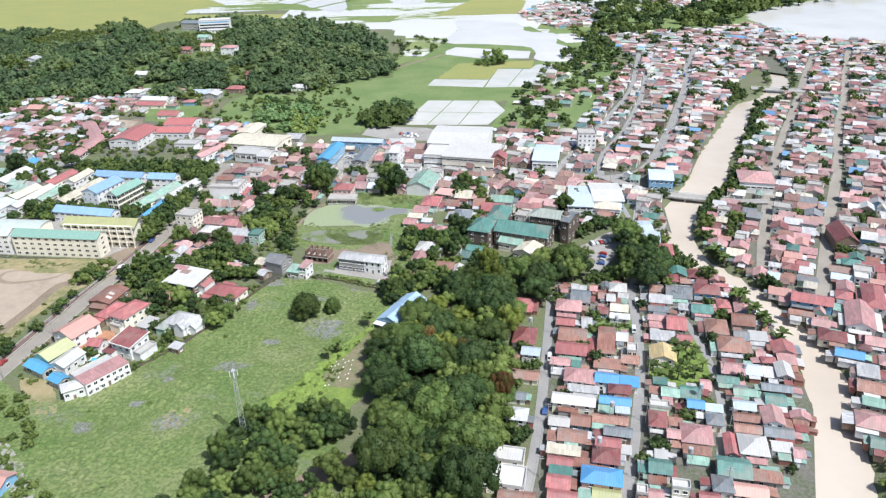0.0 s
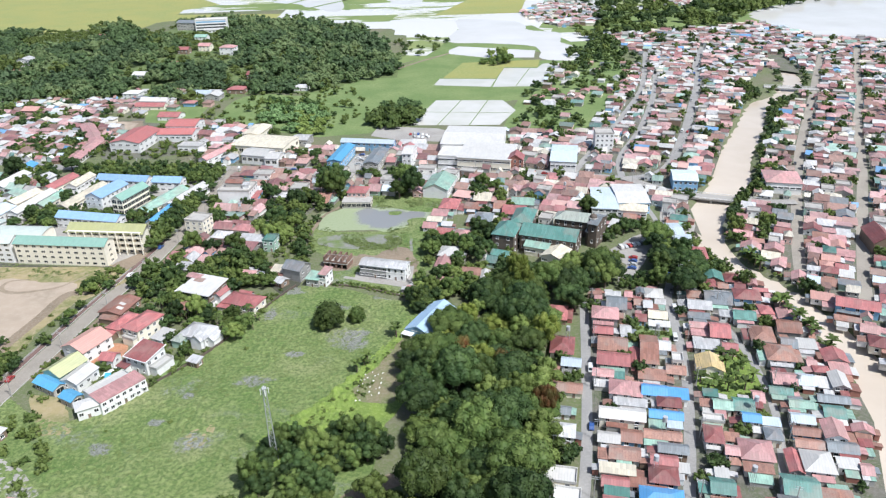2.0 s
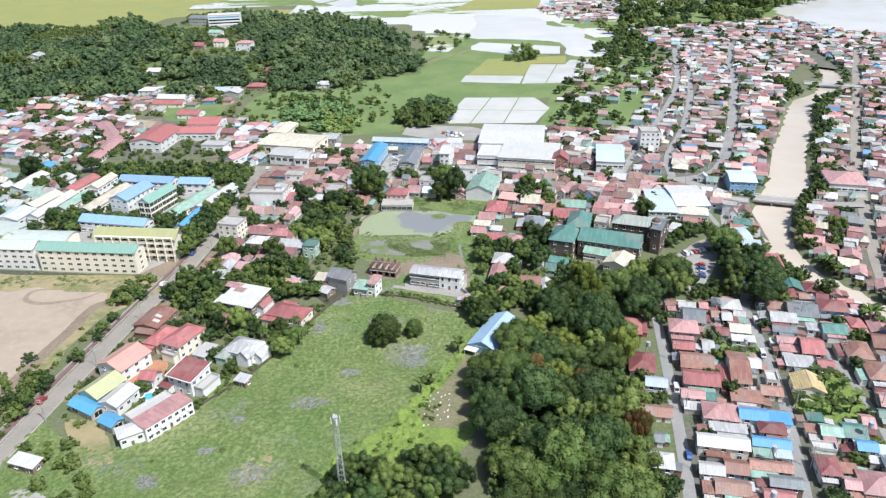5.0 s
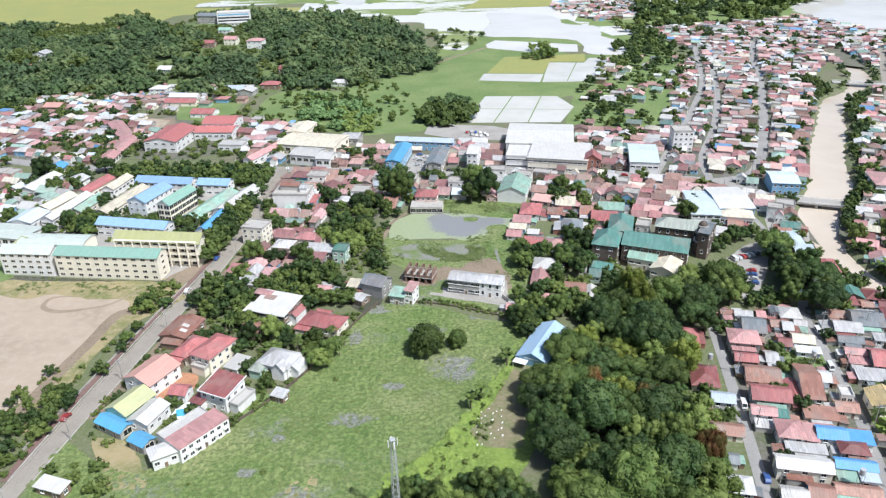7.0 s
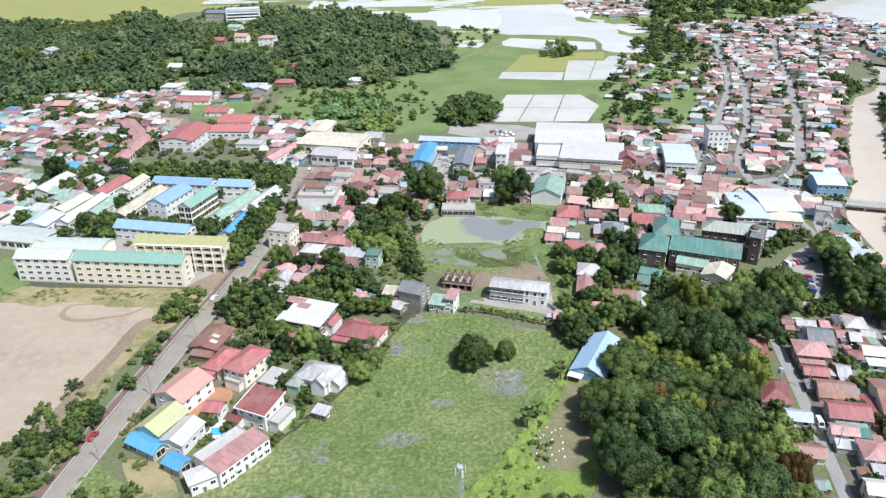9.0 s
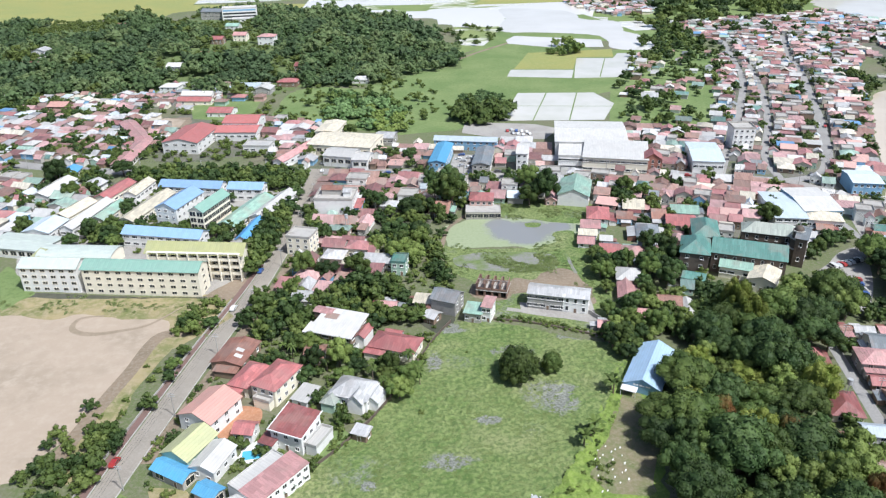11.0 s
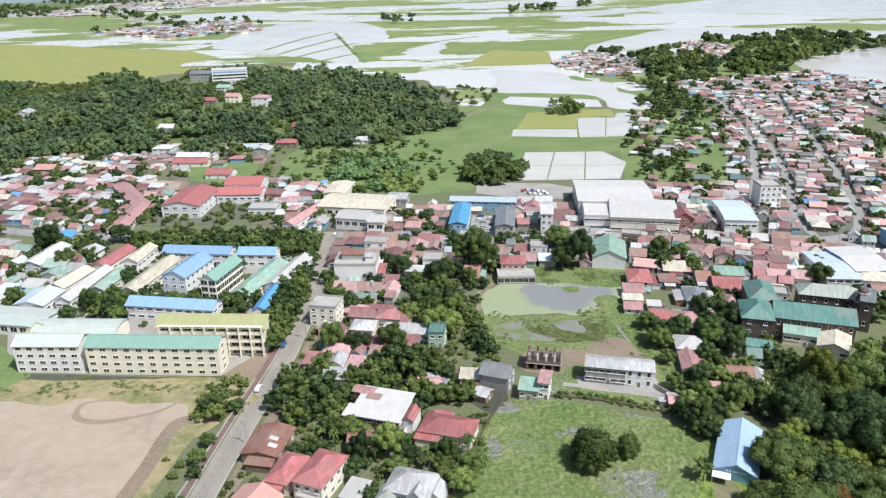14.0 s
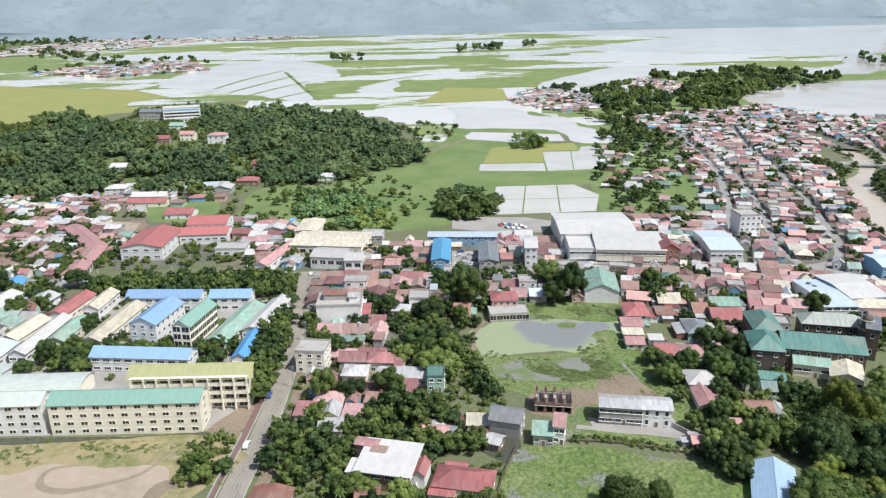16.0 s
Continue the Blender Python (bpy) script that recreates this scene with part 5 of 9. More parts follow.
wing(h_, -145.6, 277.6, 5.0, 3.6, -22, 2.8, "shed", 0.5, "red", "woodwall", name="porch")
h_ = building("house", -132.0, 281.6, 9.0, 14.6, -27, 6.2, "hip", 2.4, "red", "cream", "two-storey cream house with a faded red hip roof", "house", 2, (3, 4), WINDOW, group="roadside houses")
wing(h_, -135.2, 273.4, 6.0, 2.2, -27, 3.0, "flat", 0.9, "concrete", "cream", name="porch")
h_ = building("house", -122.8, 257.3, 10.5, 10.1, -26, 6.4, "shed", 1.6, "maroon", "white", "white two-storey house with one maroon roof slope", "house", 2, (3, 3), WINDOW, group="roadside houses")
wing(h_, -115.8, 254.2, 3.6, 9.0, -26, 3.2, "flat", 0.9, "white", "white", name="terrace")
wing(h_, -130.2, 254.6, 4.6, 4.4, -26, 3.0, "shed", 0.5, "maroon", "white", name="porch")
for a_, b_, c_, d_ in ((-5.95, 5.95, -5.8, -5.55), (-5.95, -5.7, -5.55, 5.8), (5.7, 5.95, -5.55, 5.8)):
    bm = bmesh.new()
    zz = lambda y: 6.42 + 1.6 * (y + 5.55) / 11.1
    hull(bm, [(a_, c_, zz(c_) - 0.1), (b_, c_, zz(c_) - 0.1), (b_, d_, zz(d_) - 0.1), (a_, d_, zz(d_) - 0.1)], [(a_, c_, zz(c_) + 0.3), (b_, c_, zz(c_) + 0.3), (b_, d_, zz(d_) + 0.3), (a_, d_, zz(d_) + 0.3)])
    part("fascia", bm, M["white"], h_, "white roof fascia")
h_ = building("house", -106.8, 275.2, 12.5, 10.0, -22, 4.4, "hip", 3.2, "silver", "white", "white house with a steep silver hip roof and gables", "house", 1, (4, 3), WINDOW, group="roadside houses")
wing(h_, -113.6, 272.4, 4.6, 7.0, -22, 3.4, "hip", 1.6, "sage", "greenwall")
wing(h_, -105.6, 270.0, 5.0, 4.5, -22, 4.4, "gy", 2.4, "silver", "white", name="gable")
wing(h_, -100.2, 272.2, 4.4, 6.0, -22, 3.4, "gy", 1.5, "silver", "white")
building("garden_shed", -122.4, 275.8, 5.4, 7.6, -25, 2.8, "shed", 0.5, "white", "white", "low garden shed with a white roof", "shed", 1, (1, 1), WINDOW)
h_ = building("house", -114.5, 311.0, 15.6, 13.6, -22, 6.0, "shed", 1.4, "white", "woodwall", "large house under one wide white roof", "house", 2, (4, 3), WIDE, group="roadside houses", over=0.9)
wing(h_, -105.4, 307.6, 3.4, 7.6, -22, 4.6, "gy", 1.1, "red", "white")
wing(h_, -120.0, 319.4, 7.0, 4.0, -22, 7.2, "gx", 0.6, "pink", "woodwall")
wing(h_, -124.6, 311.6, 3.0, 6.0, -22, 4.6, "shed", 0.4, "white", "white", name="porch")
bm = bmesh.new()
hull(bm, [(-6.4, 1.2, 7.0), (-1.4, 1.2, 7.0), (-1.4, 4.4, 7.35), (-6.4, 4.4, 7.35)], [(-6.4, 1.2, 7.06), (-1.4, 1.2, 7.06), (-1.4, 4.4, 7.41), (-6.4, 4.4, 7.41)])
part("rusty_sheet", bm, ROOF["rust"], h_, "rusty pink roof sheets")
ribbon("yard_wall", [(-102.8, 314.8), (-105.6, 308), (-108.6, 301.4), (-113.5, 302.6)], 0.25, 0.0, M["white"], "white wall round the yard of a house", height=2.0, n=1)
h_ = building("house", -94.2, 301.2, 16.4, 9.8, -21, 3.8, "hip", 2.6, "red", "cream", "wide low house with a red hip roof", "house", 1, (5, 2), WINDOW, group="roadside houses")
wing(h_, -101.2, 297.4, 7.0, 3.4, -21, 3.0, "shed", 0.5, "red", "cream", name="porch")
wing(h_, -94.8, 309.4, 6.0, 3.0, -21, 2.8, "gx", 0.8, "red", "greywall")
h_ = building("house", -149.0, 300.0, 11.0, 14.4, -15, 3.6, "gy", 1.3, "brown", "woodwall", "low patched brown-roofed house", "house", 1, (2, 3), WINDOW, group="roadside houses")
for a_, b_ in ((0.6, -1.0), (1.4, -4.2)):
    bm = bmesh.new()
    zt = lambda x: 5.12 - 0.236 * x
    hull(bm, [(a_, b_, zt(a_)), (a_ + 2.6, b_, zt(a_ + 2.6)), (a_ + 2.6, b_ + 1.8, zt(a_ + 2.6)), (a_, b_ + 1.8, zt(a_))], [(a_, b_, zt(a_) + 0.06), (a_ + 2.6, b_, zt(a_ + 2.6) + 0.06), (a_ + 2.6, b_ + 1.8, zt(a_ + 2.6) + 0.06), (a_, b_ + 1.8, zt(a_) + 0.06)])
    part("roof_patch", bm, ROOF["white"], h_, "white patch sheet on the roof")
wing(h_, -150.5, 291.0, 8.0, 3.0, -15, 2.6, "shed", 0.4, "rust", "woodwall", name="porch")
building("house", -152.4, 252.8, 9.3, 12.5, -27, 4.6, "gy", 2.2, "lime", "greenwall", "house with a yellow-green roof", "house", 1, (2, 3), WINDOW, group="roadside houses")
building("house", -144.4, 247.0, 7.4, 10.9, -21, 4.4, "gy", 1.4, "white", "white", "white-roofed house beside a pool", "house", 1, (2, 3), WINDOW, group="roadside houses")
building("small_house", -138.0, 259.7, 5.8, 5.5, -12, 3.6, "gx", 1.4, "red", "white", "small house with a red roof", "house", 1, (2, 1), WINDOW, group="roadside houses")
building("carport", -154.6, 243.8, 11.7, 5.3, -31, 3.2, "gx", 1.2, "azure", "concrete", "carport with a bright blue roof", "carport", 1, (2, 1), DARKBAY, group="roadside houses")
building("carport", -143.0, 235.3, 6.6, 4.8, -31, 3.2, "gx", 1.0, "azure", "concrete", "small bright blue carport", "carport", 1, (1, 1), DARKBAY, group="roadside houses")
h_ = building("long_house", -125.5, 236.1, 18.1, 7.0, 51.6, 5.6, "shed", 0.7, "pink", "white", "long white two-storey house with a pink roof", "house", 2, (7, 2), WINDOW, group="roadside houses", over=0.2)
wing(h_, -130.8, 238.9, 16.0, 4.5, 51.6, 5.7, "flat", 0.5, "white", "white", name="terrace", over=0.1)
for k in range(5):
    bm = bmesh.new()
    box(bm, -0.5, 0.5, -1.0, 0.0, 3.0, 3.1)
    part("window_hood", bm, M["white"], h_).matrix_basis = pose(-7 + 3.5 * k, -3.5, 0)
building("long_house_annex", -134.2, 228.4, 7.4, 5.8, 30, 4.4, "hip", 0.9, "white", "white", "white annex with a low pale metal roof", "house", 1, (3, 2), WINDOW, group="roadside houses")

building("hut", -103.8, 256.9, 4.5, 3.6, -24, 2.6, "shed", 0.5, "silver", "woodwall", "small tin-roofed hut by the field wall", "hut", 1, (1, 1), WINDOW)
building("hut", -162.6, 217.0, 9.1, 3.9, -20, 2.8, "shed", 0.6, "white", "woodwall", "white tin-roofed hut beside the road", "hut", 1, (2, 1), WINDOW)
building("hut", -80.8, 320.6, 4.5, 5.3, -35, 2.8, "gx", 1.0, "silver", "woodwall", "small pale-roofed hut over the water", "hut", 1, (1, 1), WINDOW)
building("red_low_house", -121.7, 298.4, 6.4, 8.0, -4, 3.4, "gx", 1.2, "rust", "woodwall", "small rusty roofed house among trees", "house", 1, (2, 1), WINDOW)

# ---- hospital on the wooded hill ----
building("hospital", -312.0, 990.0, 26.0, 15.0, -12, 10, "gx", 2.4, "slate", "concrete", "grey three-storey building with a slate roof on the wooded hill", "hospital", 3, (6, 2), WIDE, door=False, z=ground_z(-312, 990) - 0.5)
HB = building("hospital", -279.0, 975.0, 38.0, 16.0, 8, 14, "flat", 0.9, "white", "white", "white four-storey building with blue glass bands on the wooded hill", "hospital", 4, (0, 0), WIDE, door=False, z=ground_z(-279, 975) - 0.5)
for k in range(4):
    bm = bmesh.new()
    box(bm, -18.0, 18.0, -8.12, -7.95, 1.2 + 3.4 * k, 2.9 + 3.4 * k)
    part("glass_band", bm, M["bluewall"] if k == 3 else M["dark"], HB, "long band of bluish glass")
building("hospital_annex", -272.0, 955.0, 22.0, 9.0, 8, 4, "gx", 1.2, "white", "white", "low white annex in front of the hill building", "hospital", 1, (5, 1), WIDE, door=False, z=ground_z(-272, 955) - 0.3)

# ---- larger buildings by the river ----
building("town_market", 89.6, 403.0, 14.2, 31.8, -10, 5.6, "gx", 1.2, "sky", "white", "white and blue town market hall with a pale roof", "market", 2, (4, 3), WIDE, door=False)
building("town_market", 105.3, 406.7, 17.4, 29.0, -4, 6.4, "gx", 1.2, "white", "bluewall", "blue-walled town market hall with a white roof", "market", 2, (5, 3), WIDE, door=False)
building("town_market", 103.0, 392.9, 16.4, 17.3, -15, 5, "hip", 1.6, "cream", "white", "front hall of the town market with a cream hip roof", "market", 1, (5, 2), WIDE)
building("parish_hall", 201.0, 424.3, 19.8, 21.0, -15, 7, "hip", 3.4, "pink", "white", "large hall with a faded red hip roof beside the river", "hall", 1, (6, 3), WIDE, door=False)
building("warehouse", 79.7, 478.9, 16.4, 33.8, -12, 7, "gx", 1.4, "sky", "white", "low warehouse with a pale blue roof", "warehouse", 1, (5, 3), WIDE, door=False)
building("apartment_block", 111.4, 504.9, 12.5, 12.0, -5, 13, "flat", 0.9, "concrete", "white", "four-storey white and teal apartment building", "building", 4, (4, 3), WINDOW, door=False)
building("hall", 214.5, 342.5, 10.7, 18.8, -10, 6, "gy", 3.6, "maroon", "woodwall", "hall with a steep dark red gable roof", "hall", 1, (2, 2), WIDE, door=False)
building("shop", 144.7, 431.5, 14.1, 18.6, -12, 7, "gx", 1.2, "sky", "bluewall", "two-storey blue building by the bridge", "shop", 2, (5, 2), WINDOW)
building("riverside_house", 116.1, 357.5, 6.7, 16.1, -3, 5.5, "gx", 1.2, "sky", "white", "riverside house with a pale blue roof", "house", 2, (3, 2), WINDOW)
building("riverside_house", 116.7, 345.4, 7.9, 11.3, -13, 5, "shed", 0.8, "sky", "white", "riverside house with a pale blue roof", "house", 2, (3, 2), WINDOW)
building("riverside_house", 118.7, 330.7, 8.7, 12.0, -11, 5.5, "hip", 2.0, "red", "white", "white riverside house with a red hip roof", "house", 2, (3, 2), WINDOW)


# ---- the old town: rows of tin-roofed houses ----
WALLS = ["white", "cream", "greywall", "white", "pinkwall", "greenwall", "concrete", "woodwall", "cream", "white", "bluewall"]
WALL_WORDS = dict(white="white", cream="cream", greywall="grey block", pinkwall="pink", greenwall="pale green", concrete="bare concrete", woodwall="wooden", bluewall="blue", stone="stone", brick="red")
SHAPE_WORDS = dict(gx="gable roof", gy="gable roof", hip="hip roof", shed="lean-to roof", flat="flat roof", arch="curved roof")
pick = random.Random(11)


GREENS = [spline(r) for r in (
    [(-40, 165), (40, 150), (36, 205), (44, 240), (48, 300), (45, 330), (10, 330), (-15, 300), (-40, 230)],
    [(75.8, 341.5), (87.6, 353.4), (97.6, 362.8), (107.7, 364.7), (98.7, 340.9), (86.4, 320.3), (77.8, 313.8), (79.1, 320.8), (84.8, 330.8)],
    [(92.9, 247.3), (113.1, 257.4), (112.9, 240.6), (107.9, 224.4), (96.9, 225), (87.2, 229.5)], [(75.1, 275.8), (90.4, 275.1), (88.8, 266.1), (73.2, 266.8)], FIELD,
    [(-110, 402), (-97, 424), (-78, 428), (-71.4, 418), (-83.2, 390.6), (-75.3, 363.5), (-88.2, 353.5), (-103, 375.7)],
    [(-61.2, 509.2), (-45.8, 506.1), (-52, 476.9), (-32.5, 471.3), (-33.9, 455.3), (-56.5, 455.9), (-66.3, 479.8)],
    [(-80, 410), (-50, 418), (0, 420), (0, 390), (-5, 345), (-10, 315), (-70, 322), (-80, 370)],
)]
HOMES = []


def near_house(x, y, w, d, rot, h, shape, roof, sure=False):
    if not sure and not is_free(x, y, w * 0.6, d * 0.6, rot):
        return
    if not sure and shape in ("gx", "gy", "hip"):
        d *= 1.2
        y += 0.075 * d
    HOMES.append([x, y, w, d, rot, h])
    wall = pick.choice(WALLS[:4] if roof in ("white", "sky") else WALLS)
    h *= 0.74
    floors = 1 if h < 3.7 else 2 if h < 6 else 3
    rise = {"gx": d * 0.2, "gy": w * 0.2, "hip": min(w, d) * 0.24, "shed": d * 0.1, "flat": 0.8}[shape]
    w, d = w - 0.7, d - 0.7
    many = "two-storey" if floors == 2 else "three-storey" if floors == 3 else "one-storey"
    HOMES[-1].append(building("house", x, y, w, d, rot, h, shape, min(rise, 3), roof if shape != "flat" or roof == "white" else "concrete", wall, f"{many} {WALL_WORDS[wall]} house with a {WORDS[roof]} {SHAPE_WORDS[shape]}", "house", floors,
             (max(2, int(w / 4.5)), 1), WINDOW, "houses of the old town", over=0.55, sides="fl" if x > 20 else "fr"))


def lean_tos():
    """Tin lean-tos built against the houses, where there is room."""
    for x, y, w, d, rot, h, root in HOMES:
        for side in (0, 0, 0, 1, 2, 1, 2, 3):
            along, e = (w, d) if side in (0, 3) else (d, w)
            ww, dep = along * pick.uniform(0.4, 0.75), pick.uniform(1.3, 3.6)
            u, turn = pick.uniform(-0.5, 0.5) * (along - ww), (0, 90, -90, 180)[side]
            m_ = pose(0, 0, 0, 0, 0, turn) @ Vector((u, -e / 2 - dep / 2 - 0.25, 0))
            p = pose(x, y, 0, 0, 0, rot) @ m_
            if not is_free(p.x, p.y, (ww if side in (0, 3) else dep) * 0.9, (dep if side in (0, 3) else ww) * 0.9, rot) or any(off_line(p.x, p.y, l) < hw + dep * 0.45 for l, hw in LANES) or any(inside(p.x, p.y, r) for r in GREENS):
                continue
            take(p.x, p.y, ww if side in (0, 3) else dep, dep if side in (0, 3) else ww, rot)
            z1 = min(h * 0.74 - 0.35, pick.uniform(2.5, 3.2))
            z0, a, b = z1 - 0.16 * dep, ww / 2, dep / 2
            bm = bmesh.new()
            hull(bm, [(-a, -b, -0.2), (a, -b, -0.2), (a, b, -0.2), (-a, b, -0.2)], [(-a, -b, z0), (a, -b, z0), (a, b, z1), (-a, b, z1)])
            place = pose(m_.x, m_.y, 0, 0, 0, turn)
            part("lean_to_wall", bm, M[pick.choice(("greywall", "concrete", "woodwall", "white", "brick"))], root).matrix_basis = place
            bm, a, b = bmesh.new(), a + 0.3, b + 0.25
            hull(bm, [(-a, -b, z0 + 0.02), (a, -b, z0 + 0.02), (a, b, z1 + 0.02), (-a, b, z1 + 0.02)], [(-a, -b, z0 + 0.1), (a, -b, z0 + 0.1), (a, b, z1 + 0.1), (-a, b, z1 + 0.1)])
            part("lean_to_roof", bm, ROOF[pick.choice(("rust", "rust", "silver", "pink", "brown", "white", "silver", "maroon", "slate", "mint"))], root).matrix_basis = place
    HOMES.clear()


near_house(42.3, 283.3, 11.1, 9.8, -13, 3.5, "hip", "red")
near_house(41.5, 258.1, 9.3, 10.6, -13, 3.5, "hip", "maroon")
near_house(42.2, 243.8, 7.3, 4.9, -13, 6.5, "gx", "sky")
near_house(33.6, 241.3, 7.8, 8.3, -13, 3.5, "gx", "rust")
near_house(38.6, 231.1, 10.7, 5.2, -13, 3.5, "gx", "rust")
near_house(32.8, 218.8, 9.7, 4.0, -13, 3.5, "gx", "slate")
near_house(33.0, 205.8, 7.5, 5.9, -13, 5.5, "hip", "silver")
near_house(28.1, 185.6, 10.9, 6.9, -13, 5.5, "flat", "white")
near_house(17.7, 177.6, 12.0, 8.5, -13, 5.0, "shed", "silver")
near_house(28.6, 175.4, 8.4, 9.6, -13, 5.5, "flat", "white")
near_house(-137.6, 179.6, 8.4, 7.1, -13, 4, "gx", "salmon")
near_house(29.2, 168.1, 11.4, 4.1, -13, 4, "gx", "rust")
near_house(63.0, 278.8, 11.0, 8.2, -13, 6, "hip", "pink")
near_house(69.6, 286.6, 8.5, 9.6, -13, 6, "gx", "slate")
near_house(60.0, 268.8, 7.9, 4.9, -13, 3.5, "gx", "red")
near_house(61.5, 258.3, 11.5, 8.5, -13, 3.5, "gx", "rust")
near_house(58.8, 245.9, 12.2, 7.4, -13, 5.5, "gx", "red")
near_house(73.9, 250.6, 6.7, 16.6, -13, 5.5, "gx", "brown")
near_house(68.1, 249.2, 4.1, 8.8, -13, 3.5, "gy", "red")
near_house(77.8, 277.5, 4.6, 5.1, -13, 3.5, "gx", "maroon")
near_house(85.4, 279.3, 7.6, 5.7, -13, 3.5, "gx", "cream")
near_house(84.1, 272.4, 8.5, 4.0, -13, 3.2, "shed", "white")
near_house(81.5, 256.1, 4.6, 5.8, -13, 3.5, "gx", "silver")
near_house(82.8, 244.9, 4.4, 5.8, -13, 6, "flat", "white")
near_house(53.0, 237.6, 7.6, 4.3, -13, 5.5, "gx", "pink")
near_house(63.6, 239.2, 4.8, 6.8, -13, 5.5, "gx", "teal")
near_house(59.1, 237.4, 3.5, 4.0, -13, 3.5, "shed", "teal")
near_house(71.3, 237.4, 10.0, 6.2, -13, 3.2, "shed", "rust")
near_house(81.0, 239.8, 7.0, 5.2, -13, 3.5, "gx", "rust")
near_house(57.2, 227.9, 7.9, 7.3, -13, 5.5, "hip", "pink")
near_house(62.8, 226.8, 3.5, 7.6, -13, 5, "shed", "pink")
near_house(68.8, 225.9, 8.7, 5.5, -13, 5.5, "gx", "blue")
near_house(76.9, 224.3, 6.9, 5.8, -13, 4.5, "shed", "blue")
near_house(72.2, 219.2, 8.2, 4.9, -13, 5, "hip", "maroon")
near_house(59.1, 221.5, 11.5, 4.0, -13, 3.5, "shed", "silver")
near_house(69.0, 212.3, 11.2, 4.0, -13, 5.5, "gx", "blue")
near_house(65.0, 209.1, 5.2, 4.0, -13, 4, "shed", "mint")
near_house(70.7, 208.1, 4.9, 4.0, -13, 4.5, "shed", "sky")
near_house(54.1, 212.7, 15.4, 5.3, -13, 6.2, "gx", "white")
near_house(47.6, 203.5, 7.2, 4.6, -13, 3.5, "gx", "white")
near_house(55.1, 203.7, 6.8, 5.5, -13, 3.5, "gx", "brown")
near_house(65.5, 203.8, 12.1, 4.0, -13, 3.5, "gx", "rust")
near_house(66.3, 195.5, 9.4, 4.1, -13, 5.5, "gx", "slate")
near_house(50.9, 195.6, 9.8, 5.5, -13, 3.5, "gx", "rust")
near_house(44.2, 196.3, 3.5, 4.6, -13, 3, "shed", "rust")
near_house(46.6, 188.0, 11.0, 4.3, -13, 4.5, "shed", "cream")
near_house(61.9, 190.4, 8.3, 4.0, -13, 5.5, "gx", "red")
near_house(60.0, 184.0, 8.8, 6.7, -13, 5, "hip", "maroon")
near_house(44.8, 182.8, 8.2, 4.0, -13, 4, "gx", "red")
near_house(44.4, 179.4, 7.3, 4.0, -13, 3.6, "shed", "teal")
near_house(42.9, 173.8, 7.4, 5.1, -13, 4, "gx", "red")
near_house(43.1, 167.6, 8.9, 4.2, -13, 4, "gx", "red")
near_house(56.6, 174.3, 12.7, 6.4, -13, 5.5, "hip", "blue")
near_house(67.2, 187.7, 3.5, 4.0, -13, 4, "shed", "white")
near_house(52.1, 182.7, 5.8, 4.0, -13, 3.4, "shed", "brown")
near_house(50.2, 168.2, 4.1, 4.7, -13, 3.4, "shed", "mint")
near_house(56.9, 168.1, 8.6, 4.6, -13, 3.4, "gx", "olive")
near_house(106.2, 296.0, 6.1, 5.3, -13, 3.4, "gx", "rust")
near_house(105.7, 286.6, 9.9, 7.1, -13, 3.4, "gx", "silver")
near_house(102.4, 278.0, 8.8, 4.3, -13, 3.4, "gx", "slate")
near_house(99.0, 268.8, 7.1, 4.0, -13, 5, "gx", "pink")
near_house(105.8, 263.2, 7.8, 9.5, -13, 5.5, "gx", "red")
near_house(98.2, 264.5, 6.6, 4.4, -13, 3.6, "shed", "pink")
near_house(106.2, 252.9, 5.7, 4.5, -13, 4.5, "gx", "red")
near_house(98.2, 256.1, 9.9, 6.7, -13, 3.4, "shed", "silver")
near_house(94.1, 240.8, 10.0, 8.2, -13, 5.5, "gy", "yellow")
near_house(114.9, 290.2, 11.3, 10.0, -13, 4.5, "gx", "slate")
near_house(127.9, 290.9, 11.2, 8.0, -13, 5.5, "hip", "maroon")
near_house(120.7, 275.6, 8.9, 6.7, -13, 4.5, "gx", "teal")
near_house(114.0, 278.4, 5.2, 4.8, -13, 3.6, "shed", "silver")
near_house(122.0, 260.3, 9.2, 9.9, -13, 4.5, "hip", "rust")
near_house(123.2, 246.5, 10.6, 9.5, -13, 5, "hip", "rust")
near_house(128.6, 270.2, 20.3, 4.0, -13, 3.8, "shed", "pink")
near_house(130.2, 254.7, 5.9, 6.4, -13, 3.8, "gx", "slate")
near_house(136.8, 253.9, 7.0, 6.5, -13, 3.6, "shed", "white")
near_house(118.3, 231.6, 8.4, 6.6, -13, 4, "gx", "pink")
near_house(114.3, 225.3, 7.9, 4.0, -13, 3.5, "gx", "teal")
near_house(126.1, 230.9, 6.1, 6.2, -13, 3.6, "gx", "sky")
near_house(131.4, 228.9, 4.6, 6.3, -13, 3.6, "shed", "white")
near_house(136.5, 227.8, 6.0, 7.8, -13, 5.5, "gy", "white")
near_house(88.6, 224.9, 5.0, 4.0, -13, 4, "shed", "teal")
near_house(90.4, 217.6, 6.3, 4.9, -13, 4.5, "gx", "mint")
near_house(97.5, 217.0, 6.9, 6.3, -13, 4.5, "gx", "teal")
near_house(85.6, 220.0, 4.3, 4.0, -13, 3.2, "shed", "rust")
near_house(96.9, 208.9, 5.9, 4.3, -13, 6, "gx", "blue")
near_house(103.3, 208.2, 5.9, 4.0, -13, 4, "shed", "sky")
near_house(101.3, 201.3, 5.4, 5.3, -13, 4.5, "hip", "slate")
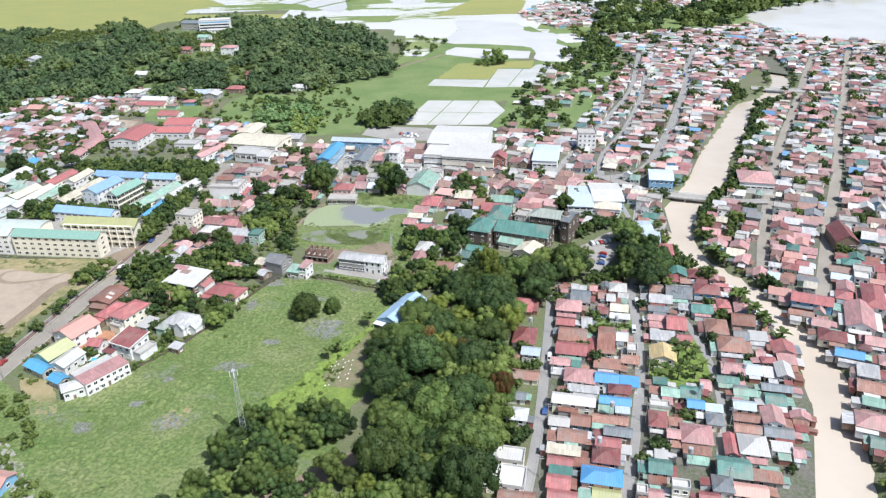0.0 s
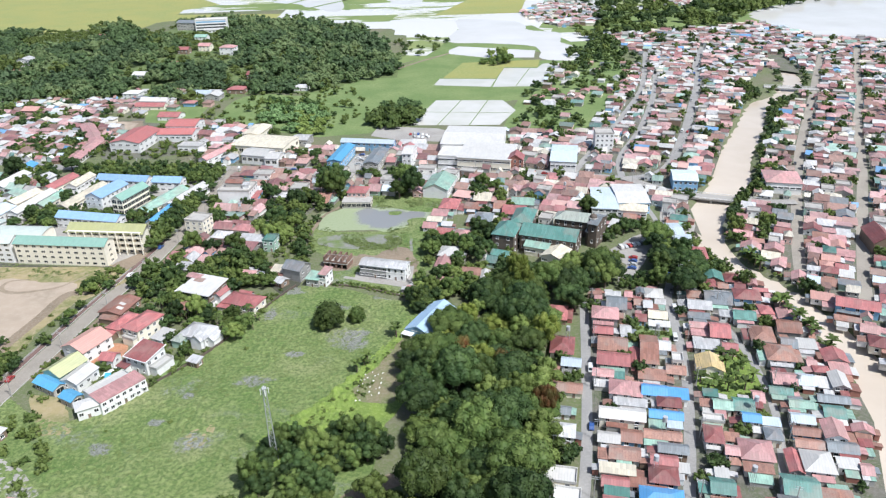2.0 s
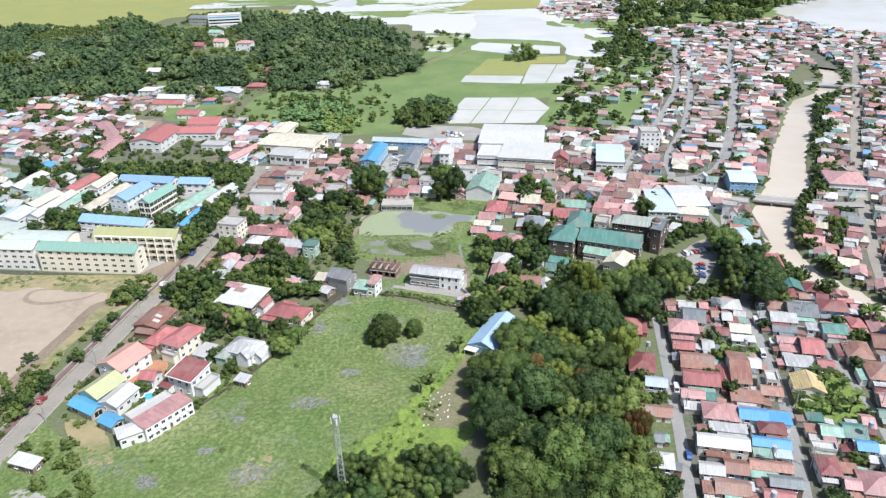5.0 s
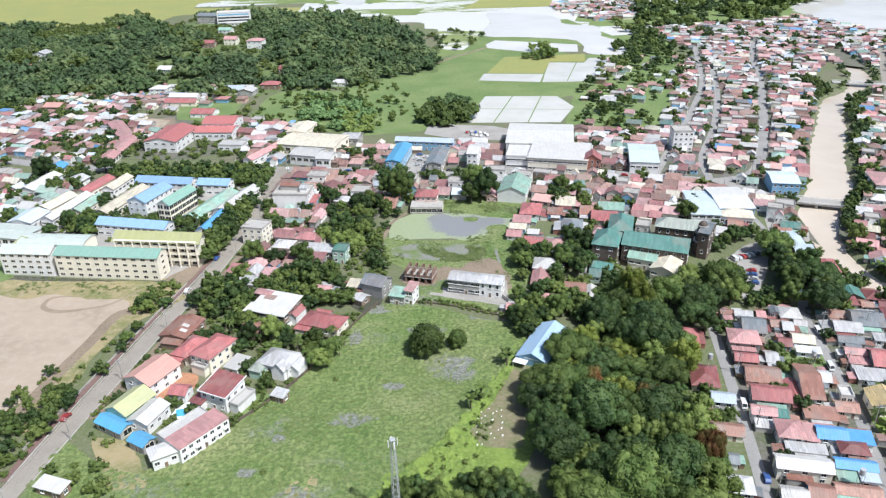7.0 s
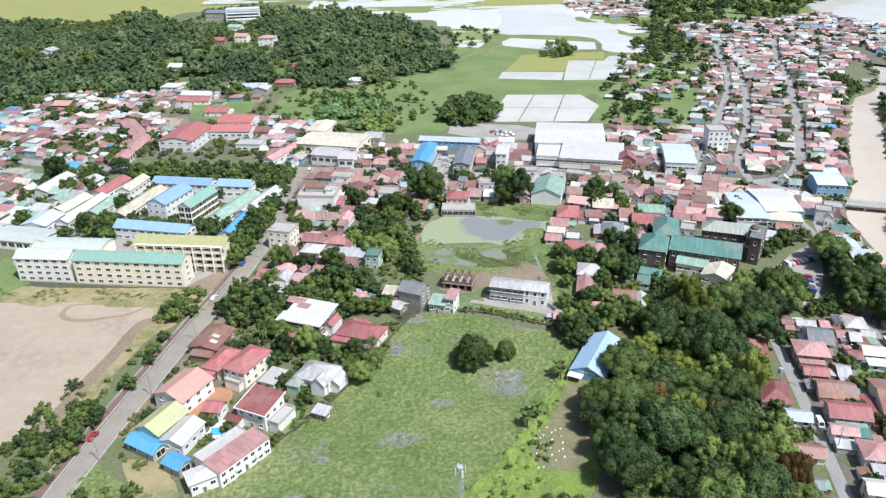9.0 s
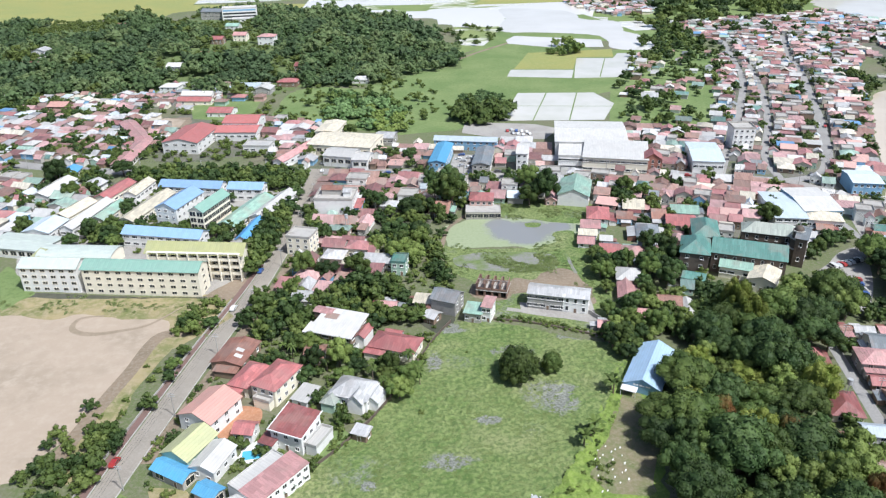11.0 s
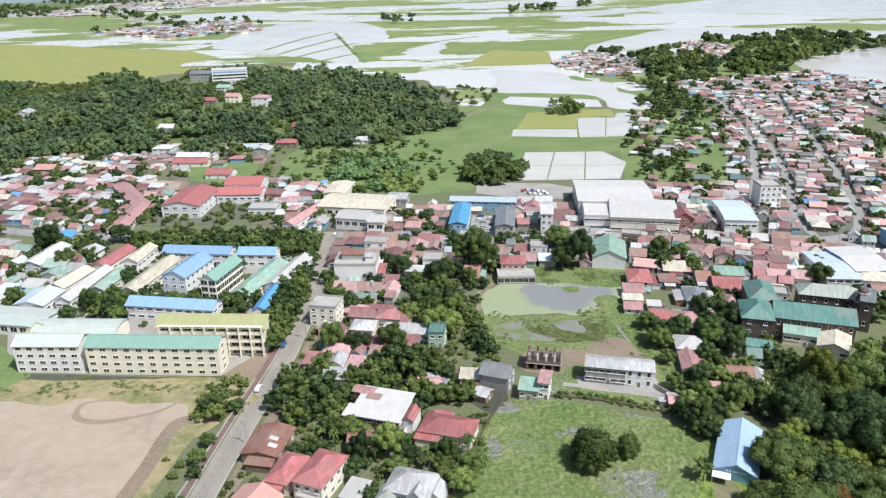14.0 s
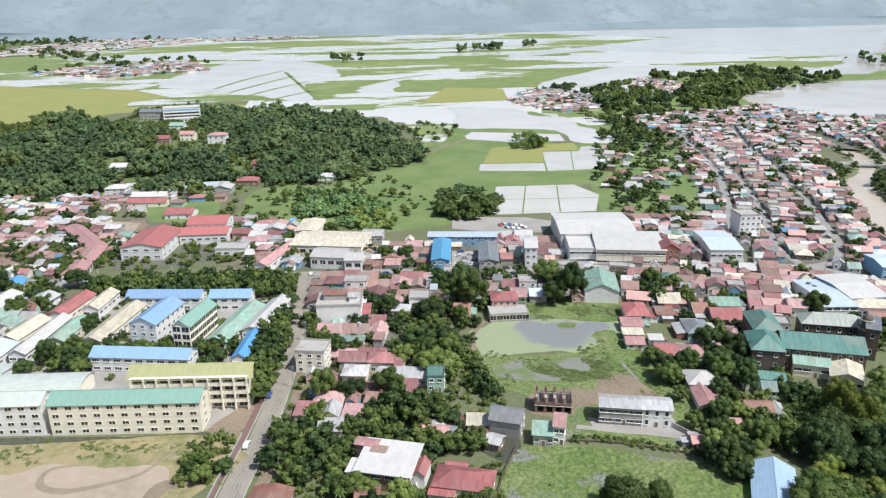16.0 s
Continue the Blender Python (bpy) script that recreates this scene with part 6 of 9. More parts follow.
near_house(84.5, 210.5, 7.4, 4.0, -13, 4.5, "flat", "white")
near_house(81.5, 201.2, 6.1, 7.4, -13, 5.5, "hip", "maroon")
near_house(87.7, 201.5, 4.4, 4.0, -13, 3.6, "shed", "rust")
near_house(84.9, 194.3, 4.3, 4.1, -13, 5, "gx", "pink")
near_house(117.7, 217.0, 8.1, 4.0, -13, 4, "gx", "mint")
near_house(130.3, 219.5, 10.6, 4.0, -13, 3.6, "gx", "slate")
near_house(126.8, 212.1, 7.1, 5.9, -13, 4, "gx", "teal")
near_house(123.8, 217.6, 3.5, 4.0, -13, 3.2, "shed", "rust")
near_house(114.1, 208.4, 7.5, 4.6, -13, 5, "gx", "sky")
near_house(113.0, 203.1, 8.7, 4.0, -13, 3.6, "gx", "brown")
near_house(111.5, 197.2, 9.1, 4.0, -13, 3.6, "gx", "rust")
near_house(121.5, 201.4, 7.2, 7.7, -13, 5.5, "gy", "pink")
near_house(120.7, 194.6, 9.3, 4.8, -13, 4, "gx", "slate")
near_house(92.7, 193.8, 10.4, 8.3, -13, 4.5, "hip", "pink")
near_house(90.6, 187.2, 8.8, 4.0, -13, 3.4, "shed", "rust")
near_house(102.7, 188.7, 4.4, 8.6, -13, 4, "gy", "red")
near_house(109.3, 187.2, 9.2, 8.4, -13, 5, "hip", "white")
near_house(118.8, 187.3, 6.6, 4.6, -13, 4, "shed", "white")
near_house(123.1, 184.5, 3.6, 4.5, -13, 4, "gx", "pink")
near_house(99.4, 177.6, 10.2, 8.0, -13, 4.5, "gx", "teal")
near_house(108.8, 174.4, 8.7, 4.8, -13, 3.6, "shed", "rust")
near_house(93.5, 170.6, 6.3, 5.9, -13, 4.5, "hip", "slate")
near_house(101.4, 168.5, 9.9, 4.9, -13, 3.6, "gx", "salmon")
near_house(87.7, 165.6, 6.1, 4.0, -13, 4, "gx", "red")
near_house(76.0, 178.3, 7.1, 5.7, -13, 5.5, "gx", "teal")
near_house(71.0, 179.3, 3.5, 4.2, -13, 4, "shed", "teal")
near_house(78.2, 185.1, 4.0, 4.0, -13, 4, "shed", "white")
near_house(79.4, 168.5, 5.8, 4.0, -13, 8, "flat", "white")
near_house(67.8, 168.9, 3.7, 4.0, -13, 5, "flat", "white")
near_house(71.8, 167.0, 4.4, 4.7, -13, 4, "gx", "pink")
near_house(99.5, 162.1, 8.3, 4.0, -13, 4, "gx", "silver")
near_house(170.8, 279.8, 16.9, 7.7, -24, 6, "gx", "red")
near_house(166.5, 262.2, 6.9, 5.9, -24, 4.5, "gx", "pink")
near_house(166.5, 251.7, 10.7, 7.5, -24, 4.5, "hip", "maroon")
near_house(184.7, 264.7, 11.4, 17.8, -24, 5.5, "gy", "pink")
near_house(166.7, 238.6, 10.3, 5.2, -24, 5, "gx", "blue")
near_house(168.4, 228.0, 7.5, 8.1, -24, 4, "shed", "silver")
near_house(164.9, 217.9, 10.1, 6.8, -24, 4, "gx", "rust")
near_house(154.3, 198.4, 9.8, 7.8, -24, 4.5, "hip", "pink")
near_house(160.8, 289.9, 9.5, 6.4, -24, 3.6, "shed", "salmon")
near_house(198.4, 279.8, 9.0, 19.0, -24, 6, "hip", "red")
near_house(151.2, 187.6, 5.4, 5.3, -24, 4.5, "gx", "teal")
near_house(181.7, 247.3, 7.7, 6.4, -24, 4.5, "gx", "pink")
near_house(160.6, 209.4, 7.0, 4.9, -24, 4, "shed", "mint")
near_house(162.3, 271.3, 10.0, 4.0, -24, 3.4, "shed", "rust")


near_house(-83.8, 323.4, 4.9, 5.1, -13, 3.4, "gx", "white")
near_house(-83.6, 332.4, 7.5, 6.6, -13, 3.4, "shed", "cream")
near_house(-98.0, 329.1, 8.4, 4.6, -13, 3.6, "gx", "pink")
near_house(-98.5, 313.1, 8.6, 4.0, -13, 3.6, "gx", "pink")
# houses between the pond and the convent
near_house(1.4, 404.6, 10.5, 12.4, -13, 5, "hip", "red")
near_house(-4.6, 394.7, 9.1, 7.9, -13, 3.6, "shed", "pink")
near_house(-7.7, 386.5, 8.4, 5.7, -13, 3.4, "shed", "cream")
near_house(-10.1, 378.6, 7.5, 6.6, -13, 3.4, "gx", "pink")
near_house(-2.3, 367.3, 8.9, 9.4, -13, 4.2, "gx", "red")
near_house(7.4, 364.1, 9.9, 8.8, -13, 4.2, "hip", "pink")
near_house(19.1, 383.6, 10.0, 11.8, -13, 4.5, "hip", "slate")
near_house(-0.3, 342.9, 11.0, 9.1, -13, 5, "hip", "white")
near_house(-4.7, 332.1, 6.4, 11.9, -13, 4, "gy", "pink")
near_house(-4.8, 315.2, 7.6, 5.4, -13, 3.6, "shed", "pink")
near_house(9.1, 322.7, 9.1, 6.8, -13, 4.2, "gx", "rust")
near_house(14.4, 316.9, 4.5, 10.7, -13, 3.8, "gy", "white")
near_house(43.9, 407.0, 13.1, 8.8, -13, 4.2, "gx", "mint")
near_house(37.6, 394.5, 13.1, 10.8, -13, 4.2, "gx", "red")
near_house(30.2, 403.3, 6.7, 9.8, -13, 3.8, "gx", "rust")
near_house(21.5, 415.5, 10.3, 10.5, -13, 4.2, "gx", "cream")
near_house(13.6, 402.7, 7.7, 7.8, -13, 4, "shed", "rust")
near_house(-1.0, 379.3, 5.6, 4.9, -13, 3.6, "shed", "white")
near_house(-19.1, 308.9, 4.6, 4.4, -13, 3.6, "gx", "pink")
near_house(91.0, 385.5, 8.5, 8.0, -22, 4.0, "gx", "coral")
near_house(89.6, 374.6, 5.0, 7.0, -30, 3.6, "shed", "white")
near_house(99.5, 381.5, 7.0, 6.0, -18, 4.0, "gx", "rust")
near_house(125.2, 377.7, 9, 6, -20, 4.0, "gx", "teal")
near_house(119.8, 371.9, 6, 5, -20, 4.0, "gx", "rust")
near_house(120.8, 368.8, 7, 4, -20, 4.0, "gx", "powder")
near_house(-71.8, 421.0, 7.5, 13.0, -13, 3.6, "gx", "rust")
near_house(-92.1, 362.4, 7.1, 10.2, -13, 4, "flat", "teal")
lean_tos()
# houses on the lower slope of the wooded hill
for (x_, y_, w_, d_), h_, sh_, roof_, wall_ in (
        ((-280.1, 690.0, 14.6, 12.0), 5, "hip", "white", "white"), ((-251.9, 664.0, 24.0, 9.0), 4, "gx", "white", "white"), ((-250.0, 648.0, 26.0, 8.0), 3.5, "gx", "red", "cream"),
        ((-214.7, 684.1, 17.0, 11.0), 4.5, "gx", "sky", "white"), ((-203.0, 676.0, 14.0, 13.0), 4.5, "gy", "white", "greywall"), ((-186.4, 697.2, 16.0, 12.0), 4.5, "hip", "red", "woodwall"), ((-127.5, 700.2, 13.0, 8.0), 3.5, "gx", "silver", "white"),
        ((-289.1, 741.0, 13.0, 12.0), 6, "gx", "white", "white"), ((-270.1, 778.2, 12.0, 10.0), 4, "gx", "rust", "woodwall"), ((-223.5, 826.7, 16.0, 12.0), 8, "hip", "pink", "white"),
        ((-252.0, 841.8, 13.0, 10.0), 6, "gx", "pink", "cream"), ((-272.0, 830.0, 12.0, 10.0), 5, "gx", "red", "woodwall"), ((-269.9, 894.2, 14.0, 10.0), 5, "gx", "mint", "white"), ((-394.0, 925.0, 12.0, 10.0), 5, "gx", "red", "white"),
        ((-182.2, 744.3, 8.0, 12.0), 5, "gx", "maroon", "woodwall"), ((-433.1, 810.4, 13.1, 13.0), 7, "gy", "silver", "white"), ((-425.0, 772.8, 20.3, 12.0), 4, "gx", "red", "woodwall"), ((-349.7, 644.1, 13.9, 12.0), 4, "gx", "salmon", "woodwall"), ((-222.9, 615.6, 17.7, 14.6), 3.5, "gx", "red", "white")):
    building("hill_house", x_, y_, w_, min(d_, 14), -8, h_, sh_, 2.2, roof_, wall_, f"{WALL_WORDS[wall_]} house with a {WORDS[roof_]} {SHAPE_WORDS[sh_]} among trees", "house", 1 if h_ < 5 else 2, (3, 1), WINDOW, "houses among the trees", z=ground_z(x_, y_) - 0.3)
    take(x_, y_ - 8, w_, 5, -8)
for (x_, y_, w_, d_, r_) in ((-269.7, 569.3, 53.1, 10.0, 120), (-257.1, 524.7, 46.2, 10.0, 89)):
    building("covered_walk", x_, y_, w_, d_, r_, 3.6, "gx", 1.3, "pink", "white", "long covered walk with a faded red metal roof", "shelter", 1, (int(w_ / 4), 0), DARKBAY, "covered walks", door=False, sides="f")

# ---- more houses, row on row, along the streets ----
def stock(w, d, h, shape, windows=True):
    """Corners, faces and material numbers (wall, roof, frame, pane) of a plain house."""
    rise = {"gx": d * 0.22, "gy": w * 0.22, "hip": min(w, d) * 0.26, "shed": d * 0.11, "flat": 0.7}[shape]
    V, F, MI = [], [], []

    def join(me, m, tones):
        o = len(V)
        V.extend([tuple(m @ v.co) for v in me.vertices])
        for p in me.polygons:
            F.append(tuple(i + o for i in p.vertices))
            MI.append(tones[p.material_index])

    for bm, tone in ((walls_mesh(w, d, h, shape, rise), 0), (roof_mesh(w, d, h, shape, rise, 0.65), 1)):
        me = bpy.data.meshes.new("stock")
        bm.to_mesh(me)
        bm.free()
        join(me, Matrix(), (tone, tone))
        bpy.data.meshes.remove(me)
    for k in range((1 if h < 4.5 else 2) if windows else 0):
        for u in (-0.28, 0.28):
            join(WINDOW, pose(u * w, -d / 2 - 0.02, 1.6 + 2.6 * k), (2, 3))
        join(WINDOW, pose(-w / 2 - 0.02, 0, 1.6 + 2.6 * k, 0, 0, -90), (2, 3))
    return np.array(V), F, MI, shape, h


SIZES = [(8, 9, 2.6, "gx"), (9, 8, 2.6, "hip"), (7.5, 10, 4.0, "gy"), (10, 9, 4.2, "gx"), (8, 8, 4.2, "hip"), (9, 10, 2.9, "shed"), (7, 8, 2.7, "shed"), (9, 9, 5.4, "flat"), (11, 9, 3.1, "gx"), (8, 11, 3.1, "gy"), (7, 9, 2.8, "gx"), (9, 7, 3.3, "shed")]
STOCK, STOCK_FAR = [stock(*s) for s in SIZES], [stock(*s, False) for s in SIZES]
WALL_KEYS, ROOF_KEYS = sorted(set(WALLS)), list(ROOF_MANY)
WALL_TONES = dict(white=(0.80, 0.79, 0.75), cream=(0.76, 0.70, 0.57), greywall=(0.36, 0.35, 0.33), pinkwall=(0.62, 0.42, 0.36), greenwall=(0.40, 0.55, 0.45), concrete=(0.42, 0.40, 0.37), woodwall=(0.24, 0.17, 0.12), bluewall=(0.25, 0.45, 0.65))
town = Heap([painted(k + "_town", WALL_TONES[k], many=True) for k in WALL_KEYS] + [ROOF_MANY[k] for k in ROOF_KEYS] + [M["white"], M["dark"], M["concrete"]])
ROOF_ODDS = ["rust"] * 7 + ["red"] * 5 + ["maroon"] * 4 + ["pink"] * 9 + ["brown"] * 4 + ["silver"] * 7 + ["white"] * 8 + ["slate"] * 2 + ["teal", "mint", "mint"] + ["salmon"] * 3 + ["cream"] * 5 + ["blue", "sky"]


DARKER = ["rust" if k == "white" else "maroon" if k == "cream" else "teal" if k == "salmon" else k for k in ROOF_ODDS]
SINGLE = [0]


def put_house(x, y, rot, w, d, odds=ROOF_ODDS, low=False):
    V, F, MI, shape, h = pick.choice([q for q in (STOCK if y < 480 else STOCK_FAR) if not (low and q[4] > 4.5)])
    roof, wall = pick.choice(odds), pick.choice(WALLS)
    if y < 440 and SINGLE[0] < 225:
        SINGLE[0] += 1
        near_house(x, y, w, d, rot, h, shape, roof, True)
        return
    tones = (WALL_KEYS.index(wall), len(WALL_KEYS) + ROOF_KEYS.index(roof), town.mats.index(M["white"]), town.mats.index(M["dark"]))
    if shape == "flat":
        tones = (tones[0], len(town.mats) - 1, *tones[2:])
    k = next(i for i, (q, r) in enumerate(zip(STOCK, STOCK_FAR)) if q[1] is F or r[1] is F)
    town.add(V, F, MI, x, y, ground_z(x, y) if y > 700 else 0.0, radians(rot), w / SIZES[k][0], d / SIZES[k][1], pick.uniform(0.88, 1.12) * (1.0 if y < 480 else 0.82), tones)


YARDS, SPOTS = [], []


def quarter(ring, rot, step=(9.6, 10.6), windows=False, chance=0.93, odds=ROOF_ODDS, small=1.0, low=False, sheds=1.0):
    """Fills a quarter of the town with houses, clear of streets, river and what stands already."""
    if small <= 1.0 and sheds >= 1.0:
        YARDS.append(ring)
    xs_, ys_ = [p[0] for p in ring], [p[1] for p in ring]
    cx, cy = sum(xs_) / len(ring), sum(ys_) / len(ring)
    c, s = math.cos(radians(rot)), math.sin(radians(rot))
    reach = max(math.hypot(x - cx, y - cy) for x, y in ring)

    def attempt(x, y, w, d, turn, lean):
        if not inside(x, y, ring):
            return False
        if any(off_line(x, y, l) < hw + min(w, d) * 0.48 for l, hw in LANES):
            return False
        if y < 840 and x > 80 and any(math.hypot(x - a, y - b) < hw + (5.5 if x > a else 2.0) + min(w, d) * 0.42 for (a, b), hw in zip(river_line, river_half)):
            return False
        if any(inside(x, y, r) for r in GREENS) or not is_free(x, y, w * 0.93, d * 0.93, turn):
            return False
        take(x, y, w * 0.95, d * 0.95, turn)
        put_house(x, y, turn, w, d, odds, low or lean)
        return True

    j = -reach
    while j < reach:
        deep = pick.uniform(7.6, 10.4) * small
        i = -reach + pick.uniform(0, 6)
        while i < reach:
            w, d = pick.uniform(6.0, 11.0) * small, deep * pick.uniform(0.86, 1.02)
            i += w / 2
            x, y = cx + c * i - s * j, cy + s * i + c * j
            i += w / 2 + pick.choice((0.1, 0.3, 0.6, 1.4))
            if pick.random() > 0.88 and y > 330:
                SPOTS.append((x, y, ring))
                if inside(x, y, ring) and is_free(x, y, 5, 5, rot):
                    take(x, y, 4.5, 4.5, rot)
            elif pick.random() < chance:
                attempt(x, y, w, d, rot + pick.choice((0, 0, 0, 180)) + pick.uniform(-2, 2), False)
        j += deep + pick.choice((0.0, 0.1, 0.3, 1.2)) * small
    area = abs(sum(xs_[k - 1] * ys_[k] - xs_[k] * ys_[k - 1] for k in range(len(ring)))) / 2
    for _ in range(int(area / 5 * sheds * chance)):
        x, y = pick.uniform(min(xs_), max(xs_)), pick.uniform(min(ys_), max(ys_))
        attempt(x, y, pick.uniform(3.2, 7.0) * small, pick.uniform(3.2, 7.5) * small, rot + pick.uniform(-6, 6), True)


LOWLEFT = ["rust"] * 6 + ["red"] * 3 + ["pink"] * 4 + ["silver"] * 7 + ["maroon"] * 2 + ["brown"] * 2 + ["cream"] * 2 + ["white"] * 3 + ["slate", "teal", "mint", "sky", "sky", "blue"]
NEAR = ["rust"] * 6 + ["red"] * 4 + ["maroon"] * 4 + ["pink"] * 5 + ["brown"] * 4 + ["silver"] * 5 + ["white"] * 3 + ["teal"] * 2 + ["mint"] * 2 + ["slate"] * 2 + ["salmon", "cream"]
quarter([(20, 150), (30, 165), (60, 300), (100, 300), (125, 320), (140, 300), (148, 250), (140, 210), (118, 160), (105, 140)], -13, (8.3, 8.4), True, 0.9, NEAR)
quarter([(156, 180), (165, 225), (172, 262), (163, 300), (148, 325), (146, 370), (165, 405), (190, 435), (260, 560), (330, 660), (420, 800), (520, 830), (470, 650), (330, 380), (230, 200), (200, 150)], -25, (8.6, 8.8), True, 0.97, NEAR + ROOF_ODDS, small=0.88)
quarter([(20, 330), (75, 400), (118, 405), (132, 360), (140, 410), (170, 450), (215, 545), (250, 610), (290, 700), (250, 790), (200, 760), (150, 640), (110, 545), (60, 540), (50, 470), (0, 470), (0, 440), (15, 400), (8, 360)], -22, (8.6, 8.8), True, 0.97, small=0.88)
quarter([(55, 560), (75, 548), (110, 545), (150, 640), (200, 760), (190, 800), (140, 800), (85, 690)], -22, (1, 1), False, 0.13, sheds=0.03, small=0.9)
quarter([(255, 655), (285, 690), (312, 722), (325, 750), (390, 800), (300, 850), (250, 800), (270, 700)], -22, (1, 1), False, 0.8, small=0.9)
quarter([(-345, 400), (-262, 405), (-255, 470), (-300, 490), (-345, 495)], -17, (1, 1), False, 0.75, ["white", "cream", "mint", "red", "silver", "sky", "rust"], 1.0)
quarter([(-135, 395), (-135, 478), (-20, 466), (45, 462), (70, 455), (40, 400), (4, 425), (-45, 430), (-75, 420), (-80, 405), (-105, 395)], -12, (9.4, 9.6), True, 0.78, DARKER)
quarter([(-140, 345), (-135, 395), (-95, 380), (-100, 360), (-130, 335)], -14, (9, 9), True, 0.85, ["red", "maroon", "pink", "rust", "silver", "white"], 0.9)
quarter([(-150, 494), (-95, 488), (-20, 479), (46, 472), (85, 463), (108, 500), (75, 548), (48, 548), (52, 500), (-25, 527), (-90, 527), (-150, 517)], -12, (9.2, 9.4), True, 0.8)
quarter([(-428.7, 611.5), (-350.8, 660.7), (-314.2, 660.4), (-271.2, 609.3), (-246, 573.7), (-244.8, 541.7), (-252.2, 524.3), (-256.1, 507.6), (-295.2, 511.3), (-370.6, 506.7)], -14, (8.6, 8.8), False, 0.9, LOWLEFT, 0.95, True)
quarter([(-430, 677.6), (-358.3, 680.7), (-313.8, 684.1), (-283, 685.8), (-240, 668.1), (-224, 641.1), (-250.4, 625), (-299.1, 646.7), (-347.3, 651.2)], -10, (9, 9), False, 0.7, LOWLEFT, 0.9, True)
quarter([(-295.9, 738.5), (-263.8, 708.2), (-203.5, 695), (-192.3, 666.1), (-205.6, 644.8), (-268.6, 674.3)], -8, (13, 13), False, 0.4, ["white", "silver", "rust", "red", "sky"], 1.0, True, 0.3)
quarter([(46.8, 590.6), (81.1, 615.1), (119.8, 624), (171.3, 671.3), (195.1, 737.6), (131.8, 680.2), (88.3, 622.1)], -15, (11, 11), False, 0.5)
quarter([(127.2, 1130.3), (189.9, 1238.2), (228, 1189.9), (241.7, 1086.9), (213, 1010.8), (164.9, 998.2), (134.6, 1069.1)], -12, (12, 13), False, 0.75)
quarter([(199.3, 921), (259.8, 949.8), (327.4, 955.9), (404.3, 986.4), (436, 952.2), (444.2, 880.2), (451.3, 818), (360.5, 699), (332.7, 727.1), (303.6, 769.1), (254.9, 765.6), (215, 754.8), (219.4, 821.6)], -20, (10, 11), False, 0.8)
quarter([(444.2, 880.2), (557.1, 830.5), (536.7, 684.5), (289, 463.2), (234.1, 474.5), (341.4, 654.7)], -25, (10, 10), False, 0.85)
quarter([(333, 1278.9), (420.3, 1345.8), (443.1, 1246.4), (384.3, 1145.9), (322.4, 1163.3)], -12, (13, 14), False, 0.5)
quarter([(-704.3, 1783), (-668.8, 1922.9), (-432, 2041.7), (-356.4, 1750.6), (-513.6, 1630.1)], 5, (1, 1), False, 0.62, LOWLEFT, 1.5, sheds=0.1)
quarter([(-1136.7, 2526.3), (-1073.6, 3118.6), (-713, 3737.7), (-132.7, 3567.9), (-133.1, 3130.8), (-595.2, 2991.5), (-768.1, 2540.9), (-972.4, 2330.3)], 5, (1, 1), False, 0.55, ["white", "silver", "cream", "pink"], 2.4, sheds=0.0)
quarter([(-190.4, 592.3), (-149.6, 583.8), (-147.4, 503.1), (-170.8, 503.4), (-179.4, 548.9)], -12, (1, 1), False, 0.8)
quarter([(-500.9, 651.7), (-363.7, 606), (-332.1, 558.9), (-330.2, 531.8), (-324.1, 498), (-396.3, 488.9)], -12, (1, 1), False, 0.7, LOWLEFT)
SPOTS = [(x, y) for x, y, ring in SPOTS if inside(x, y, ring) and not any(inside(x, y, r) for r in GREENS)]
for k, ring in enumerate(YARDS):
    patch("town_yards", ring, 0.02 + 0.002 * k, M["yards"], "bare soil and concrete yards between houses", round_=False)
lean_tos()
town.done("town_houses", "closely packed tin-roofed houses of the town, red, rusty, silver and white", "houses")


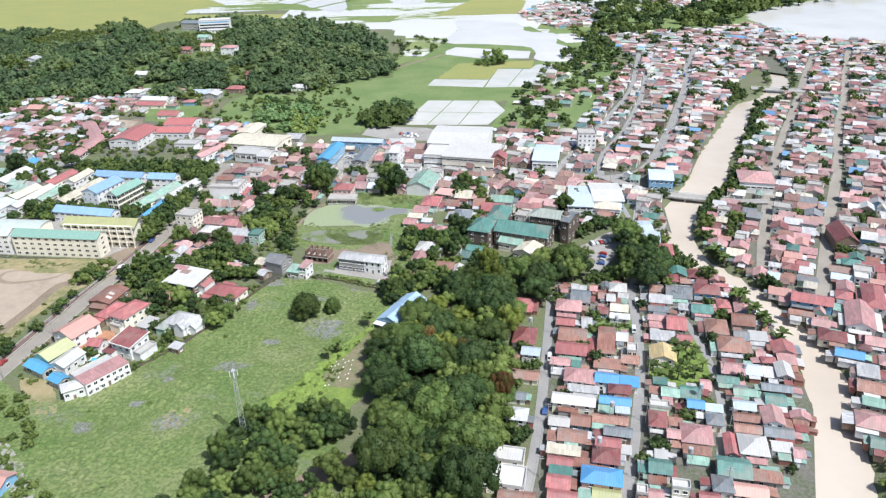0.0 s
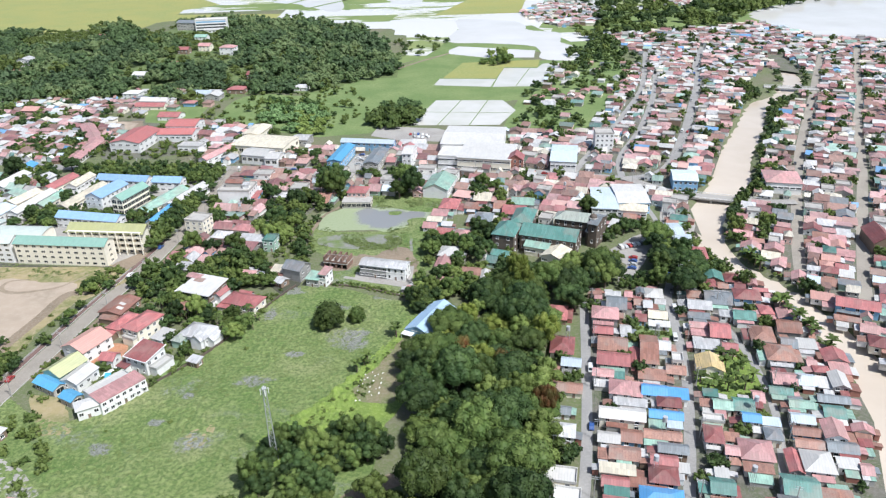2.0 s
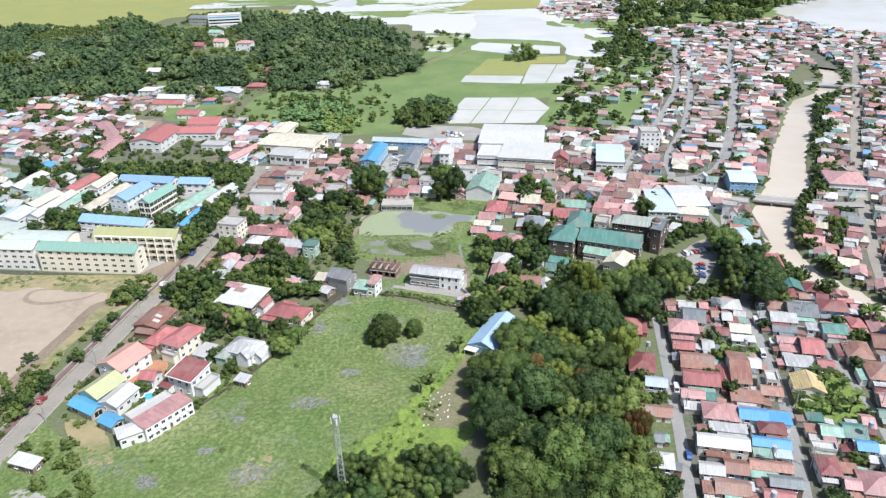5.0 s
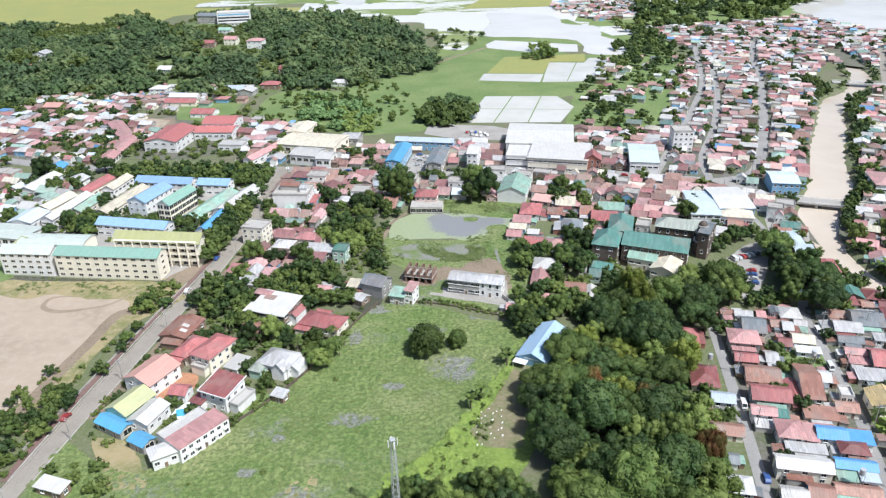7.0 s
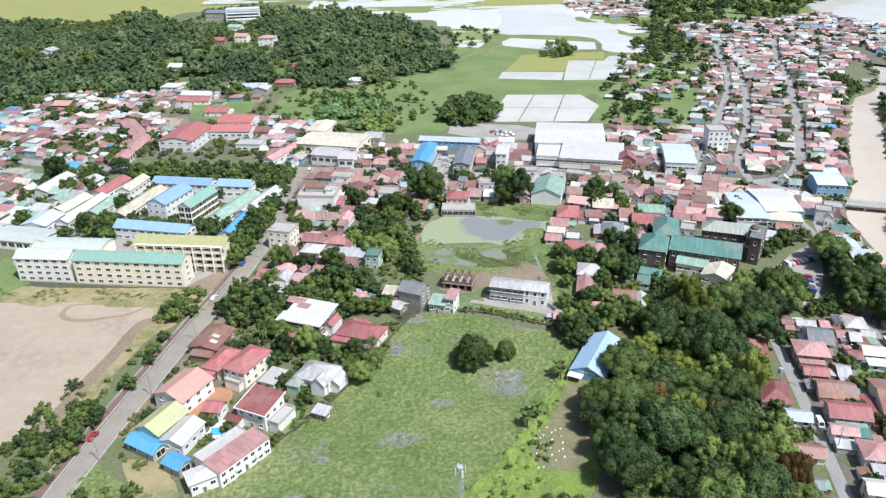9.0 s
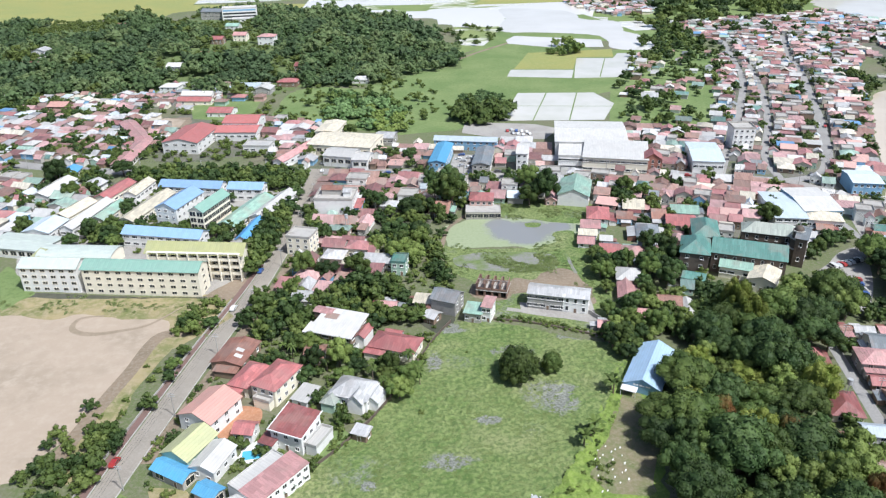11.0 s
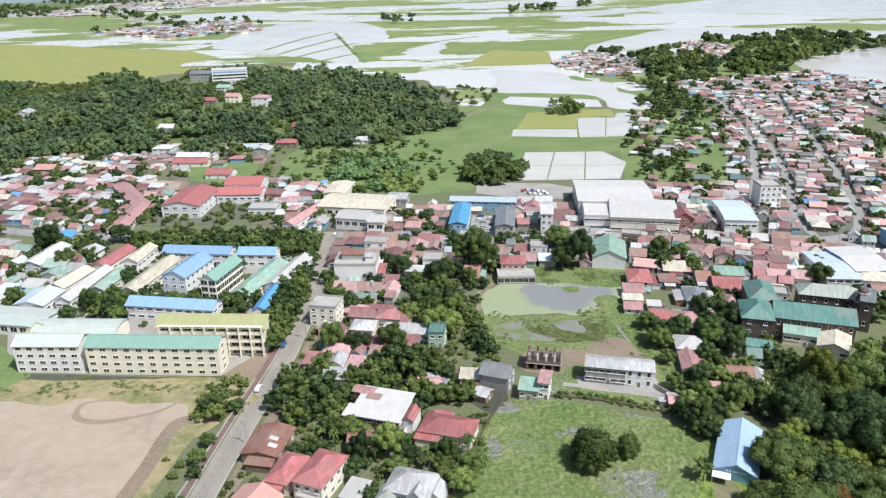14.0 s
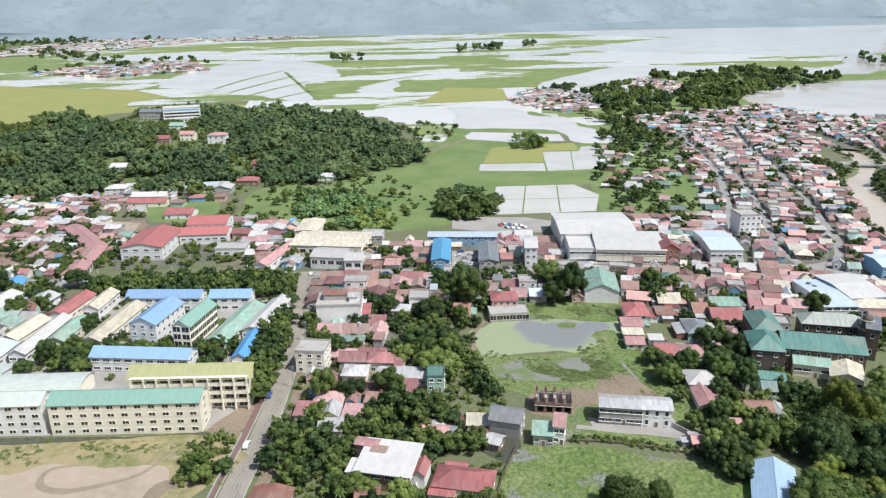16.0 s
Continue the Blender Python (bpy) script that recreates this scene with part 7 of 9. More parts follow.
# ---- trees and plants ----
def leaf_cloud(rng, lobes, per, leaf, core=True, spread=0.4, up=0.12, coarse=False):
    """Many small leaf clumps on the skins of a few lobes. Returns corners, faces and material numbers."""
    V, F, MI = [], [], []
    for cx, cy, cz, r in lobes:
        n = max(8, int(2.2 * per * r * r))
        u = rng.normal(size=(n, 3))
        u[:, 2] = np.abs(u[:, 2]) * 1.0 - 0.35
        u /= np.linalg.norm(u, axis=1)[:, None]
        c = np.array((cx, cy, cz)) + u * (r * rng.uniform(0.82, 1.12, (n, 1))) * (1, 1, 0.82)
        nrm = u + rng.normal(size=(n, 3)) * spread + (0, 0, up)
        nrm /= np.linalg.norm(nrm, axis=1)[:, None]
        a = np.cross(nrm, rng.normal(size=(n, 3)))
        a /= np.linalg.norm(a, axis=1)[:, None]
        b = np.cross(nrm, a)
        s = leaf * rng.uniform(0.6, 1.35, (n, 1))
        for k in range(n):
            i = len(V)
            p, da, db = c[k], a[k] * s[k], b[k] * s[k]
            V += [p - da * 0.8 - db * 0.5, p + da * 0.9 - db * 0.4, p + db * 0.95]
            F.append((i, i + 1, i + 2))
            MI.append(0)
        if core:
            i, k = len(V), 5 if coarse else 7
            levels = ((-0.3, 0.88), (0.35, 0.86)) if coarse else ((-0.4, 0.78), (0.1, 0.95), (0.52, 0.72))
            top = len(levels) - 1
            for z, w in levels:
                for q in range(k):
                    a_, r2 = 2 * math.pi * (q + 0.5 * z) / k, r * rng.uniform(0.84, 0.98)
                    V.append(np.array((cx + r2 * w * math.cos(a_), cy + r2 * w * math.sin(a_), cz + z * r2)))
            V += [np.array((cx, cy, cz + 0.8 * r)), np.array((cx, cy, cz - 0.6 * r))]
            for q in range(k):
                q2 = (q + 1) % k
                for b_ in range(0, top * k, k):
                    F.append((i + b_ + q, i + b_ + q2, i + b_ + k + q2, i + b_ + k + q))
                F += [(i + top * k + q, i + top * k + q2, i + (top + 1) * k), (i + q2, i + q, i + (top + 1) * k + 1)]
                MI += [1] * (top + 2)
    return V, F, MI


def mesh_of(name, V, F, MI, mats):
    me = bpy.data.meshes.new(name)
    me.from_pydata([tuple(v) for v in V], [], F)
    for m in mats:
        me.materials.append(m)
    me.polygons.foreach_set("material_index", MI)
    return me


def crown_lobes(rng, R, H, base, n, flat=1.0, full=False):
    """A domed crown: one broad lobe and many smaller ones spread over it, with a few breaks in the outline."""
    out = [(0, 0, base + H * 0.42, R * 0.84)] if full else [(0, 0, base + H * 0.32, R * 0.6)]
    for k in range(n):
        e = ((k + 0.5) / n) ** 0.8
        q = k * 2.39996 + rng.uniform(-0.45, 0.45)
        rr = R * 0.79 * math.sqrt(max(0.03, 1 - (1 - e) ** 2)) * rng.uniform(0.82, 1.12)
        z = base + H * (0.16 + 0.60 * flat * (1 - e)) + rng.uniform(-0.06, 0.08) * H
        out.append((rr * math.cos(q), rr * math.sin(q), z, R * (rng.uniform(0.16, 0.25) if full else rng.uniform(0.21, 0.36))))
    return out


def trunk_mesh(rng, h, r, spread):
    bm = bmesh.new()
    k = 7
    rings = []
    for t in (0, 0.06, 0.4, 0.8, 1.0):
        rr = r * (1.5 if t == 0 else 1.1 - 0.55 * t)
        rings.append([bm.verts.new((rr * math.cos(q) + 0.1 * t * h * 0.3, rr * math.sin(q), t * h)) for q in [2 * math.pi * i / k for i in range(k)]])
    for a, b in zip(rings, rings[1:]):
        for i in range(k):
            bm.faces.new((a[i], a[(i + 1) % k], b[(i + 1) % k], b[i]))
    for j in range(5):
        q = j * 1.256 + rng.uniform(-0.3, 0.3)
        z0 = h * rng.uniform(0.55, 0.85)
        e = Vector((math.cos(q) * spread, math.sin(q) * spread, z0 + spread * 0.8))
        s = Vector((0.02 * h, 0, z0))
        d = (e - s).normalized()
        u = d.cross(Vector((0, 0, 1))).normalized()
        v = d.cross(u)
        ra, rb = r * 0.45, r * 0.12
        A = [bm.verts.new(s + (u * math.cos(w) + v * math.sin(w)) * ra) for w in (0, 1.57, 3.14, 4.71)]
        B = [bm.verts.new(e + (u * math.cos(w) + v * math.sin(w)) * rb) for w in (0, 1.57, 3.14, 4.71)]
        for i in range(4):
            bm.faces.new((A[i], A[(i + 1) % 4], B[(i + 1) % 4], B[i]))
    return bm


def tree_kind(seed, R, H, base, n, leafmat, per=12.0, leaf=0.44, name="tree", flat=1.0, full=False):
    """A tree standing at the origin: trunk with limbs, and a crown of leaf clumps."""
    rng = np.random.default_rng(seed)
    root = new(name)
    part("trunk", trunk_mesh(rng, base + H * 0.3, 0.05 * R + 0.08, R * 0.45), M["bark"], root)
    V, F, MI = leaf_cloud(rng, crown_lobes(rng, R, H, base, n, flat, full), per, leaf, True, 0.35, 0.2)
    put("crown", mesh_of("crown", V, F, MI, [M[leafmat], M[leafmat]]), root, 0, 0, 0)
    root.matrix_world = pose(0, -720, -50)
    return root


def fronds(seed, count, length, height, droop, width, leafmat, name):
    """Palm or banana: arching fronds from one or several stems."""
    rng = np.random.default_rng(seed)
    root = new(name)
    bm = bmesh.new()
    bmesh.ops.create_cone(bm, segments=7, radius1=0.2, radius2=0.13, depth=height, matrix=Matrix.Translation((0, 0, height / 2)))
    part("stem", bm, M["bark"], root)
    V, F, MI = [], [], []
    for k in range(count):
        q, el = k * 2.4 + rng.uniform(-0.2, 0.2), rng.uniform(0.3, 1.1)
        d, side = np.array((math.cos(q), math.sin(q))), np.array((-math.sin(q), math.cos(q)))
        last = None
        for s in range(7):
            t = s / 6
            out, up = length * t * math.cos(el) * (1 - 0.15 * t), length * (t * math.sin(el) - droop * t * t)
            w = width * math.sin(math.pi * min(1, 0.12 + 0.88 * t)) + 0.03
            p = np.array((d[0] * out, d[1] * out, height + up))
            a = len(V)
            V += [p + np.array((*(side * w), -0.25 * w)), p, p - np.array((*(side * w), 0.25 * w))]
            if last is not None:
                F += [(last, last + 1, a + 1, a), (last + 1, last + 2, a + 2, a + 1)]
                MI += [0, 0]
            last = a
    put("fronds", mesh_of("fronds", V, F, MI, [M[leafmat]]), root, 0, 0, 0)
    root.matrix_world = pose(0, -740, -50)
    return root


BROAD = [tree_kind(s, 6.0, 8.0, 3.0, 13, m, 15, 0.31) for s, m in ((1, "leaf"), (2, "leaf"), (3, "leafmid"), (4, "leafmid"), (5, "leaf"), (6, "leaflight"))]
RAIN = [tree_kind(s, 9.0, 7.5, 5.5, 24, m, 11, 0.36, flat=0.8) for s, m in ((11, "leaf"), (12, "leaf"), (13, "leafmid"), (14, "leafrust"), (15, "leafmid"))]
BUSH = [tree_kind(s, 2.6, 3.2, 0.2, 7, m, 20, 0.34, "shrub") for s, m in ((21, "leafmid"), (22, "leaflight"), (23, "leaf"))]
LIME = tree_kind(16, 5.8, 6.8, 3.0, 14, "leaflime", 22, 0.30)
ROUND = tree_kind(24, 5.6, 8.0, 0.2, 44, "leafmid", 24, 0.26, full=True)
PALM = [fronds(31, 18, 3.6, 6.5, 0.75, 0.35, "leafmid", "palm_tree"), fronds(32, 11, 3.0, 2.2, 0.5, 0.42, "leafmid", "banana_plant")]
seat = random.Random(5)
TREES = {}
LEAVES = ["leaf", "leafmid", "leaflight", "leafrust"]
green = Heap([M[k] for k in LEAVES])
FAR_KINDS = [(np.array(V), F, MI) for V, F, MI in (leaf_cloud(np.random.default_rng(50 + k), crown_lobes(np.random.default_rng(60 + k), 6.0, 7.8, 1.2, 9), 2.0, 0.75, True, 0.4, 0.2, True) for k in range(6))]
FAR_LIGHT = [(np.array(V), F, MI) for V, F, MI in (leaf_cloud(np.random.default_rng(150 + k), crown_lobes(np.random.default_rng(160 + k), 6.0, 7.8, 1.2, 6), 1.0, 1.05, True, 0.35, 0.3, True) for k in range(6))]
BUSH_KINDS = [(np.array(V), F, MI) for V, F, MI in (leaf_cloud(np.random.default_rng(70 + k), crown_lobes(np.random.default_rng(80 + k), 2.6, 3.0, 0.1, 5), 5, 0.5, True, 0.4, 0.2, True) for k in range(4))]


def in_river(x, y, margin):
    return x > 85 and y < 800 and any(math.hypot(x - a, y - b) < hw + margin for (a, b), hw in zip(river_line, river_half))


def near_tree(x, y, r):
    cx, cy = int(x // 20), int(y // 20)
    return any(math.hypot(x - a, y - b) < (r + q) for i in (-1, 0, 1) for j in (-1, 0, 1) for a, b, q in TREES.get((cx + i, cy + j), ()))


def plant(kind, x, y, size, label, category="tree", group="", tall=1.0):
    ob = copy_thing(kind, pose(x, y, ground_z(x, y) - 0.05, 0, 0, seat.uniform(0, 360)))
    ob.scale = (size, size * seat.uniform(0.9, 1.1), size * tall * seat.uniform(0.8, 1.45))
    TREES.setdefault((int(x // 20), int(y // 20)), []).append((x, y, 2.5 * size))
    return tagged(ob, label, category, group)


def crowd(x, y, size, shrub=False):
    """A tree among many."""
    V, F, MI = seat.choice(BUSH_KINDS if shrub else FAR_KINDS if y < 430 else FAR_LIGHT)
    tone = seat.choice((1, 2, 2, 2) if shrub else (0, 0, 1, 1, 1, 2))
    green.add(V, F, MI, x, y, ground_z(x, y), seat.uniform(0, 6.28), size, size, size * seat.uniform(0.85, 1.3), (tone, tone))
    TREES.setdefault((int(x // 20), int(y // 20)), []).append((x, y, 2.5 * size))


def grove(ring, kinds, count, lo, hi, gap, label="", group="", category="tree", lanes=True, many=False):
    """Trees scattered in a ring, clear of houses and roads."""
    ring = spline(ring) if len(ring) > 3 else ring
    x0, x1, y0, y1 = min(p[0] for p in ring), max(p[0] for p in ring), min(p[1] for p in ring), max(p[1] for p in ring)
    n = 0
    for _ in range(count * 12):
        if n >= count:
            break
        x, y, s = seat.uniform(x0, x1), seat.uniform(y0, y1), seat.uniform(lo, hi)
        if not inside(x, y, ring) or any(inside(x, y, r) for r in CLEAR) or near_tree(x, y, gap * s) or not is_free(x, y, 1.6, 1.6, 0) or in_river(x, y, 1.5 + 3 * s):
            continue
        if lanes and any(off_line(x, y, l) < hw + 1.5 for l, hw in LANES):
            continue
        if many:
            crowd(x, y, s, category == "shrub")
        else:
            plant(seat.choice(kinds), x, y, s, label, category, group)
        n += 1


# the wood between the marsh field and the lanes
CLEAR = [spline(r) for r in ([(-146.2, 267.7), (-144.0, 274.0), (-136.1, 272.0), (-135.1, 263.2), (-137.5, 259.8), (-147.1, 259.8)], [(75.8, 341.5), (87.6, 353.4), (97.6, 362.8), (107.7, 364.7), (98.7, 340.9), (86.4, 320.3), (77.8, 313.8), (79.1, 320.8), (84.8, 330.8)], [(-73.5, 397), (-68.5, 407.8), (-61.7, 415), (-45.3, 425.9), (-39.6, 434.1), (1.2, 430.2), (-11.5, 384.2), (-11.2, 362.4), (-11.7, 343.1), (-15.3, 326.1), (-45.7, 328.6), (-61, 342.8), (-70.8, 357.6), (-75.2, 373.3)],
                            [(-28.5, 263.8), (-12, 260), (6, 291.5), (5.7, 299.9), (-5.7, 300.9)], [(-42.9, 179.3), (-41.9, 192.7), (-30.4, 197.4), (-8.1, 197.2), (-10, 190), (-25.8, 183.8), (-35.9, 179)], [(-270.1, 578.6), (-272.2, 617.1), (-244.7, 618.8), (-251.7, 639.2), (-232.2, 667.2), (-200.5, 657.3), (-199.6, 606.6), (-236.3, 586.4), (-247.5, 562.4)])]
WOOD = [(-17.1, 230), (-16.9, 253.5), (-1.1, 277.6), (11.6, 294.8), (25.5, 310.7), (39.3, 298.8), (36.6, 268.8), (30.9, 243.4), (30.9, 217.7), (23.3, 196.1), (18.2, 172.3), (5.8, 165.1), (-14.7, 165.7), (-19.1, 186.3), (-18.6, 203.4)]
grove(WOOD, RAIN[:3] + RAIN[4:] * 2 + BROAD + BROAD[5:] * 2 + [LIME], 105, 0.55, 1.25, 4.4, "large spreading tree in a dense wood", "trees of the wood")
grove(WOOD, BROAD + BUSH, 60, 0.6, 0.9, 1.2, "green tree in a dense wood", "trees of the wood", many=True)
grove([(-58.2, 189.8), (-45.5, 203.8), (-28.6, 194.4), (-19.9, 183.2), (-17.9, 161.5), (-55.3, 162.5), (-84.5, 163.4), (-72.2, 179.7)], BROAD[1:], 26, 0.5, 0.85, 1.4, "green tree at the edge of the marsh", "trees by the marsh")
grove([(-56.8, 188), (-48.4, 203.8), (-37.8, 212.3), (-27.2, 202.9), (-28.3, 183), (-42.6, 177.5), (-53.9, 173.4)], BROAD[1:], 24, 0.6, 0.9, 1.1, "green tree at the edge of the marsh", "trees by the marsh")
grove([(-33.2, 173.5), (-20.4, 188.6), (17.1, 187.3), (17.3, 156.1), (-30.8, 157.5)], BROAD[3:], 16, 0.5, 0.8, 1.6, "light green tree in scrub", "trees by the marsh")
grove([(-27, 268.7), (-36.4, 249.9), (-46.4, 233.6), (-63.4, 212.7), (-69.6, 208.2), (-53.7, 205.8), (-41.8, 220.8), (-31.3, 243.8)], BUSH[:2], 60, 0.2, 0.5, 0.7, "bright green shrub on the bank", "shrubs on the bank", "shrub", many=True)
for px, py in [(29.2, 310.2), (30.4, 303), (7.5, 243.4), (35.4, 261.8)]:
    plant(LIME, px, py, 1.0, "lime green tree in a dense wood", "tree", "trees of the wood", 1.5)
for px, py in [(0.4, 252.8), (16.3, 242.2), (27.8, 302.1), (28.3, 217.8)]:
    plant(RAIN[3], px, py, 0.5, "rust-tinged tree in a dense wood", "tree", "trees of the wood", 1.6)
# plaza and convent
grove([(41, 294.1), (49.2, 320.7), (69, 329.5), (75.2, 314.2), (54.6, 289.2), (64.6, 292.7), (49, 285.5)], RAIN[:3] + BROAD, 16, 0.75, 1.0, 2.6, "large dark tree beside the plaza", "plaza trees")
grove([(107, 361.4), (115.5, 354.3), (116, 326.5), (106, 298), (92, 301), (97, 320)], RAIN[:3] + BROAD, 18, 0.7, 1.0, 2.6, "large dark tree beside the plaza", "plaza trees")
grove([(5.1, 325.4), (20.1, 339.9), (37.1, 328.3), (44.7, 313.2), (34, 292), (1, 290)], BROAD, 26, 0.6, 0.95, 2.0, "green tree below the convent", "convent trees", many=True)
grove([(-14, 359.2), (1.2, 364.2), (5.1, 325.4), (-3, 298.4), (-17.8, 295.2), (-18.7, 326.9)], BROAD, 24, 0.5, 0.8, 1.8, "green tree beside the pond houses", "pond trees")
grove([(11.3, 376.2), (23.6, 362.7), (19, 334.7), (5.9, 330.3)], BROAD[:3], 9, 0.7, 1.0, 2.4, "dark green tree beside the convent", "convent trees")
grove([(-19.7, 308.3), (-9.9, 307.5), (-6.3, 294.9), (-13.7, 284.2), (-19.8, 301.2)], BROAD + BUSH, 14, 0.5, 0.7, 1.6, "green tree behind the blue shed", "pond trees")
grove([(-100, 425), (-78.3, 430), (-71.7, 418), (-83.5, 388.6), (-78, 357.6), (-88.5, 351.8), (-103.1, 373.7), (-109.6, 402.1)], BROAD[2:5] + BROAD[5:] * 4, 18, 0.55, 0.95, 1.9, "light green tree and bamboo beside the pond", "pond trees")
for px, py in [(-28.3, 426.3), (-20.2, 426.5), (-72.2, 431.3), (-67.2, 425.1), (-66.9, 446.3)]:
    plant(BROAD[int(px) % 5], px, py, 1.15, "tall dark green tree behind the pond", "tree", "pond trees", 1.2)
# west road
grove([(-148.8, 315.3), (-146.9, 334.6), (-131.5, 348.5), (-114.2, 356.4), (-87.4, 342.4), (-86.2, 321.4), (-102.4, 313.3), (-127.8, 311.8), (-139.4, 310.9)], BROAD[:5], 46, 0.6, 1.0, 2.0, "dark green tree between the houses", "garden trees", many=True)
grove([(-136.1, 300.4), (-127.3, 306.4), (-104, 293), (-89.7, 284.2), (-93.5, 273.1), (-110.9, 281.4), (-119.8, 283.6), (-132.6, 287.6)], BROAD[2:] + PALM, 24, 0.55, 0.85, 1.8, "green tree in a garden", "garden trees")
grove([(-102.3, 292.7), (-87.6, 291.5), (-84.4, 282.2), (-100.3, 270.8), (-103.9, 280.8)], PALM, 14, 0.8, 1.2, 1.2, "banana and palm plants beside the field", "garden palms", "palm")
grove([(-124.5, 410.6), (-100.8, 425.3), (-74.9, 399.6), (-66.6, 364.7), (-78.4, 346.2), (-100.6, 375.7), (-120.1, 380.2)], BROAD + BUSH, 18, 0.5, 0.85, 2.2, "green tree beside the pond", "pond trees", many=True)
grove([(-177.8, 333.1), (-163, 331.8), (-159.8, 316.2), (-170.9, 313.5)], BROAD[3:], 4, 0.4, 0.6, 2.0, "light green roadside tree", "roadside trees")
grove([(-175.5, 305), (-165.9, 304.3), (-163, 288.3), (-170.2, 288.9)], BROAD[:3], 2, 0.4, 0.55, 2.0, "green roadside tree with a round crown", "roadside trees")
grove([(-184.9, 265.8), (-170.6, 277.6), (-170.2, 288.9), (-164.1, 285.5), (-172.3, 246.9), (-179.8, 239.4), (-193, 240.4)], BROAD[2:] + BUSH, 12, 0.42, 0.68, 1.4, "green roadside tree beside the mud flat", "roadside trees", many=True)
grove([(-190.4, 242.5), (-178.8, 265.7), (-174.3, 279), (-171.5, 262.1), (-177.7, 224.1), (-187.5, 217.6)], BROAD[1:] + BUSH, 8, 0.42, 0.68, 1.6, "green roadside tree beside the mud flat", "roadside trees", many=True)
grove([(-174.9, 319.1), (-175.8, 336.2), (-165.5, 342.5), (-161.5, 337.1), (-165.1, 317.5)], BUSH, 22, 0.6, 1.1, 0.6, category="shrub", many=True)
grove([(-198, 247.1), (-190.6, 274.1), (-183.1, 287), (-178.3, 306.1), (-173.7, 301.1), (-177.5, 260.6), (-178.8, 228.1), (-183.6, 218.7)], BUSH, 44, 0.3, 0.8, 0.8, category="shrub", many=True)
grove([(-198, 247.1), (-190.6, 274.1), (-183.1, 287), (-179.3, 301.4), (-178.3, 262.7), (-179.8, 230.4), (-184.1, 219.8)], BROAD, 8, 0.4, 0.6, 1.6, many=True)
grove([(-345, 400), (-262, 405), (-255, 470), (-300, 490), (-345, 495)], BROAD, 36, 0.5, 0.9, 1.2, many=True)
grove([(-283.8, 605.5), (-232.2, 623.9), (-187, 611.6), (-171.2, 526.7), (-212.2, 511.7), (-241.3, 514.9)], BUSH, 80, 0.6, 1.4, 0.8, category="shrub", many=True)
# school grounds
grove([(-268.5, 408.5), (-253.7, 437.2), (-239.5, 459.4), (-205.8, 477.7), (-156.9, 468), (-155.8, 407.2), (-163.1, 388.5), (-190.8, 393.8), (-232.3, 397)], BROAD, 55, 0.45, 0.75, 1.2, many=True)
grove([(-244, 490.5), (-200.6, 495.7), (-143.5, 472.8), (-140.5, 451.2), (-167, 462.2), (-204.7, 472.7), (-236.3, 476)], BROAD[:4], 60, 0.75, 1.0, 1.3, "dark green tree behind the school", "school trees", many=True)
grove([(-158.8, 364.1), (-155.6, 405.1), (-145.9, 459.5), (-139.1, 437.3), (-148.9, 379.2), (-154.9, 363.3)], BROAD[:4], 58, 0.8, 1.1, 0.85, "dark green roadside tree of the school", "school trees", many=True)
grove([(-248.9, 404.8), (-234.2, 417), (-215.1, 418.6), (-210.1, 397.4), (-239.2, 393.8)], BROAD[:4], 16, 0.55, 0.75, 1.6, "green tree in the school yard", "school trees")
grove([(-303.5, 535.3), (-282.4, 540.5), (-261.2, 517.6), (-256.3, 459.4), (-278.1, 467)], BROAD, 20, 0.6, 0.8, 1.8, "dull green tree beside the school", "school trees", many=True)
grove([(-500.9, 651.7), (-363.7, 606), (-332.1, 558.9), (-330.2, 531.8), (-324.1, 498), (-396.3, 488.9)], BROAD, 60, 0.5, 0.9, 1.2, many=True)
grove([(-190.4, 592.3), (-149.6, 583.8), (-147.4, 503.1), (-170.8, 503.4), (-179.4, 548.9)], BROAD, 24, 0.4, 0.7, 1.2, many=True)
grove([(-233.1, 436.2), (-187.7, 413.3), (-167.2, 409.4), (-163.7, 395.9), (-221.4, 409.4)], BROAD[:3], 9, 0.5, 0.7, 2.0, "green tree in the school yard", "school trees")
# town, river banks, far groves
for px, py, s in ((-202.9, 407.5, 0.8), (-180.6, 405.0, 0.62), (-174.0, 404.8, 0.6), (-223.1, 414.8, 0.6), (-233.2, 411.0, 0.7), (-284.0, 480.0, 1.2), (-252.0, 492.0, 1.1), (-266.0, 455.0, 0.9),
                  (-133.3, 358.9, 0.85), (-123.3, 358.2, 0.9), (-110.8, 357.4, 0.9), (-128.0, 392.4, 0.75), (-104.4, 427.5, 0.85), (-95.2, 390.1, 1.0), (-84.3, 389.4, 0.95), (-88.0, 414.7, 1.1), (-126.5, 556.0, 0.8),
                  (92.1, 365.7, 0.7), (97.7, 369.5, 0.75), (86.4, 361.6, 0.55), (78.7, 392.3, 0.9), (75.8, 397.9, 0.8), (-76, 452, 1.0), (-68, 444, 0.9), (-26, 446, 1.2), (-20, 440, 1.0), (22, 436, 0.9), (30, 430, 0.8), (-98, 505, 0.9), (-88, 500, 0.8)):
    plant(BROAD[int(px) % 4], px, py, s, "single dark green broadleaf tree", "tree", "single trees")
for px, py in [(-64.1, 203.8), (-61.1, 208.0), (-57.1, 209.8), (-58.1, 200.7), (-52.8, 207.6), (-64.7, 197.7), (-50.1, 200.3)]:
    plant(BROAD[2 + int(py) % 3], px, py, seat.uniform(0.5, 0.75), "green tree at the foot of the mast", "tree", "trees by the marsh")
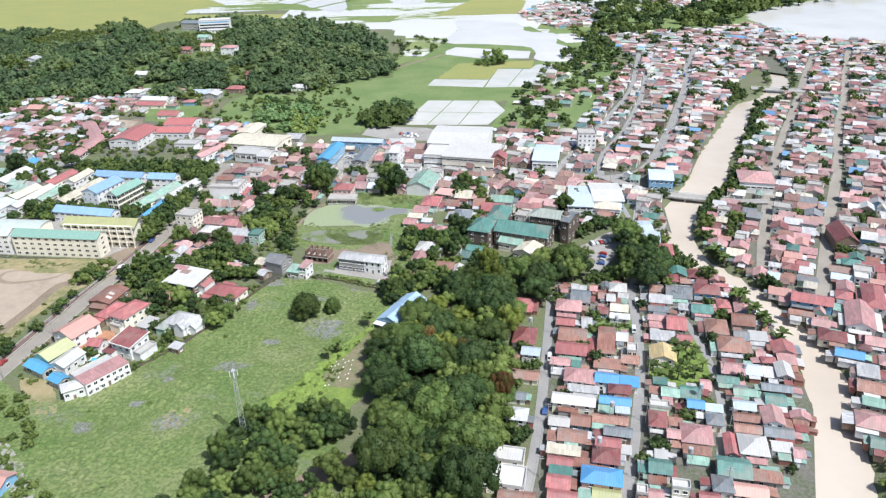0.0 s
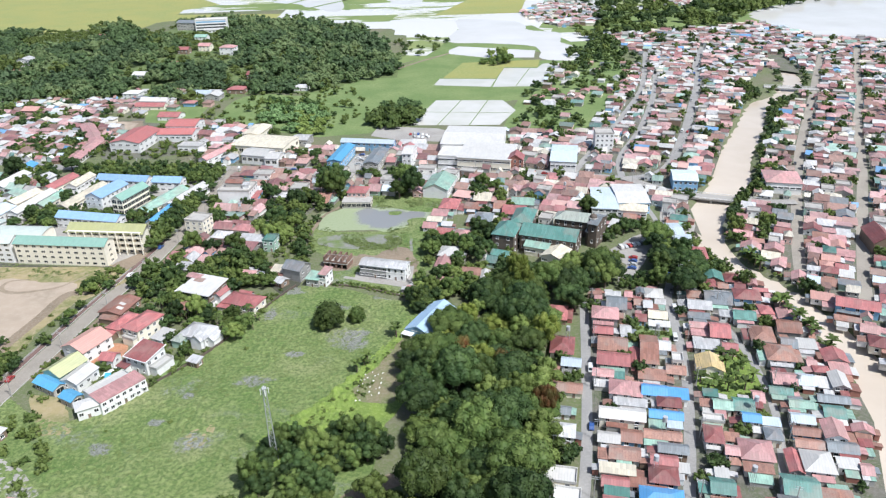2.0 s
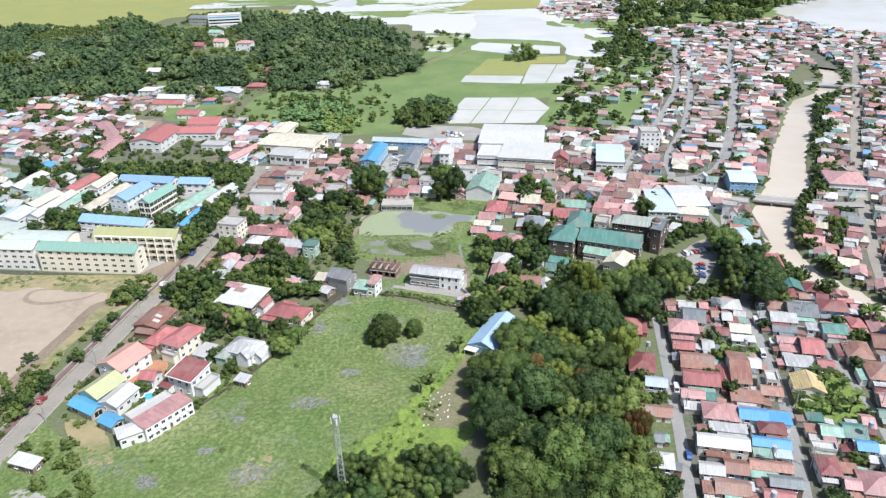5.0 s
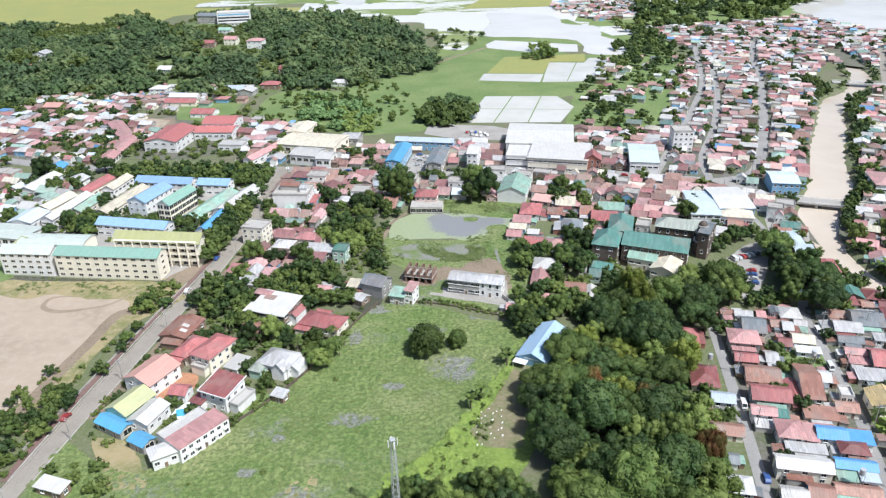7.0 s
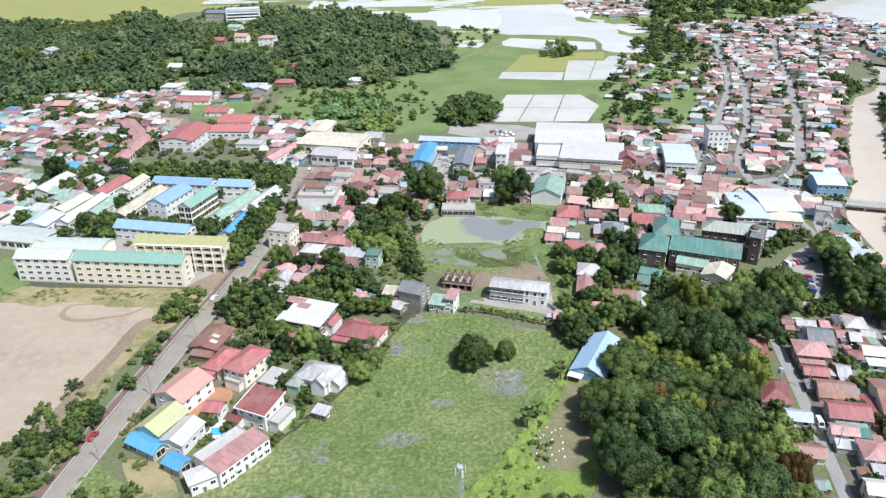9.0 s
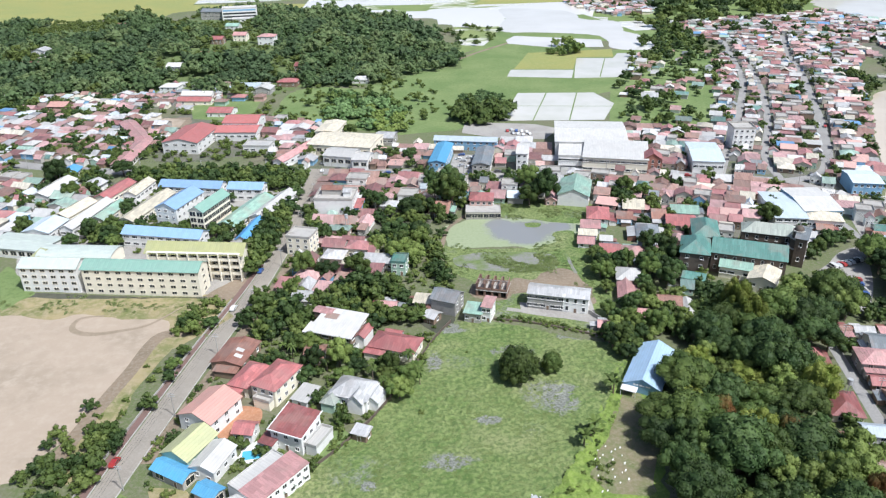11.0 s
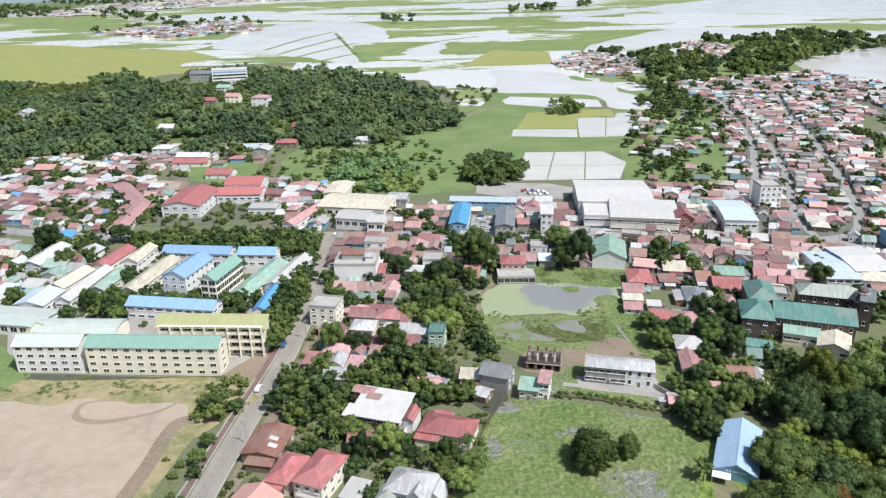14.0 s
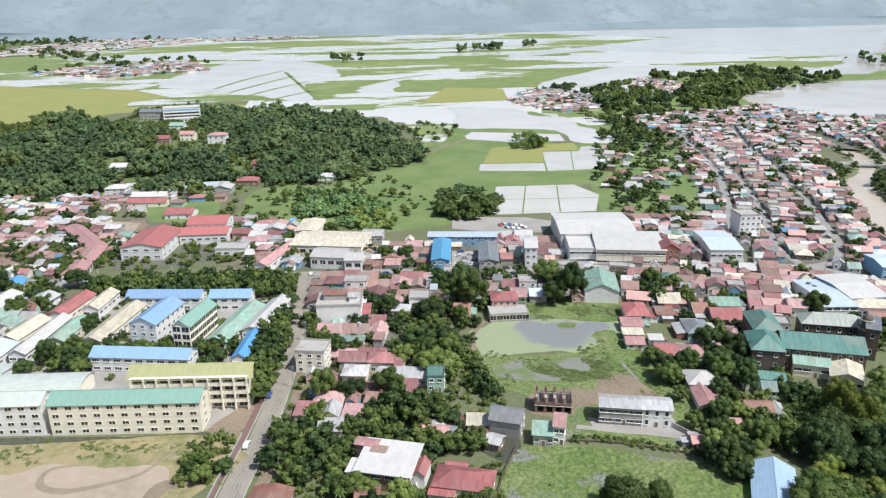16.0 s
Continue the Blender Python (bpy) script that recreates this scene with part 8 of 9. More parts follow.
for px, py in [(-66.9, 189.1), (-63.1, 190.2), (-64.6, 184.7)]:
    plant(BROAD[3 + int(py) % 3], px, py, seat.uniform(0.6, 0.85), "green tree at the edge of the marsh", "tree", "trees by the marsh")
plant(ROUND, -54, 283, 1.36, "large round dark green tree standing in the marsh", "tree", "single trees")
plant(ROUND, -42.5, 286, 0.7, "small round green tree standing in the marsh", "tree", "single trees")
for px, py in [(-25.1, 272.4), (-25.5, 274.1), (-35.7, 253.3), (-36.9, 252.0), (-39.6, 249.0), (-13.1, 293.1)]:
    plant(PALM[1], px, py, 1.5, "banana plant at the edge of the marsh", "palm", "garden palms")
for px, py in SPOTS:
    if not any(off_line(px, py, l) < hw + 2 for l, hw in LANES) and not any(math.hypot(px - a, py - b) < hw + 4 for (a, b), hw in zip(river_line, river_half)):
        crowd(px, py, seat.uniform(0.45, 0.85))
for k in range(len(RIVER) - 2):
    (ax, ay), (bx, by), w = RIVER[k], RIVER[k + 1], RIVER_W[k]
    nrm = Vector((by - ay, ax - bx)).normalized()
    for side in (-1, 1):
        for _ in range((16 if side > 0 else 8) if k < 16 else 4):
            t, o = seat.random(), side * (w / 2 + seat.uniform(2.5, 6.5))
            px, py = ax + (bx - ax) * t + nrm.x * o, ay + (by - ay) * t + nrm.y * o
            if is_free(px, py, 2, 2, 0) and not in_river(px, py, 2.0):
                crowd(px, py, seat.uniform(0.4, 0.7) * (1.0 if k > 5 else 0.8), seat.random() < (0.5 if k > 5 else 0.85))
grove([(93.2, 245.4), (111.7, 255), (112.1, 240.7), (107.1, 225.8), (97.4, 226.3), (88.3, 230.1)], PALM[1:], 34, 1.0, 1.7, 0.5, "banana plant in an overgrown garden lot", "garden plants", "plant")
grove([(93.2, 245.4), (111.7, 255), (112.1, 240.7), (107.1, 225.8), (97.4, 226.3), (88.3, 230.1)], BUSH, 26, 0.5, 0.9, 0.4, category="shrub", many=True)
grove([(75.4, 274.9), (89.7, 274.2), (88.6, 267), (73.8, 267.7)], BUSH, 22, 0.3, 0.5, 0.3, category="shrub", many=True)
for px, py in [(138.3, 282.3), (141.5, 284.6), (141.5, 280.1), (140.8, 272.1), (143.4, 273.8), (143.8, 266), (144.2, 262.9), (143.1, 268.3), (144.7, 252.2), (147, 254.1), (144.9, 329.8), (146.3, 326.6), (144, 333), (147.2, 322.8)]:
    plant(PALM[1], px, py, seat.uniform(1.5, 2.1), "banana clump on the river bank", "plant", "bank plants")
town_ring = [(20, 160), (60, 300), (120, 310), (150, 250), (118, 150)]
grove(town_ring, BROAD + BUSH + PALM, 50, 0.4, 0.65, 1.5, "small green tree between the houses", "town trees", many=True)
grove([(20, 330), (75, 400), (140, 410), (215, 545), (290, 700), (200, 760), (110, 545), (50, 470)], BROAD, 170, 0.4, 0.75, 1.0, "green tree between the houses", "town trees", many=True)
grove([(156, 180), (172, 262), (148, 325), (190, 435), (330, 660), (420, 800), (470, 650), (330, 380), (230, 200)], BROAD + BUSH, 200, 0.4, 0.72, 1.0, "green tree between the houses", "town trees", many=True)
grove([(-135, 395), (-135, 478), (-20, 466), (40, 400), (-80, 405)], BROAD, 60, 0.5, 0.8, 1.8, "green tree between the houses", "town trees", many=True)
grove([(-428.7, 611.5), (-350.8, 660.7), (-271.2, 609.3), (-244.8, 541.7), (-256.1, 507.6), (-295.2, 511.3)], BROAD[:4], 190, 0.4, 0.8, 1.0, "green tree between low houses", "town trees", many=True)


grove([(-330, 690), (-330, 560), (-250, 560), (-150, 590), (-85, 575), (-60, 640), (-110, 740), (-200, 715)], BUSH, 190, 0.5, 1.3, 0.9, category="shrub", many=True)
grove([(-330, 690), (-330, 620), (-250, 600), (-150, 610), (-85, 590), (-70, 640), (-110, 740), (-200, 715)], BROAD, 16, 0.45, 0.8, 1.4, many=True)
grove([(-45, 820), (20, 900), (-20, 960), (-60, 860)], BROAD, 30, 0.4, 0.8, 1.4, many=True)
grove([(45, 560), (70, 590), (90, 700), (150, 820), (190, 800), (120, 620), (75, 545)], BROAD, 42, 0.6, 1.1, 1.6, many=True)
grove([(140, 780), (300, 800), (400, 930), (300, 980), (180, 900)], BROAD, 75, 0.6, 1.1, 1.4, many=True)
grove([(-173.3, 231.8), (-153.6, 227.6), (-139.5, 207.5), (-133.3, 187.4), (-117.5, 173.8), (-140.1, 172.5)], BUSH, 26, 0.6, 1.3, 0.8, category="shrub", many=True)
grove([(-166, 250), (-152, 305), (-140, 315), (-95, 312), (-82, 303), (-102, 264), (-118, 243), (-140, 226)], BUSH, 120, 0.3, 0.8, 0.6, category="shrub", many=True)
grove([(-119, 246), (-103, 266), (-84, 305), (-79, 316), (-86, 308), (-104, 270), (-122, 247)], BUSH, 40, 0.3, 0.6, 0.5, category="shrub", many=True)
grove([(-160, 255), (-148, 300), (-95, 308), (-104, 266), (-125, 246)], BROAD, 18, 0.35, 0.55, 1.6, many=True)
grove([(-146, 346), (-138, 395), (-75, 390), (-78, 330), (-130, 330)], BUSH, 90, 0.5, 1.0, 0.8, category="shrub", many=True)
grove([(-60, 321), (-44, 319), (-30, 312), (-17, 304), (-16, 301), (-30, 308), (-46, 315.5), (-60, 318)], BUSH, 70, 0.25, 0.55, 0.35, category="shrub", many=True)
grove([(258.9, 607.6), (281.9, 609.2), (251.8, 534), (232.1, 529.9)], BROAD, 26, 0.6, 1.0, 1.4, many=True)
grove([(202.8, 482.4), (214.4, 486.4), (192.4, 419.1), (180.3, 415.1)], BROAD, 18, 0.6, 1.0, 1.4, many=True)
grove([(152.1, 390.4), (173.7, 391.6), (163.2, 362.1), (142.9, 355.9)], BROAD, 14, 0.5, 0.8, 1.4, many=True)
grove([(114.4, 318), (138.1, 322.9), (130.6, 300), (112.4, 300.8)], BROAD, 16, 0.6, 0.9, 1.4, many=True)
grove([(216.3, 597.2), (277.3, 668.9), (264.5, 620), (210.3, 556.7)], BROAD, 20, 0.5, 0.8, 1.4, many=True)
grove([(60, 318), (85, 320), (110, 380), (112, 410), (85, 385), (62, 345)], BROAD, 10, 0.5, 0.8, 1.6, many=True)
grove([(-260, 395), (-140, 400), (-140, 470), (-260, 470)], BUSH, 60, 0.4, 0.9, 1.0, category="shrub", many=True)
grove(FIELD, BUSH, 7, 0.2, 0.5, 2.0, category="shrub", many=True)
green.done("town_trees", "green trees and shrubs between houses, on banks and roadsides", "trees")


# ---- woods too far and dense to count ----
def woods(name, rings, gap, R, label, mats, seed, per=3.2, leaf=1.1, skip=0.0, vary_=0.4, lobes=7, clear=False):
    rng = np.random.default_rng(seed)
    kinds = []
    for k in range(6):
        V, F, MI = leaf_cloud(np.random.default_rng(seed * 10 + k), crown_lobes(np.random.default_rng(seed + k), R, R * 1.2, R * 0.25, lobes), per, leaf, True, 0.3, 0.4, True)
        kinds.append((np.array(V), F, MI))
    VV, FF, MM, off = [], [], [], 0
    for ring in rings:
        ring = spline(ring)
        x0, x1, y0, y1 = min(p[0] for p in ring), max(p[0] for p in ring), min(p[1] for p in ring), max(p[1] for p in ring)
        for gy in np.arange(y0, y1, gap):
            for gx in np.arange(x0, x1, gap):
                x, y = gx + rng.uniform(-0.5, 0.5) * gap, gy + rng.uniform(-0.5, 0.5) * gap
                if not inside(x, y, ring) or rng.random() < skip or not is_free(x, y, 5, 5, 0):
                    continue
                open_ = clear and noise.noise((x * 0.016, y * 0.011, 2.5)) > 0.3
                if clear and abs(x + 296) < 40 and 940 < y < 1006:
                    continue
                V, F, MI = kinds[rng.integers(6)]
                s, q = rng.uniform(1 - vary_, 1 + vary_) * (0.5 if open_ else 1.0 + 0.7 * noise.noise((x * 0.035, y * 0.03, 4.0))), rng.uniform(0, 6.28)
                c, sn = math.cos(q) * s, math.sin(q) * s
                W = np.empty_like(V)
                W[:, 0], W[:, 1], W[:, 2] = V[:, 0] * c - V[:, 1] * sn + x, V[:, 0] * sn + V[:, 1] * c + y, V[:, 2] * s * rng.uniform(0.85, 1.2) + ground_z(x, y)
                VV.append(W)
                FF += [tuple(i + off for i in f) for f in F]
                where = noise.noise((x * 0.022, y * 0.013, 7.0)) + 0.6 * noise.noise((x * 0.06, y * 0.04, 1.0)) + rng.uniform(-0.16, 0.16)
                tone = 2 * (len(mats) - 1 if open_ else 0 if where < -0.12 else 1 % len(mats) if where < 0.1 else 2 % len(mats) if where < 0.5 else len(mats) - 1)
                MM += [m + tone for m in MI]
                off += len(V)
    me = bpy.data.meshes.new(name)
    me.from_pydata(np.concatenate(VV).tolist(), [], FF)
    for m in mats:
        me.materials.append(M[m])
        me.materials.append(M[m])
    me.polygons.foreach_set("material_index", MM)
    return tagged(new(name, me), label, "woods", kind="stuff")


HILL = [(-700, 1010), (-560, 1060), (-491, 1060), (-467, 1068), (-410, 1043), (-382, 1008), (-350, 975), (-337, 985), (-356, 1075), (-319, 1130), (-231, 1090), (-134, 1024), (-84, 970), (-59, 895), (-50, 830), (-38, 792), (-44, 745), (-74, 728), (-118, 690), (-150, 686), (-186, 684), (-208, 652), (-239, 655), (-284, 670), (-295, 652), (-330, 650), (-430, 660), (-560, 650), (-700, 660)]
hill_ring = spline(HILL)
cells, spots = [], {}
for gy in range(600, 1180, 10):
    for gx in range(-720, 0, 10):
        if inside(gx + 5, gy + 5, hill_ring):
            cells.append([spots.setdefault(q, len(spots)) for q in ((gx, gy), (gx + 10, gy), (gx + 10, gy + 10), (gx, gy + 10))])
me = bpy.data.meshes.new("wood_floor")
me.from_pydata([(x, y, ground_z(x, y) + 0.12) for x, y in spots], [], cells)
me.materials.append(M["scrub"])
me.shade_smooth()
tagged(new("wood_floor", me), "green undergrowth of the wooded hill", kind="structure")
# these crowns take the leaf tones that carry painted distance haze
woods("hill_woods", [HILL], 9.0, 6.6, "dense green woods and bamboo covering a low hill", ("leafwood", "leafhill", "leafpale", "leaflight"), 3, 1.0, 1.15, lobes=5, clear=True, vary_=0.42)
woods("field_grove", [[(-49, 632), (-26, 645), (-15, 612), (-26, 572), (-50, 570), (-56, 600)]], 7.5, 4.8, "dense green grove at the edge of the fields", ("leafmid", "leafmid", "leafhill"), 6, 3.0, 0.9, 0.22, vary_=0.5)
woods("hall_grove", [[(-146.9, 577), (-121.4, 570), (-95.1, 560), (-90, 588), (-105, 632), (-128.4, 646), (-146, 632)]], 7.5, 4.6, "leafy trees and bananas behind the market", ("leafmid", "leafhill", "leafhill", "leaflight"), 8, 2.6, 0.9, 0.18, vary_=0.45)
woods("plain_groves", [[(49.9, 822.9), (80.9, 831.7), (68.3, 779.2), (40.6, 785.8)], [(-140, 660), (-118, 662), (-100, 625), (-82, 575), (-80, 545), (-108.5, 560), (-125, 600), (-145, 640)]], 9.0, 4.2, "groves of trees on the edge of the fields", ("leafmid", "leaf", "leaflight"), 5, 4.0, 0.9, 0.45)
woods("town_woods", [[(225, 1155.6), (341.9, 1254.3), (499.8, 1382.7), (665.5, 1423.7), (729.1, 1258.1), (464.6, 1088), (350.1, 945.3), (254, 880.6), (175.9, 912.8)], [(172.3, 1206.8), (260.5, 1261.2), (232.6, 1153.4), (169.4, 1137)]], 14, 7.0, "woods round the far end of the town", ("leaf", "leafmid", "leaflight"), 7, 1.6, 1.8, 0.42, lobes=5)
woods("far_groves", [[(-91.7, 2067), (-19.6, 2082.9), (-30.7, 1892.3), (-95.1, 1914.8)], [(273.4, 2317.9), (421, 2442), (354.1, 2125.7), (244.7, 2119.3)], [(527.6, 2535.2), (588.8, 2583.1), (501.7, 2282.8), (463.5, 2298.6)], [(-1541.9, 2924.4), (-1160.1, 2835.6), (-687.5, 2284.6), (-609.1, 2022.5), (-997.1, 2397.6), (-1216.8, 2267.7)], [(-1835.2, 3996.9), (-1449.4, 4336.1), (-608.3, 4363), (-14.9, 4196.6), (726.2, 4124.6), (657, 3800.1), (-36.4, 3466.5), (-509.8, 3470.5), (-864.5, 3068), (-1250.6, 3078.5)],
                     [(-714.7, 1815.2), (-675.2, 1946.1), (-442.4, 2112.4), (-359.5, 1811.5), (-332.4, 1668.4), (-413.7, 1922.3), (-625.6, 1813.5)], [(1036.1, 1655.3), (1274.9, 1604.6), (996.2, 1304.3), (927, 1413.5)]], 32, 9, "far groves and tree lines on the plain", ("leaf", "leafmid"), 9, 0.2, 3.2, 0.45, lobes=3)


def discard(root):
    for o in (*root.children_recursive, root):
        bpy.data.objects.remove(o)


for r_ in BROAD + RAIN + BUSH + PALM + [ROUND, LIME]:
    discard(r_)


# ---- mast, bridge, poles, cars and other small things ----
def bar(bm, a, b, r, k=4, mi=0):
    """A thin bar from a to b."""
    a, b = Vector(a), Vector(b)
    d = (b - a).normalized()
    u = d.cross(Vector((0.3, 0.2, 1)) if abs(d.z) < 0.9 else Vector((1, 0, 0))).normalized()
    v = d.cross(u)
    A, B = ([bm.verts.new(p + (u * math.cos(q) + v * math.sin(q)) * r) for q in [2 * math.pi * i / k for i in range(k)]] for p in (a, b))
    bm.faces.new(A[::-1]).material_index = mi
    bm.faces.new(B).material_index = mi
    for i in range(k):
        bm.faces.new((A[i], A[(i + 1) % k], B[(i + 1) % k], B[i])).material_index = mi


def mast(x, y, h):
    root = new("radio_mast")
    root.matrix_world = pose(x, y, 0, 0, 0, 20)
    tagged(root, "steel lattice radio mast with white panel antennas", "mast")
    w = lambda z: 1.0 - 0.5 * z / h
    for sx, sy in ((-1, -1), (1, -1), (1, 1), (-1, 1)):
        bm = bmesh.new()
        bar(bm, (sx * w(0), sy * w(0), 0), (sx * w(h), sy * w(h), h), 0.085)
        part("leg", bm, M["steel"], root)
    n = 14
    for k in range(n):
        z0, z1 = h * k / n, h * (k + 1) / n
        a, b = w(z0), w(z1)
        bm = bmesh.new()
        for p, q in (((-1, -1), (1, -1)), ((1, -1), (1, 1)), ((1, 1), (-1, 1)), ((-1, 1), (-1, -1))):
            bar(bm, (p[0] * a, p[1] * a, z0), (q[0] * b, q[1] * b, z1), 0.035)
            bar(bm, (p[0] * b, p[1] * b, z1), (q[0] * b, q[1] * b, z1), 0.035)
        part("bracing", bm, M["steel"], root)
    for k in range(4):
        q = k * math.pi / 2
        for z in (h - 1.2,):
            bm = bmesh.new()
            box(bm, -0.2, 0.2, -0.1, 0.1, -1.1, 1.1)
            bmesh.ops.bevel(bm, geom=bm.edges[:], offset=0.04, segments=1, affect="EDGES")
            o = part("antenna", bm, M["white"], root, "white panel antenna")
            bm = bmesh.new()
            bar(bm, (0, 0.1, 0.6), (0, 0.8, 0.6), 0.05)
            bar(bm, (0, 0.1, -0.6), (0, 0.8, -0.6), 0.05)
            part("bracket", bm, M["steel"], o)
            o.matrix_basis = pose(1.25 * math.cos(q), 1.25 * math.sin(q), z, 0, 0, math.degrees(q) + 90)
    bm = bmesh.new()
    box(bm, -0.7, 0.7, -0.7, 0.7, h - 0.1, h)
    part("platform", bm, M["steel"], root)


mast(-62.5, 201, 29)


def utility_pole(x, y, rot, h=9.0):
    root = new("utility_pole")
    root.matrix_world = pose(x, y, 0, 0, 0, rot)
    tagged(root, "grey concrete utility pole with crossarm", "pole", "utility poles")
    bm = bmesh.new()
    bmesh.ops.create_cone(bm, cap_ends=True, segments=8, radius1=0.17, radius2=0.1, depth=h, matrix=Matrix.Translation((0, 0, h / 2)))
    part("pole", bm, M["concrete"], root)
    for z in (h - 0.5, h - 1.3):
        bm = bmesh.new()
        box(bm, -1.1, 1.1, -0.06, 0.06, z - 0.06, z + 0.06)
        part("crossarm", bm, M["steel"], root)
    return root


POLE = utility_pole(0, 0, 0)


def poles_along(line, side, gap, t0=0.0, lamp=False):
    pts_ = spline(line, 8, False)
    run, last, tops = gap * 0.5, None, []
    for a, b in zip(pts_, pts_[1:]):
        d = Vector((b[0] - a[0], b[1] - a[1]))
        run += d.length
        if run >= gap:
            run = 0.0
            n = Vector((d.y, -d.x)).normalized() * side
            x, y = b[0] + n.x, b[1] + n.y
            copy_thing(POLE, pose(x, y, 0, 0, 0, math.degrees(math.atan2(d.y, d.x)) + 90))
            tops.append((x, y, n.normalized()))
    for (x0, y0, n0), (x1, y1, n1) in zip(tops, tops[1:]):
        for o in (-0.9, 0.0, 0.9):
            bm = bmesh.new()
            prev = None
            for k in range(7):
                t = k / 6
                p = Vector((x0 + (x1 - x0) * t + n0.x * o, y0 + (y1 - y0) * t + n0.y * o, 8.6 - 2.4 * t * (1 - t)))
                ring = [bm.verts.new(p + Vector((n0.x * 0.022 * math.cos(q), n0.y * 0.022 * math.cos(q), 0.022 * math.sin(q)))) for q in (0.0, 2.09, 4.19)]
                for i in range(3 if prev else 0):
                    bm.faces.new((prev[i], prev[(i + 1) % 3], ring[(i + 1) % 3], ring[i]))
                prev = ring
            tagged(part("overhead_cable", bm, M["dark"]), "thin black overhead cable between poles", "cable", "overhead cables")


for line, side, gap in ((WEST, 4.6, 30), (ROAD_1, 3.0, 26), (ROAD_2, 3.0, 26), (ROAD_3, 2.4, 28), (MAIN, 5.6, 34), (EAST_1, 3.6, 34), (ST_A, 3.8, 36)):
    poles_along(line, side, gap)


def car(paint, van=False):
    """A parked car at the origin, nose to +y: body, glass band, four wheels."""
    root = new("van" if van else "car")
    L, W, H = (4.6, 1.75, 1.95) if van else (4.3, 1.7, 1.45)
    prof = [(-L / 2, 0.35), (L / 2, 0.35), (L / 2, 0.75), (L * 0.30 if not van else L * 0.44, 0.9 if not van else 1.1), (L * 0.12 if not van else L * 0.30, H), (-L * 0.30 if not van else -L * 0.47, H), (-L * 0.45 if not van else -L / 2, 0.95), (-L / 2, 0.9)]
    bm = bmesh.new()
    hull(bm, [(-W / 2, y, z) for y, z in prof], [(W / 2, y, z) for y, z in prof])
    bmesh.ops.recalc_face_normals(bm, faces=bm.faces[:])
    bmesh.ops.bevel(bm, geom=bm.edges[:], offset=0.07, segments=1, affect="EDGES")
    part("body", bm, paint, root)
    bm = bmesh.new()
    g = [(-L * 0.33, 0.98), (L * 0.22 if not van else L * 0.38, 0.98), (L * 0.1 if not van else L * 0.29, H - 0.12), (-L * 0.27, H - 0.12)]
    hull(bm, [(-W / 2 - 0.01, y, z) for y, z in g], [(W / 2 + 0.01, y, z) for y, z in g])
    part("side_glass", bm, M["dark"], root, "dark side windows")
    bm = bmesh.new()
    a, b = (L * 0.30, L * 0.12) if not van else (L * 0.44, L * 0.30)
    z0, z1 = (0.92, H - 0.05) if not van else (1.12, H - 0.05)
    hull(bm, [(-W * 0.42, a + 0.02, z0), (W * 0.42, a + 0.02, z0), (W * 0.38, b + 0.03, z1), (-W * 0.38, b + 0.03, z1)], [(-W * 0.42, a + 0.05, z0 + 0.01), (W * 0.42, a + 0.05, z0 + 0.01), (W * 0.38, b + 0.06, z1 + 0.01), (-W * 0.38, b + 0.06, z1 + 0.01)])
    part("windscreen", bm, M["dark"], root, "dark windscreen")
    for sx in (-1, 1):
        for sy in (-1, 1):
            bm = bmesh.new()
            bmesh.ops.create_cone(bm, cap_ends=True, segments=12, radius1=0.32, radius2=0.32, depth=0.2, matrix=pose(sx * (W / 2 - 0.1), sy * L * 0.3, 0.32, 0, 90, 0))
            part("wheel", bm, M["dark"], root)
    return root


def paint(name, col):
    m, n, l, p = blank(name)
    v = coords(n, l)
    l.new(mixed(n, l, steps(n, l, noise_of(n, l, v, 1.5, 4), (0.4, 0.0), (0.9, 0.3)), col, (0.2, 0.17, 0.14)), p.inputs["Base Color"])
    p.inputs["Roughness"].default_value, p.inputs["Coat Weight"].default_value = 0.35, 0.5
    return m


PAINTS = [("white", (0.75, 0.75, 0.74)), ("silver", (0.45, 0.46, 0.47)), ("dark grey", (0.07, 0.07, 0.075)), ("red", (0.35, 0.03, 0.03)), ("blue", (0.04, 0.10, 0.30)), ("white", (0.7, 0.7, 0.68))]
CARS = [(car(paint(k.replace(" ", "_") + "_car_paint", c), v), k, v) for (k, c), v in zip(PAINTS, (False, False, False, False, False, True))]
park = random.Random(3)


def parked(x, y, rot, where):
    c, k, v = park.choice(CARS)
    tagged(copy_thing(c, pose(x, y, 0.13, 0, 0, rot)), f"{k} {'van' if v else 'car'} parked {where}", "car", "parked cars")


def cars_along(line, side, count, where):
    pts_ = spline(line, 10, False)
    for _ in range(count):
        i = park.randrange(1, len(pts_) - 1)
        (ax, ay), (bx, by) = pts_[i], pts_[i + 1]
        d = Vector((bx - ax, by - ay))
        n = Vector((d.y, -d.x)).normalized() * side * park.choice((-1, 1))
        x, y = ax + n.x, ay + n.y
        if is_free(x, y, 3, 5, 0):
            take(x, y, 1.6, 4.8, math.degrees(math.atan2(d.y, d.x)) - 90)
            parked(x, y, math.degrees(math.atan2(d.y, d.x)) - 90 + park.choice((0, 180)), where)


cars_along(ROAD_1, 1.5, 9, "in a narrow lane")
cars_along(ROAD_2, 1.6, 16, "in a lane between houses")
cars_along(MAIN, 3.0, 26, "on the main street")
cars_along(ST_A, 2.0, 14, "in a town street")
cars_along(EAST_1, 1.9, 10, "in a town street")
cars_along(WEST, 3.0, 5, "beside the west road")
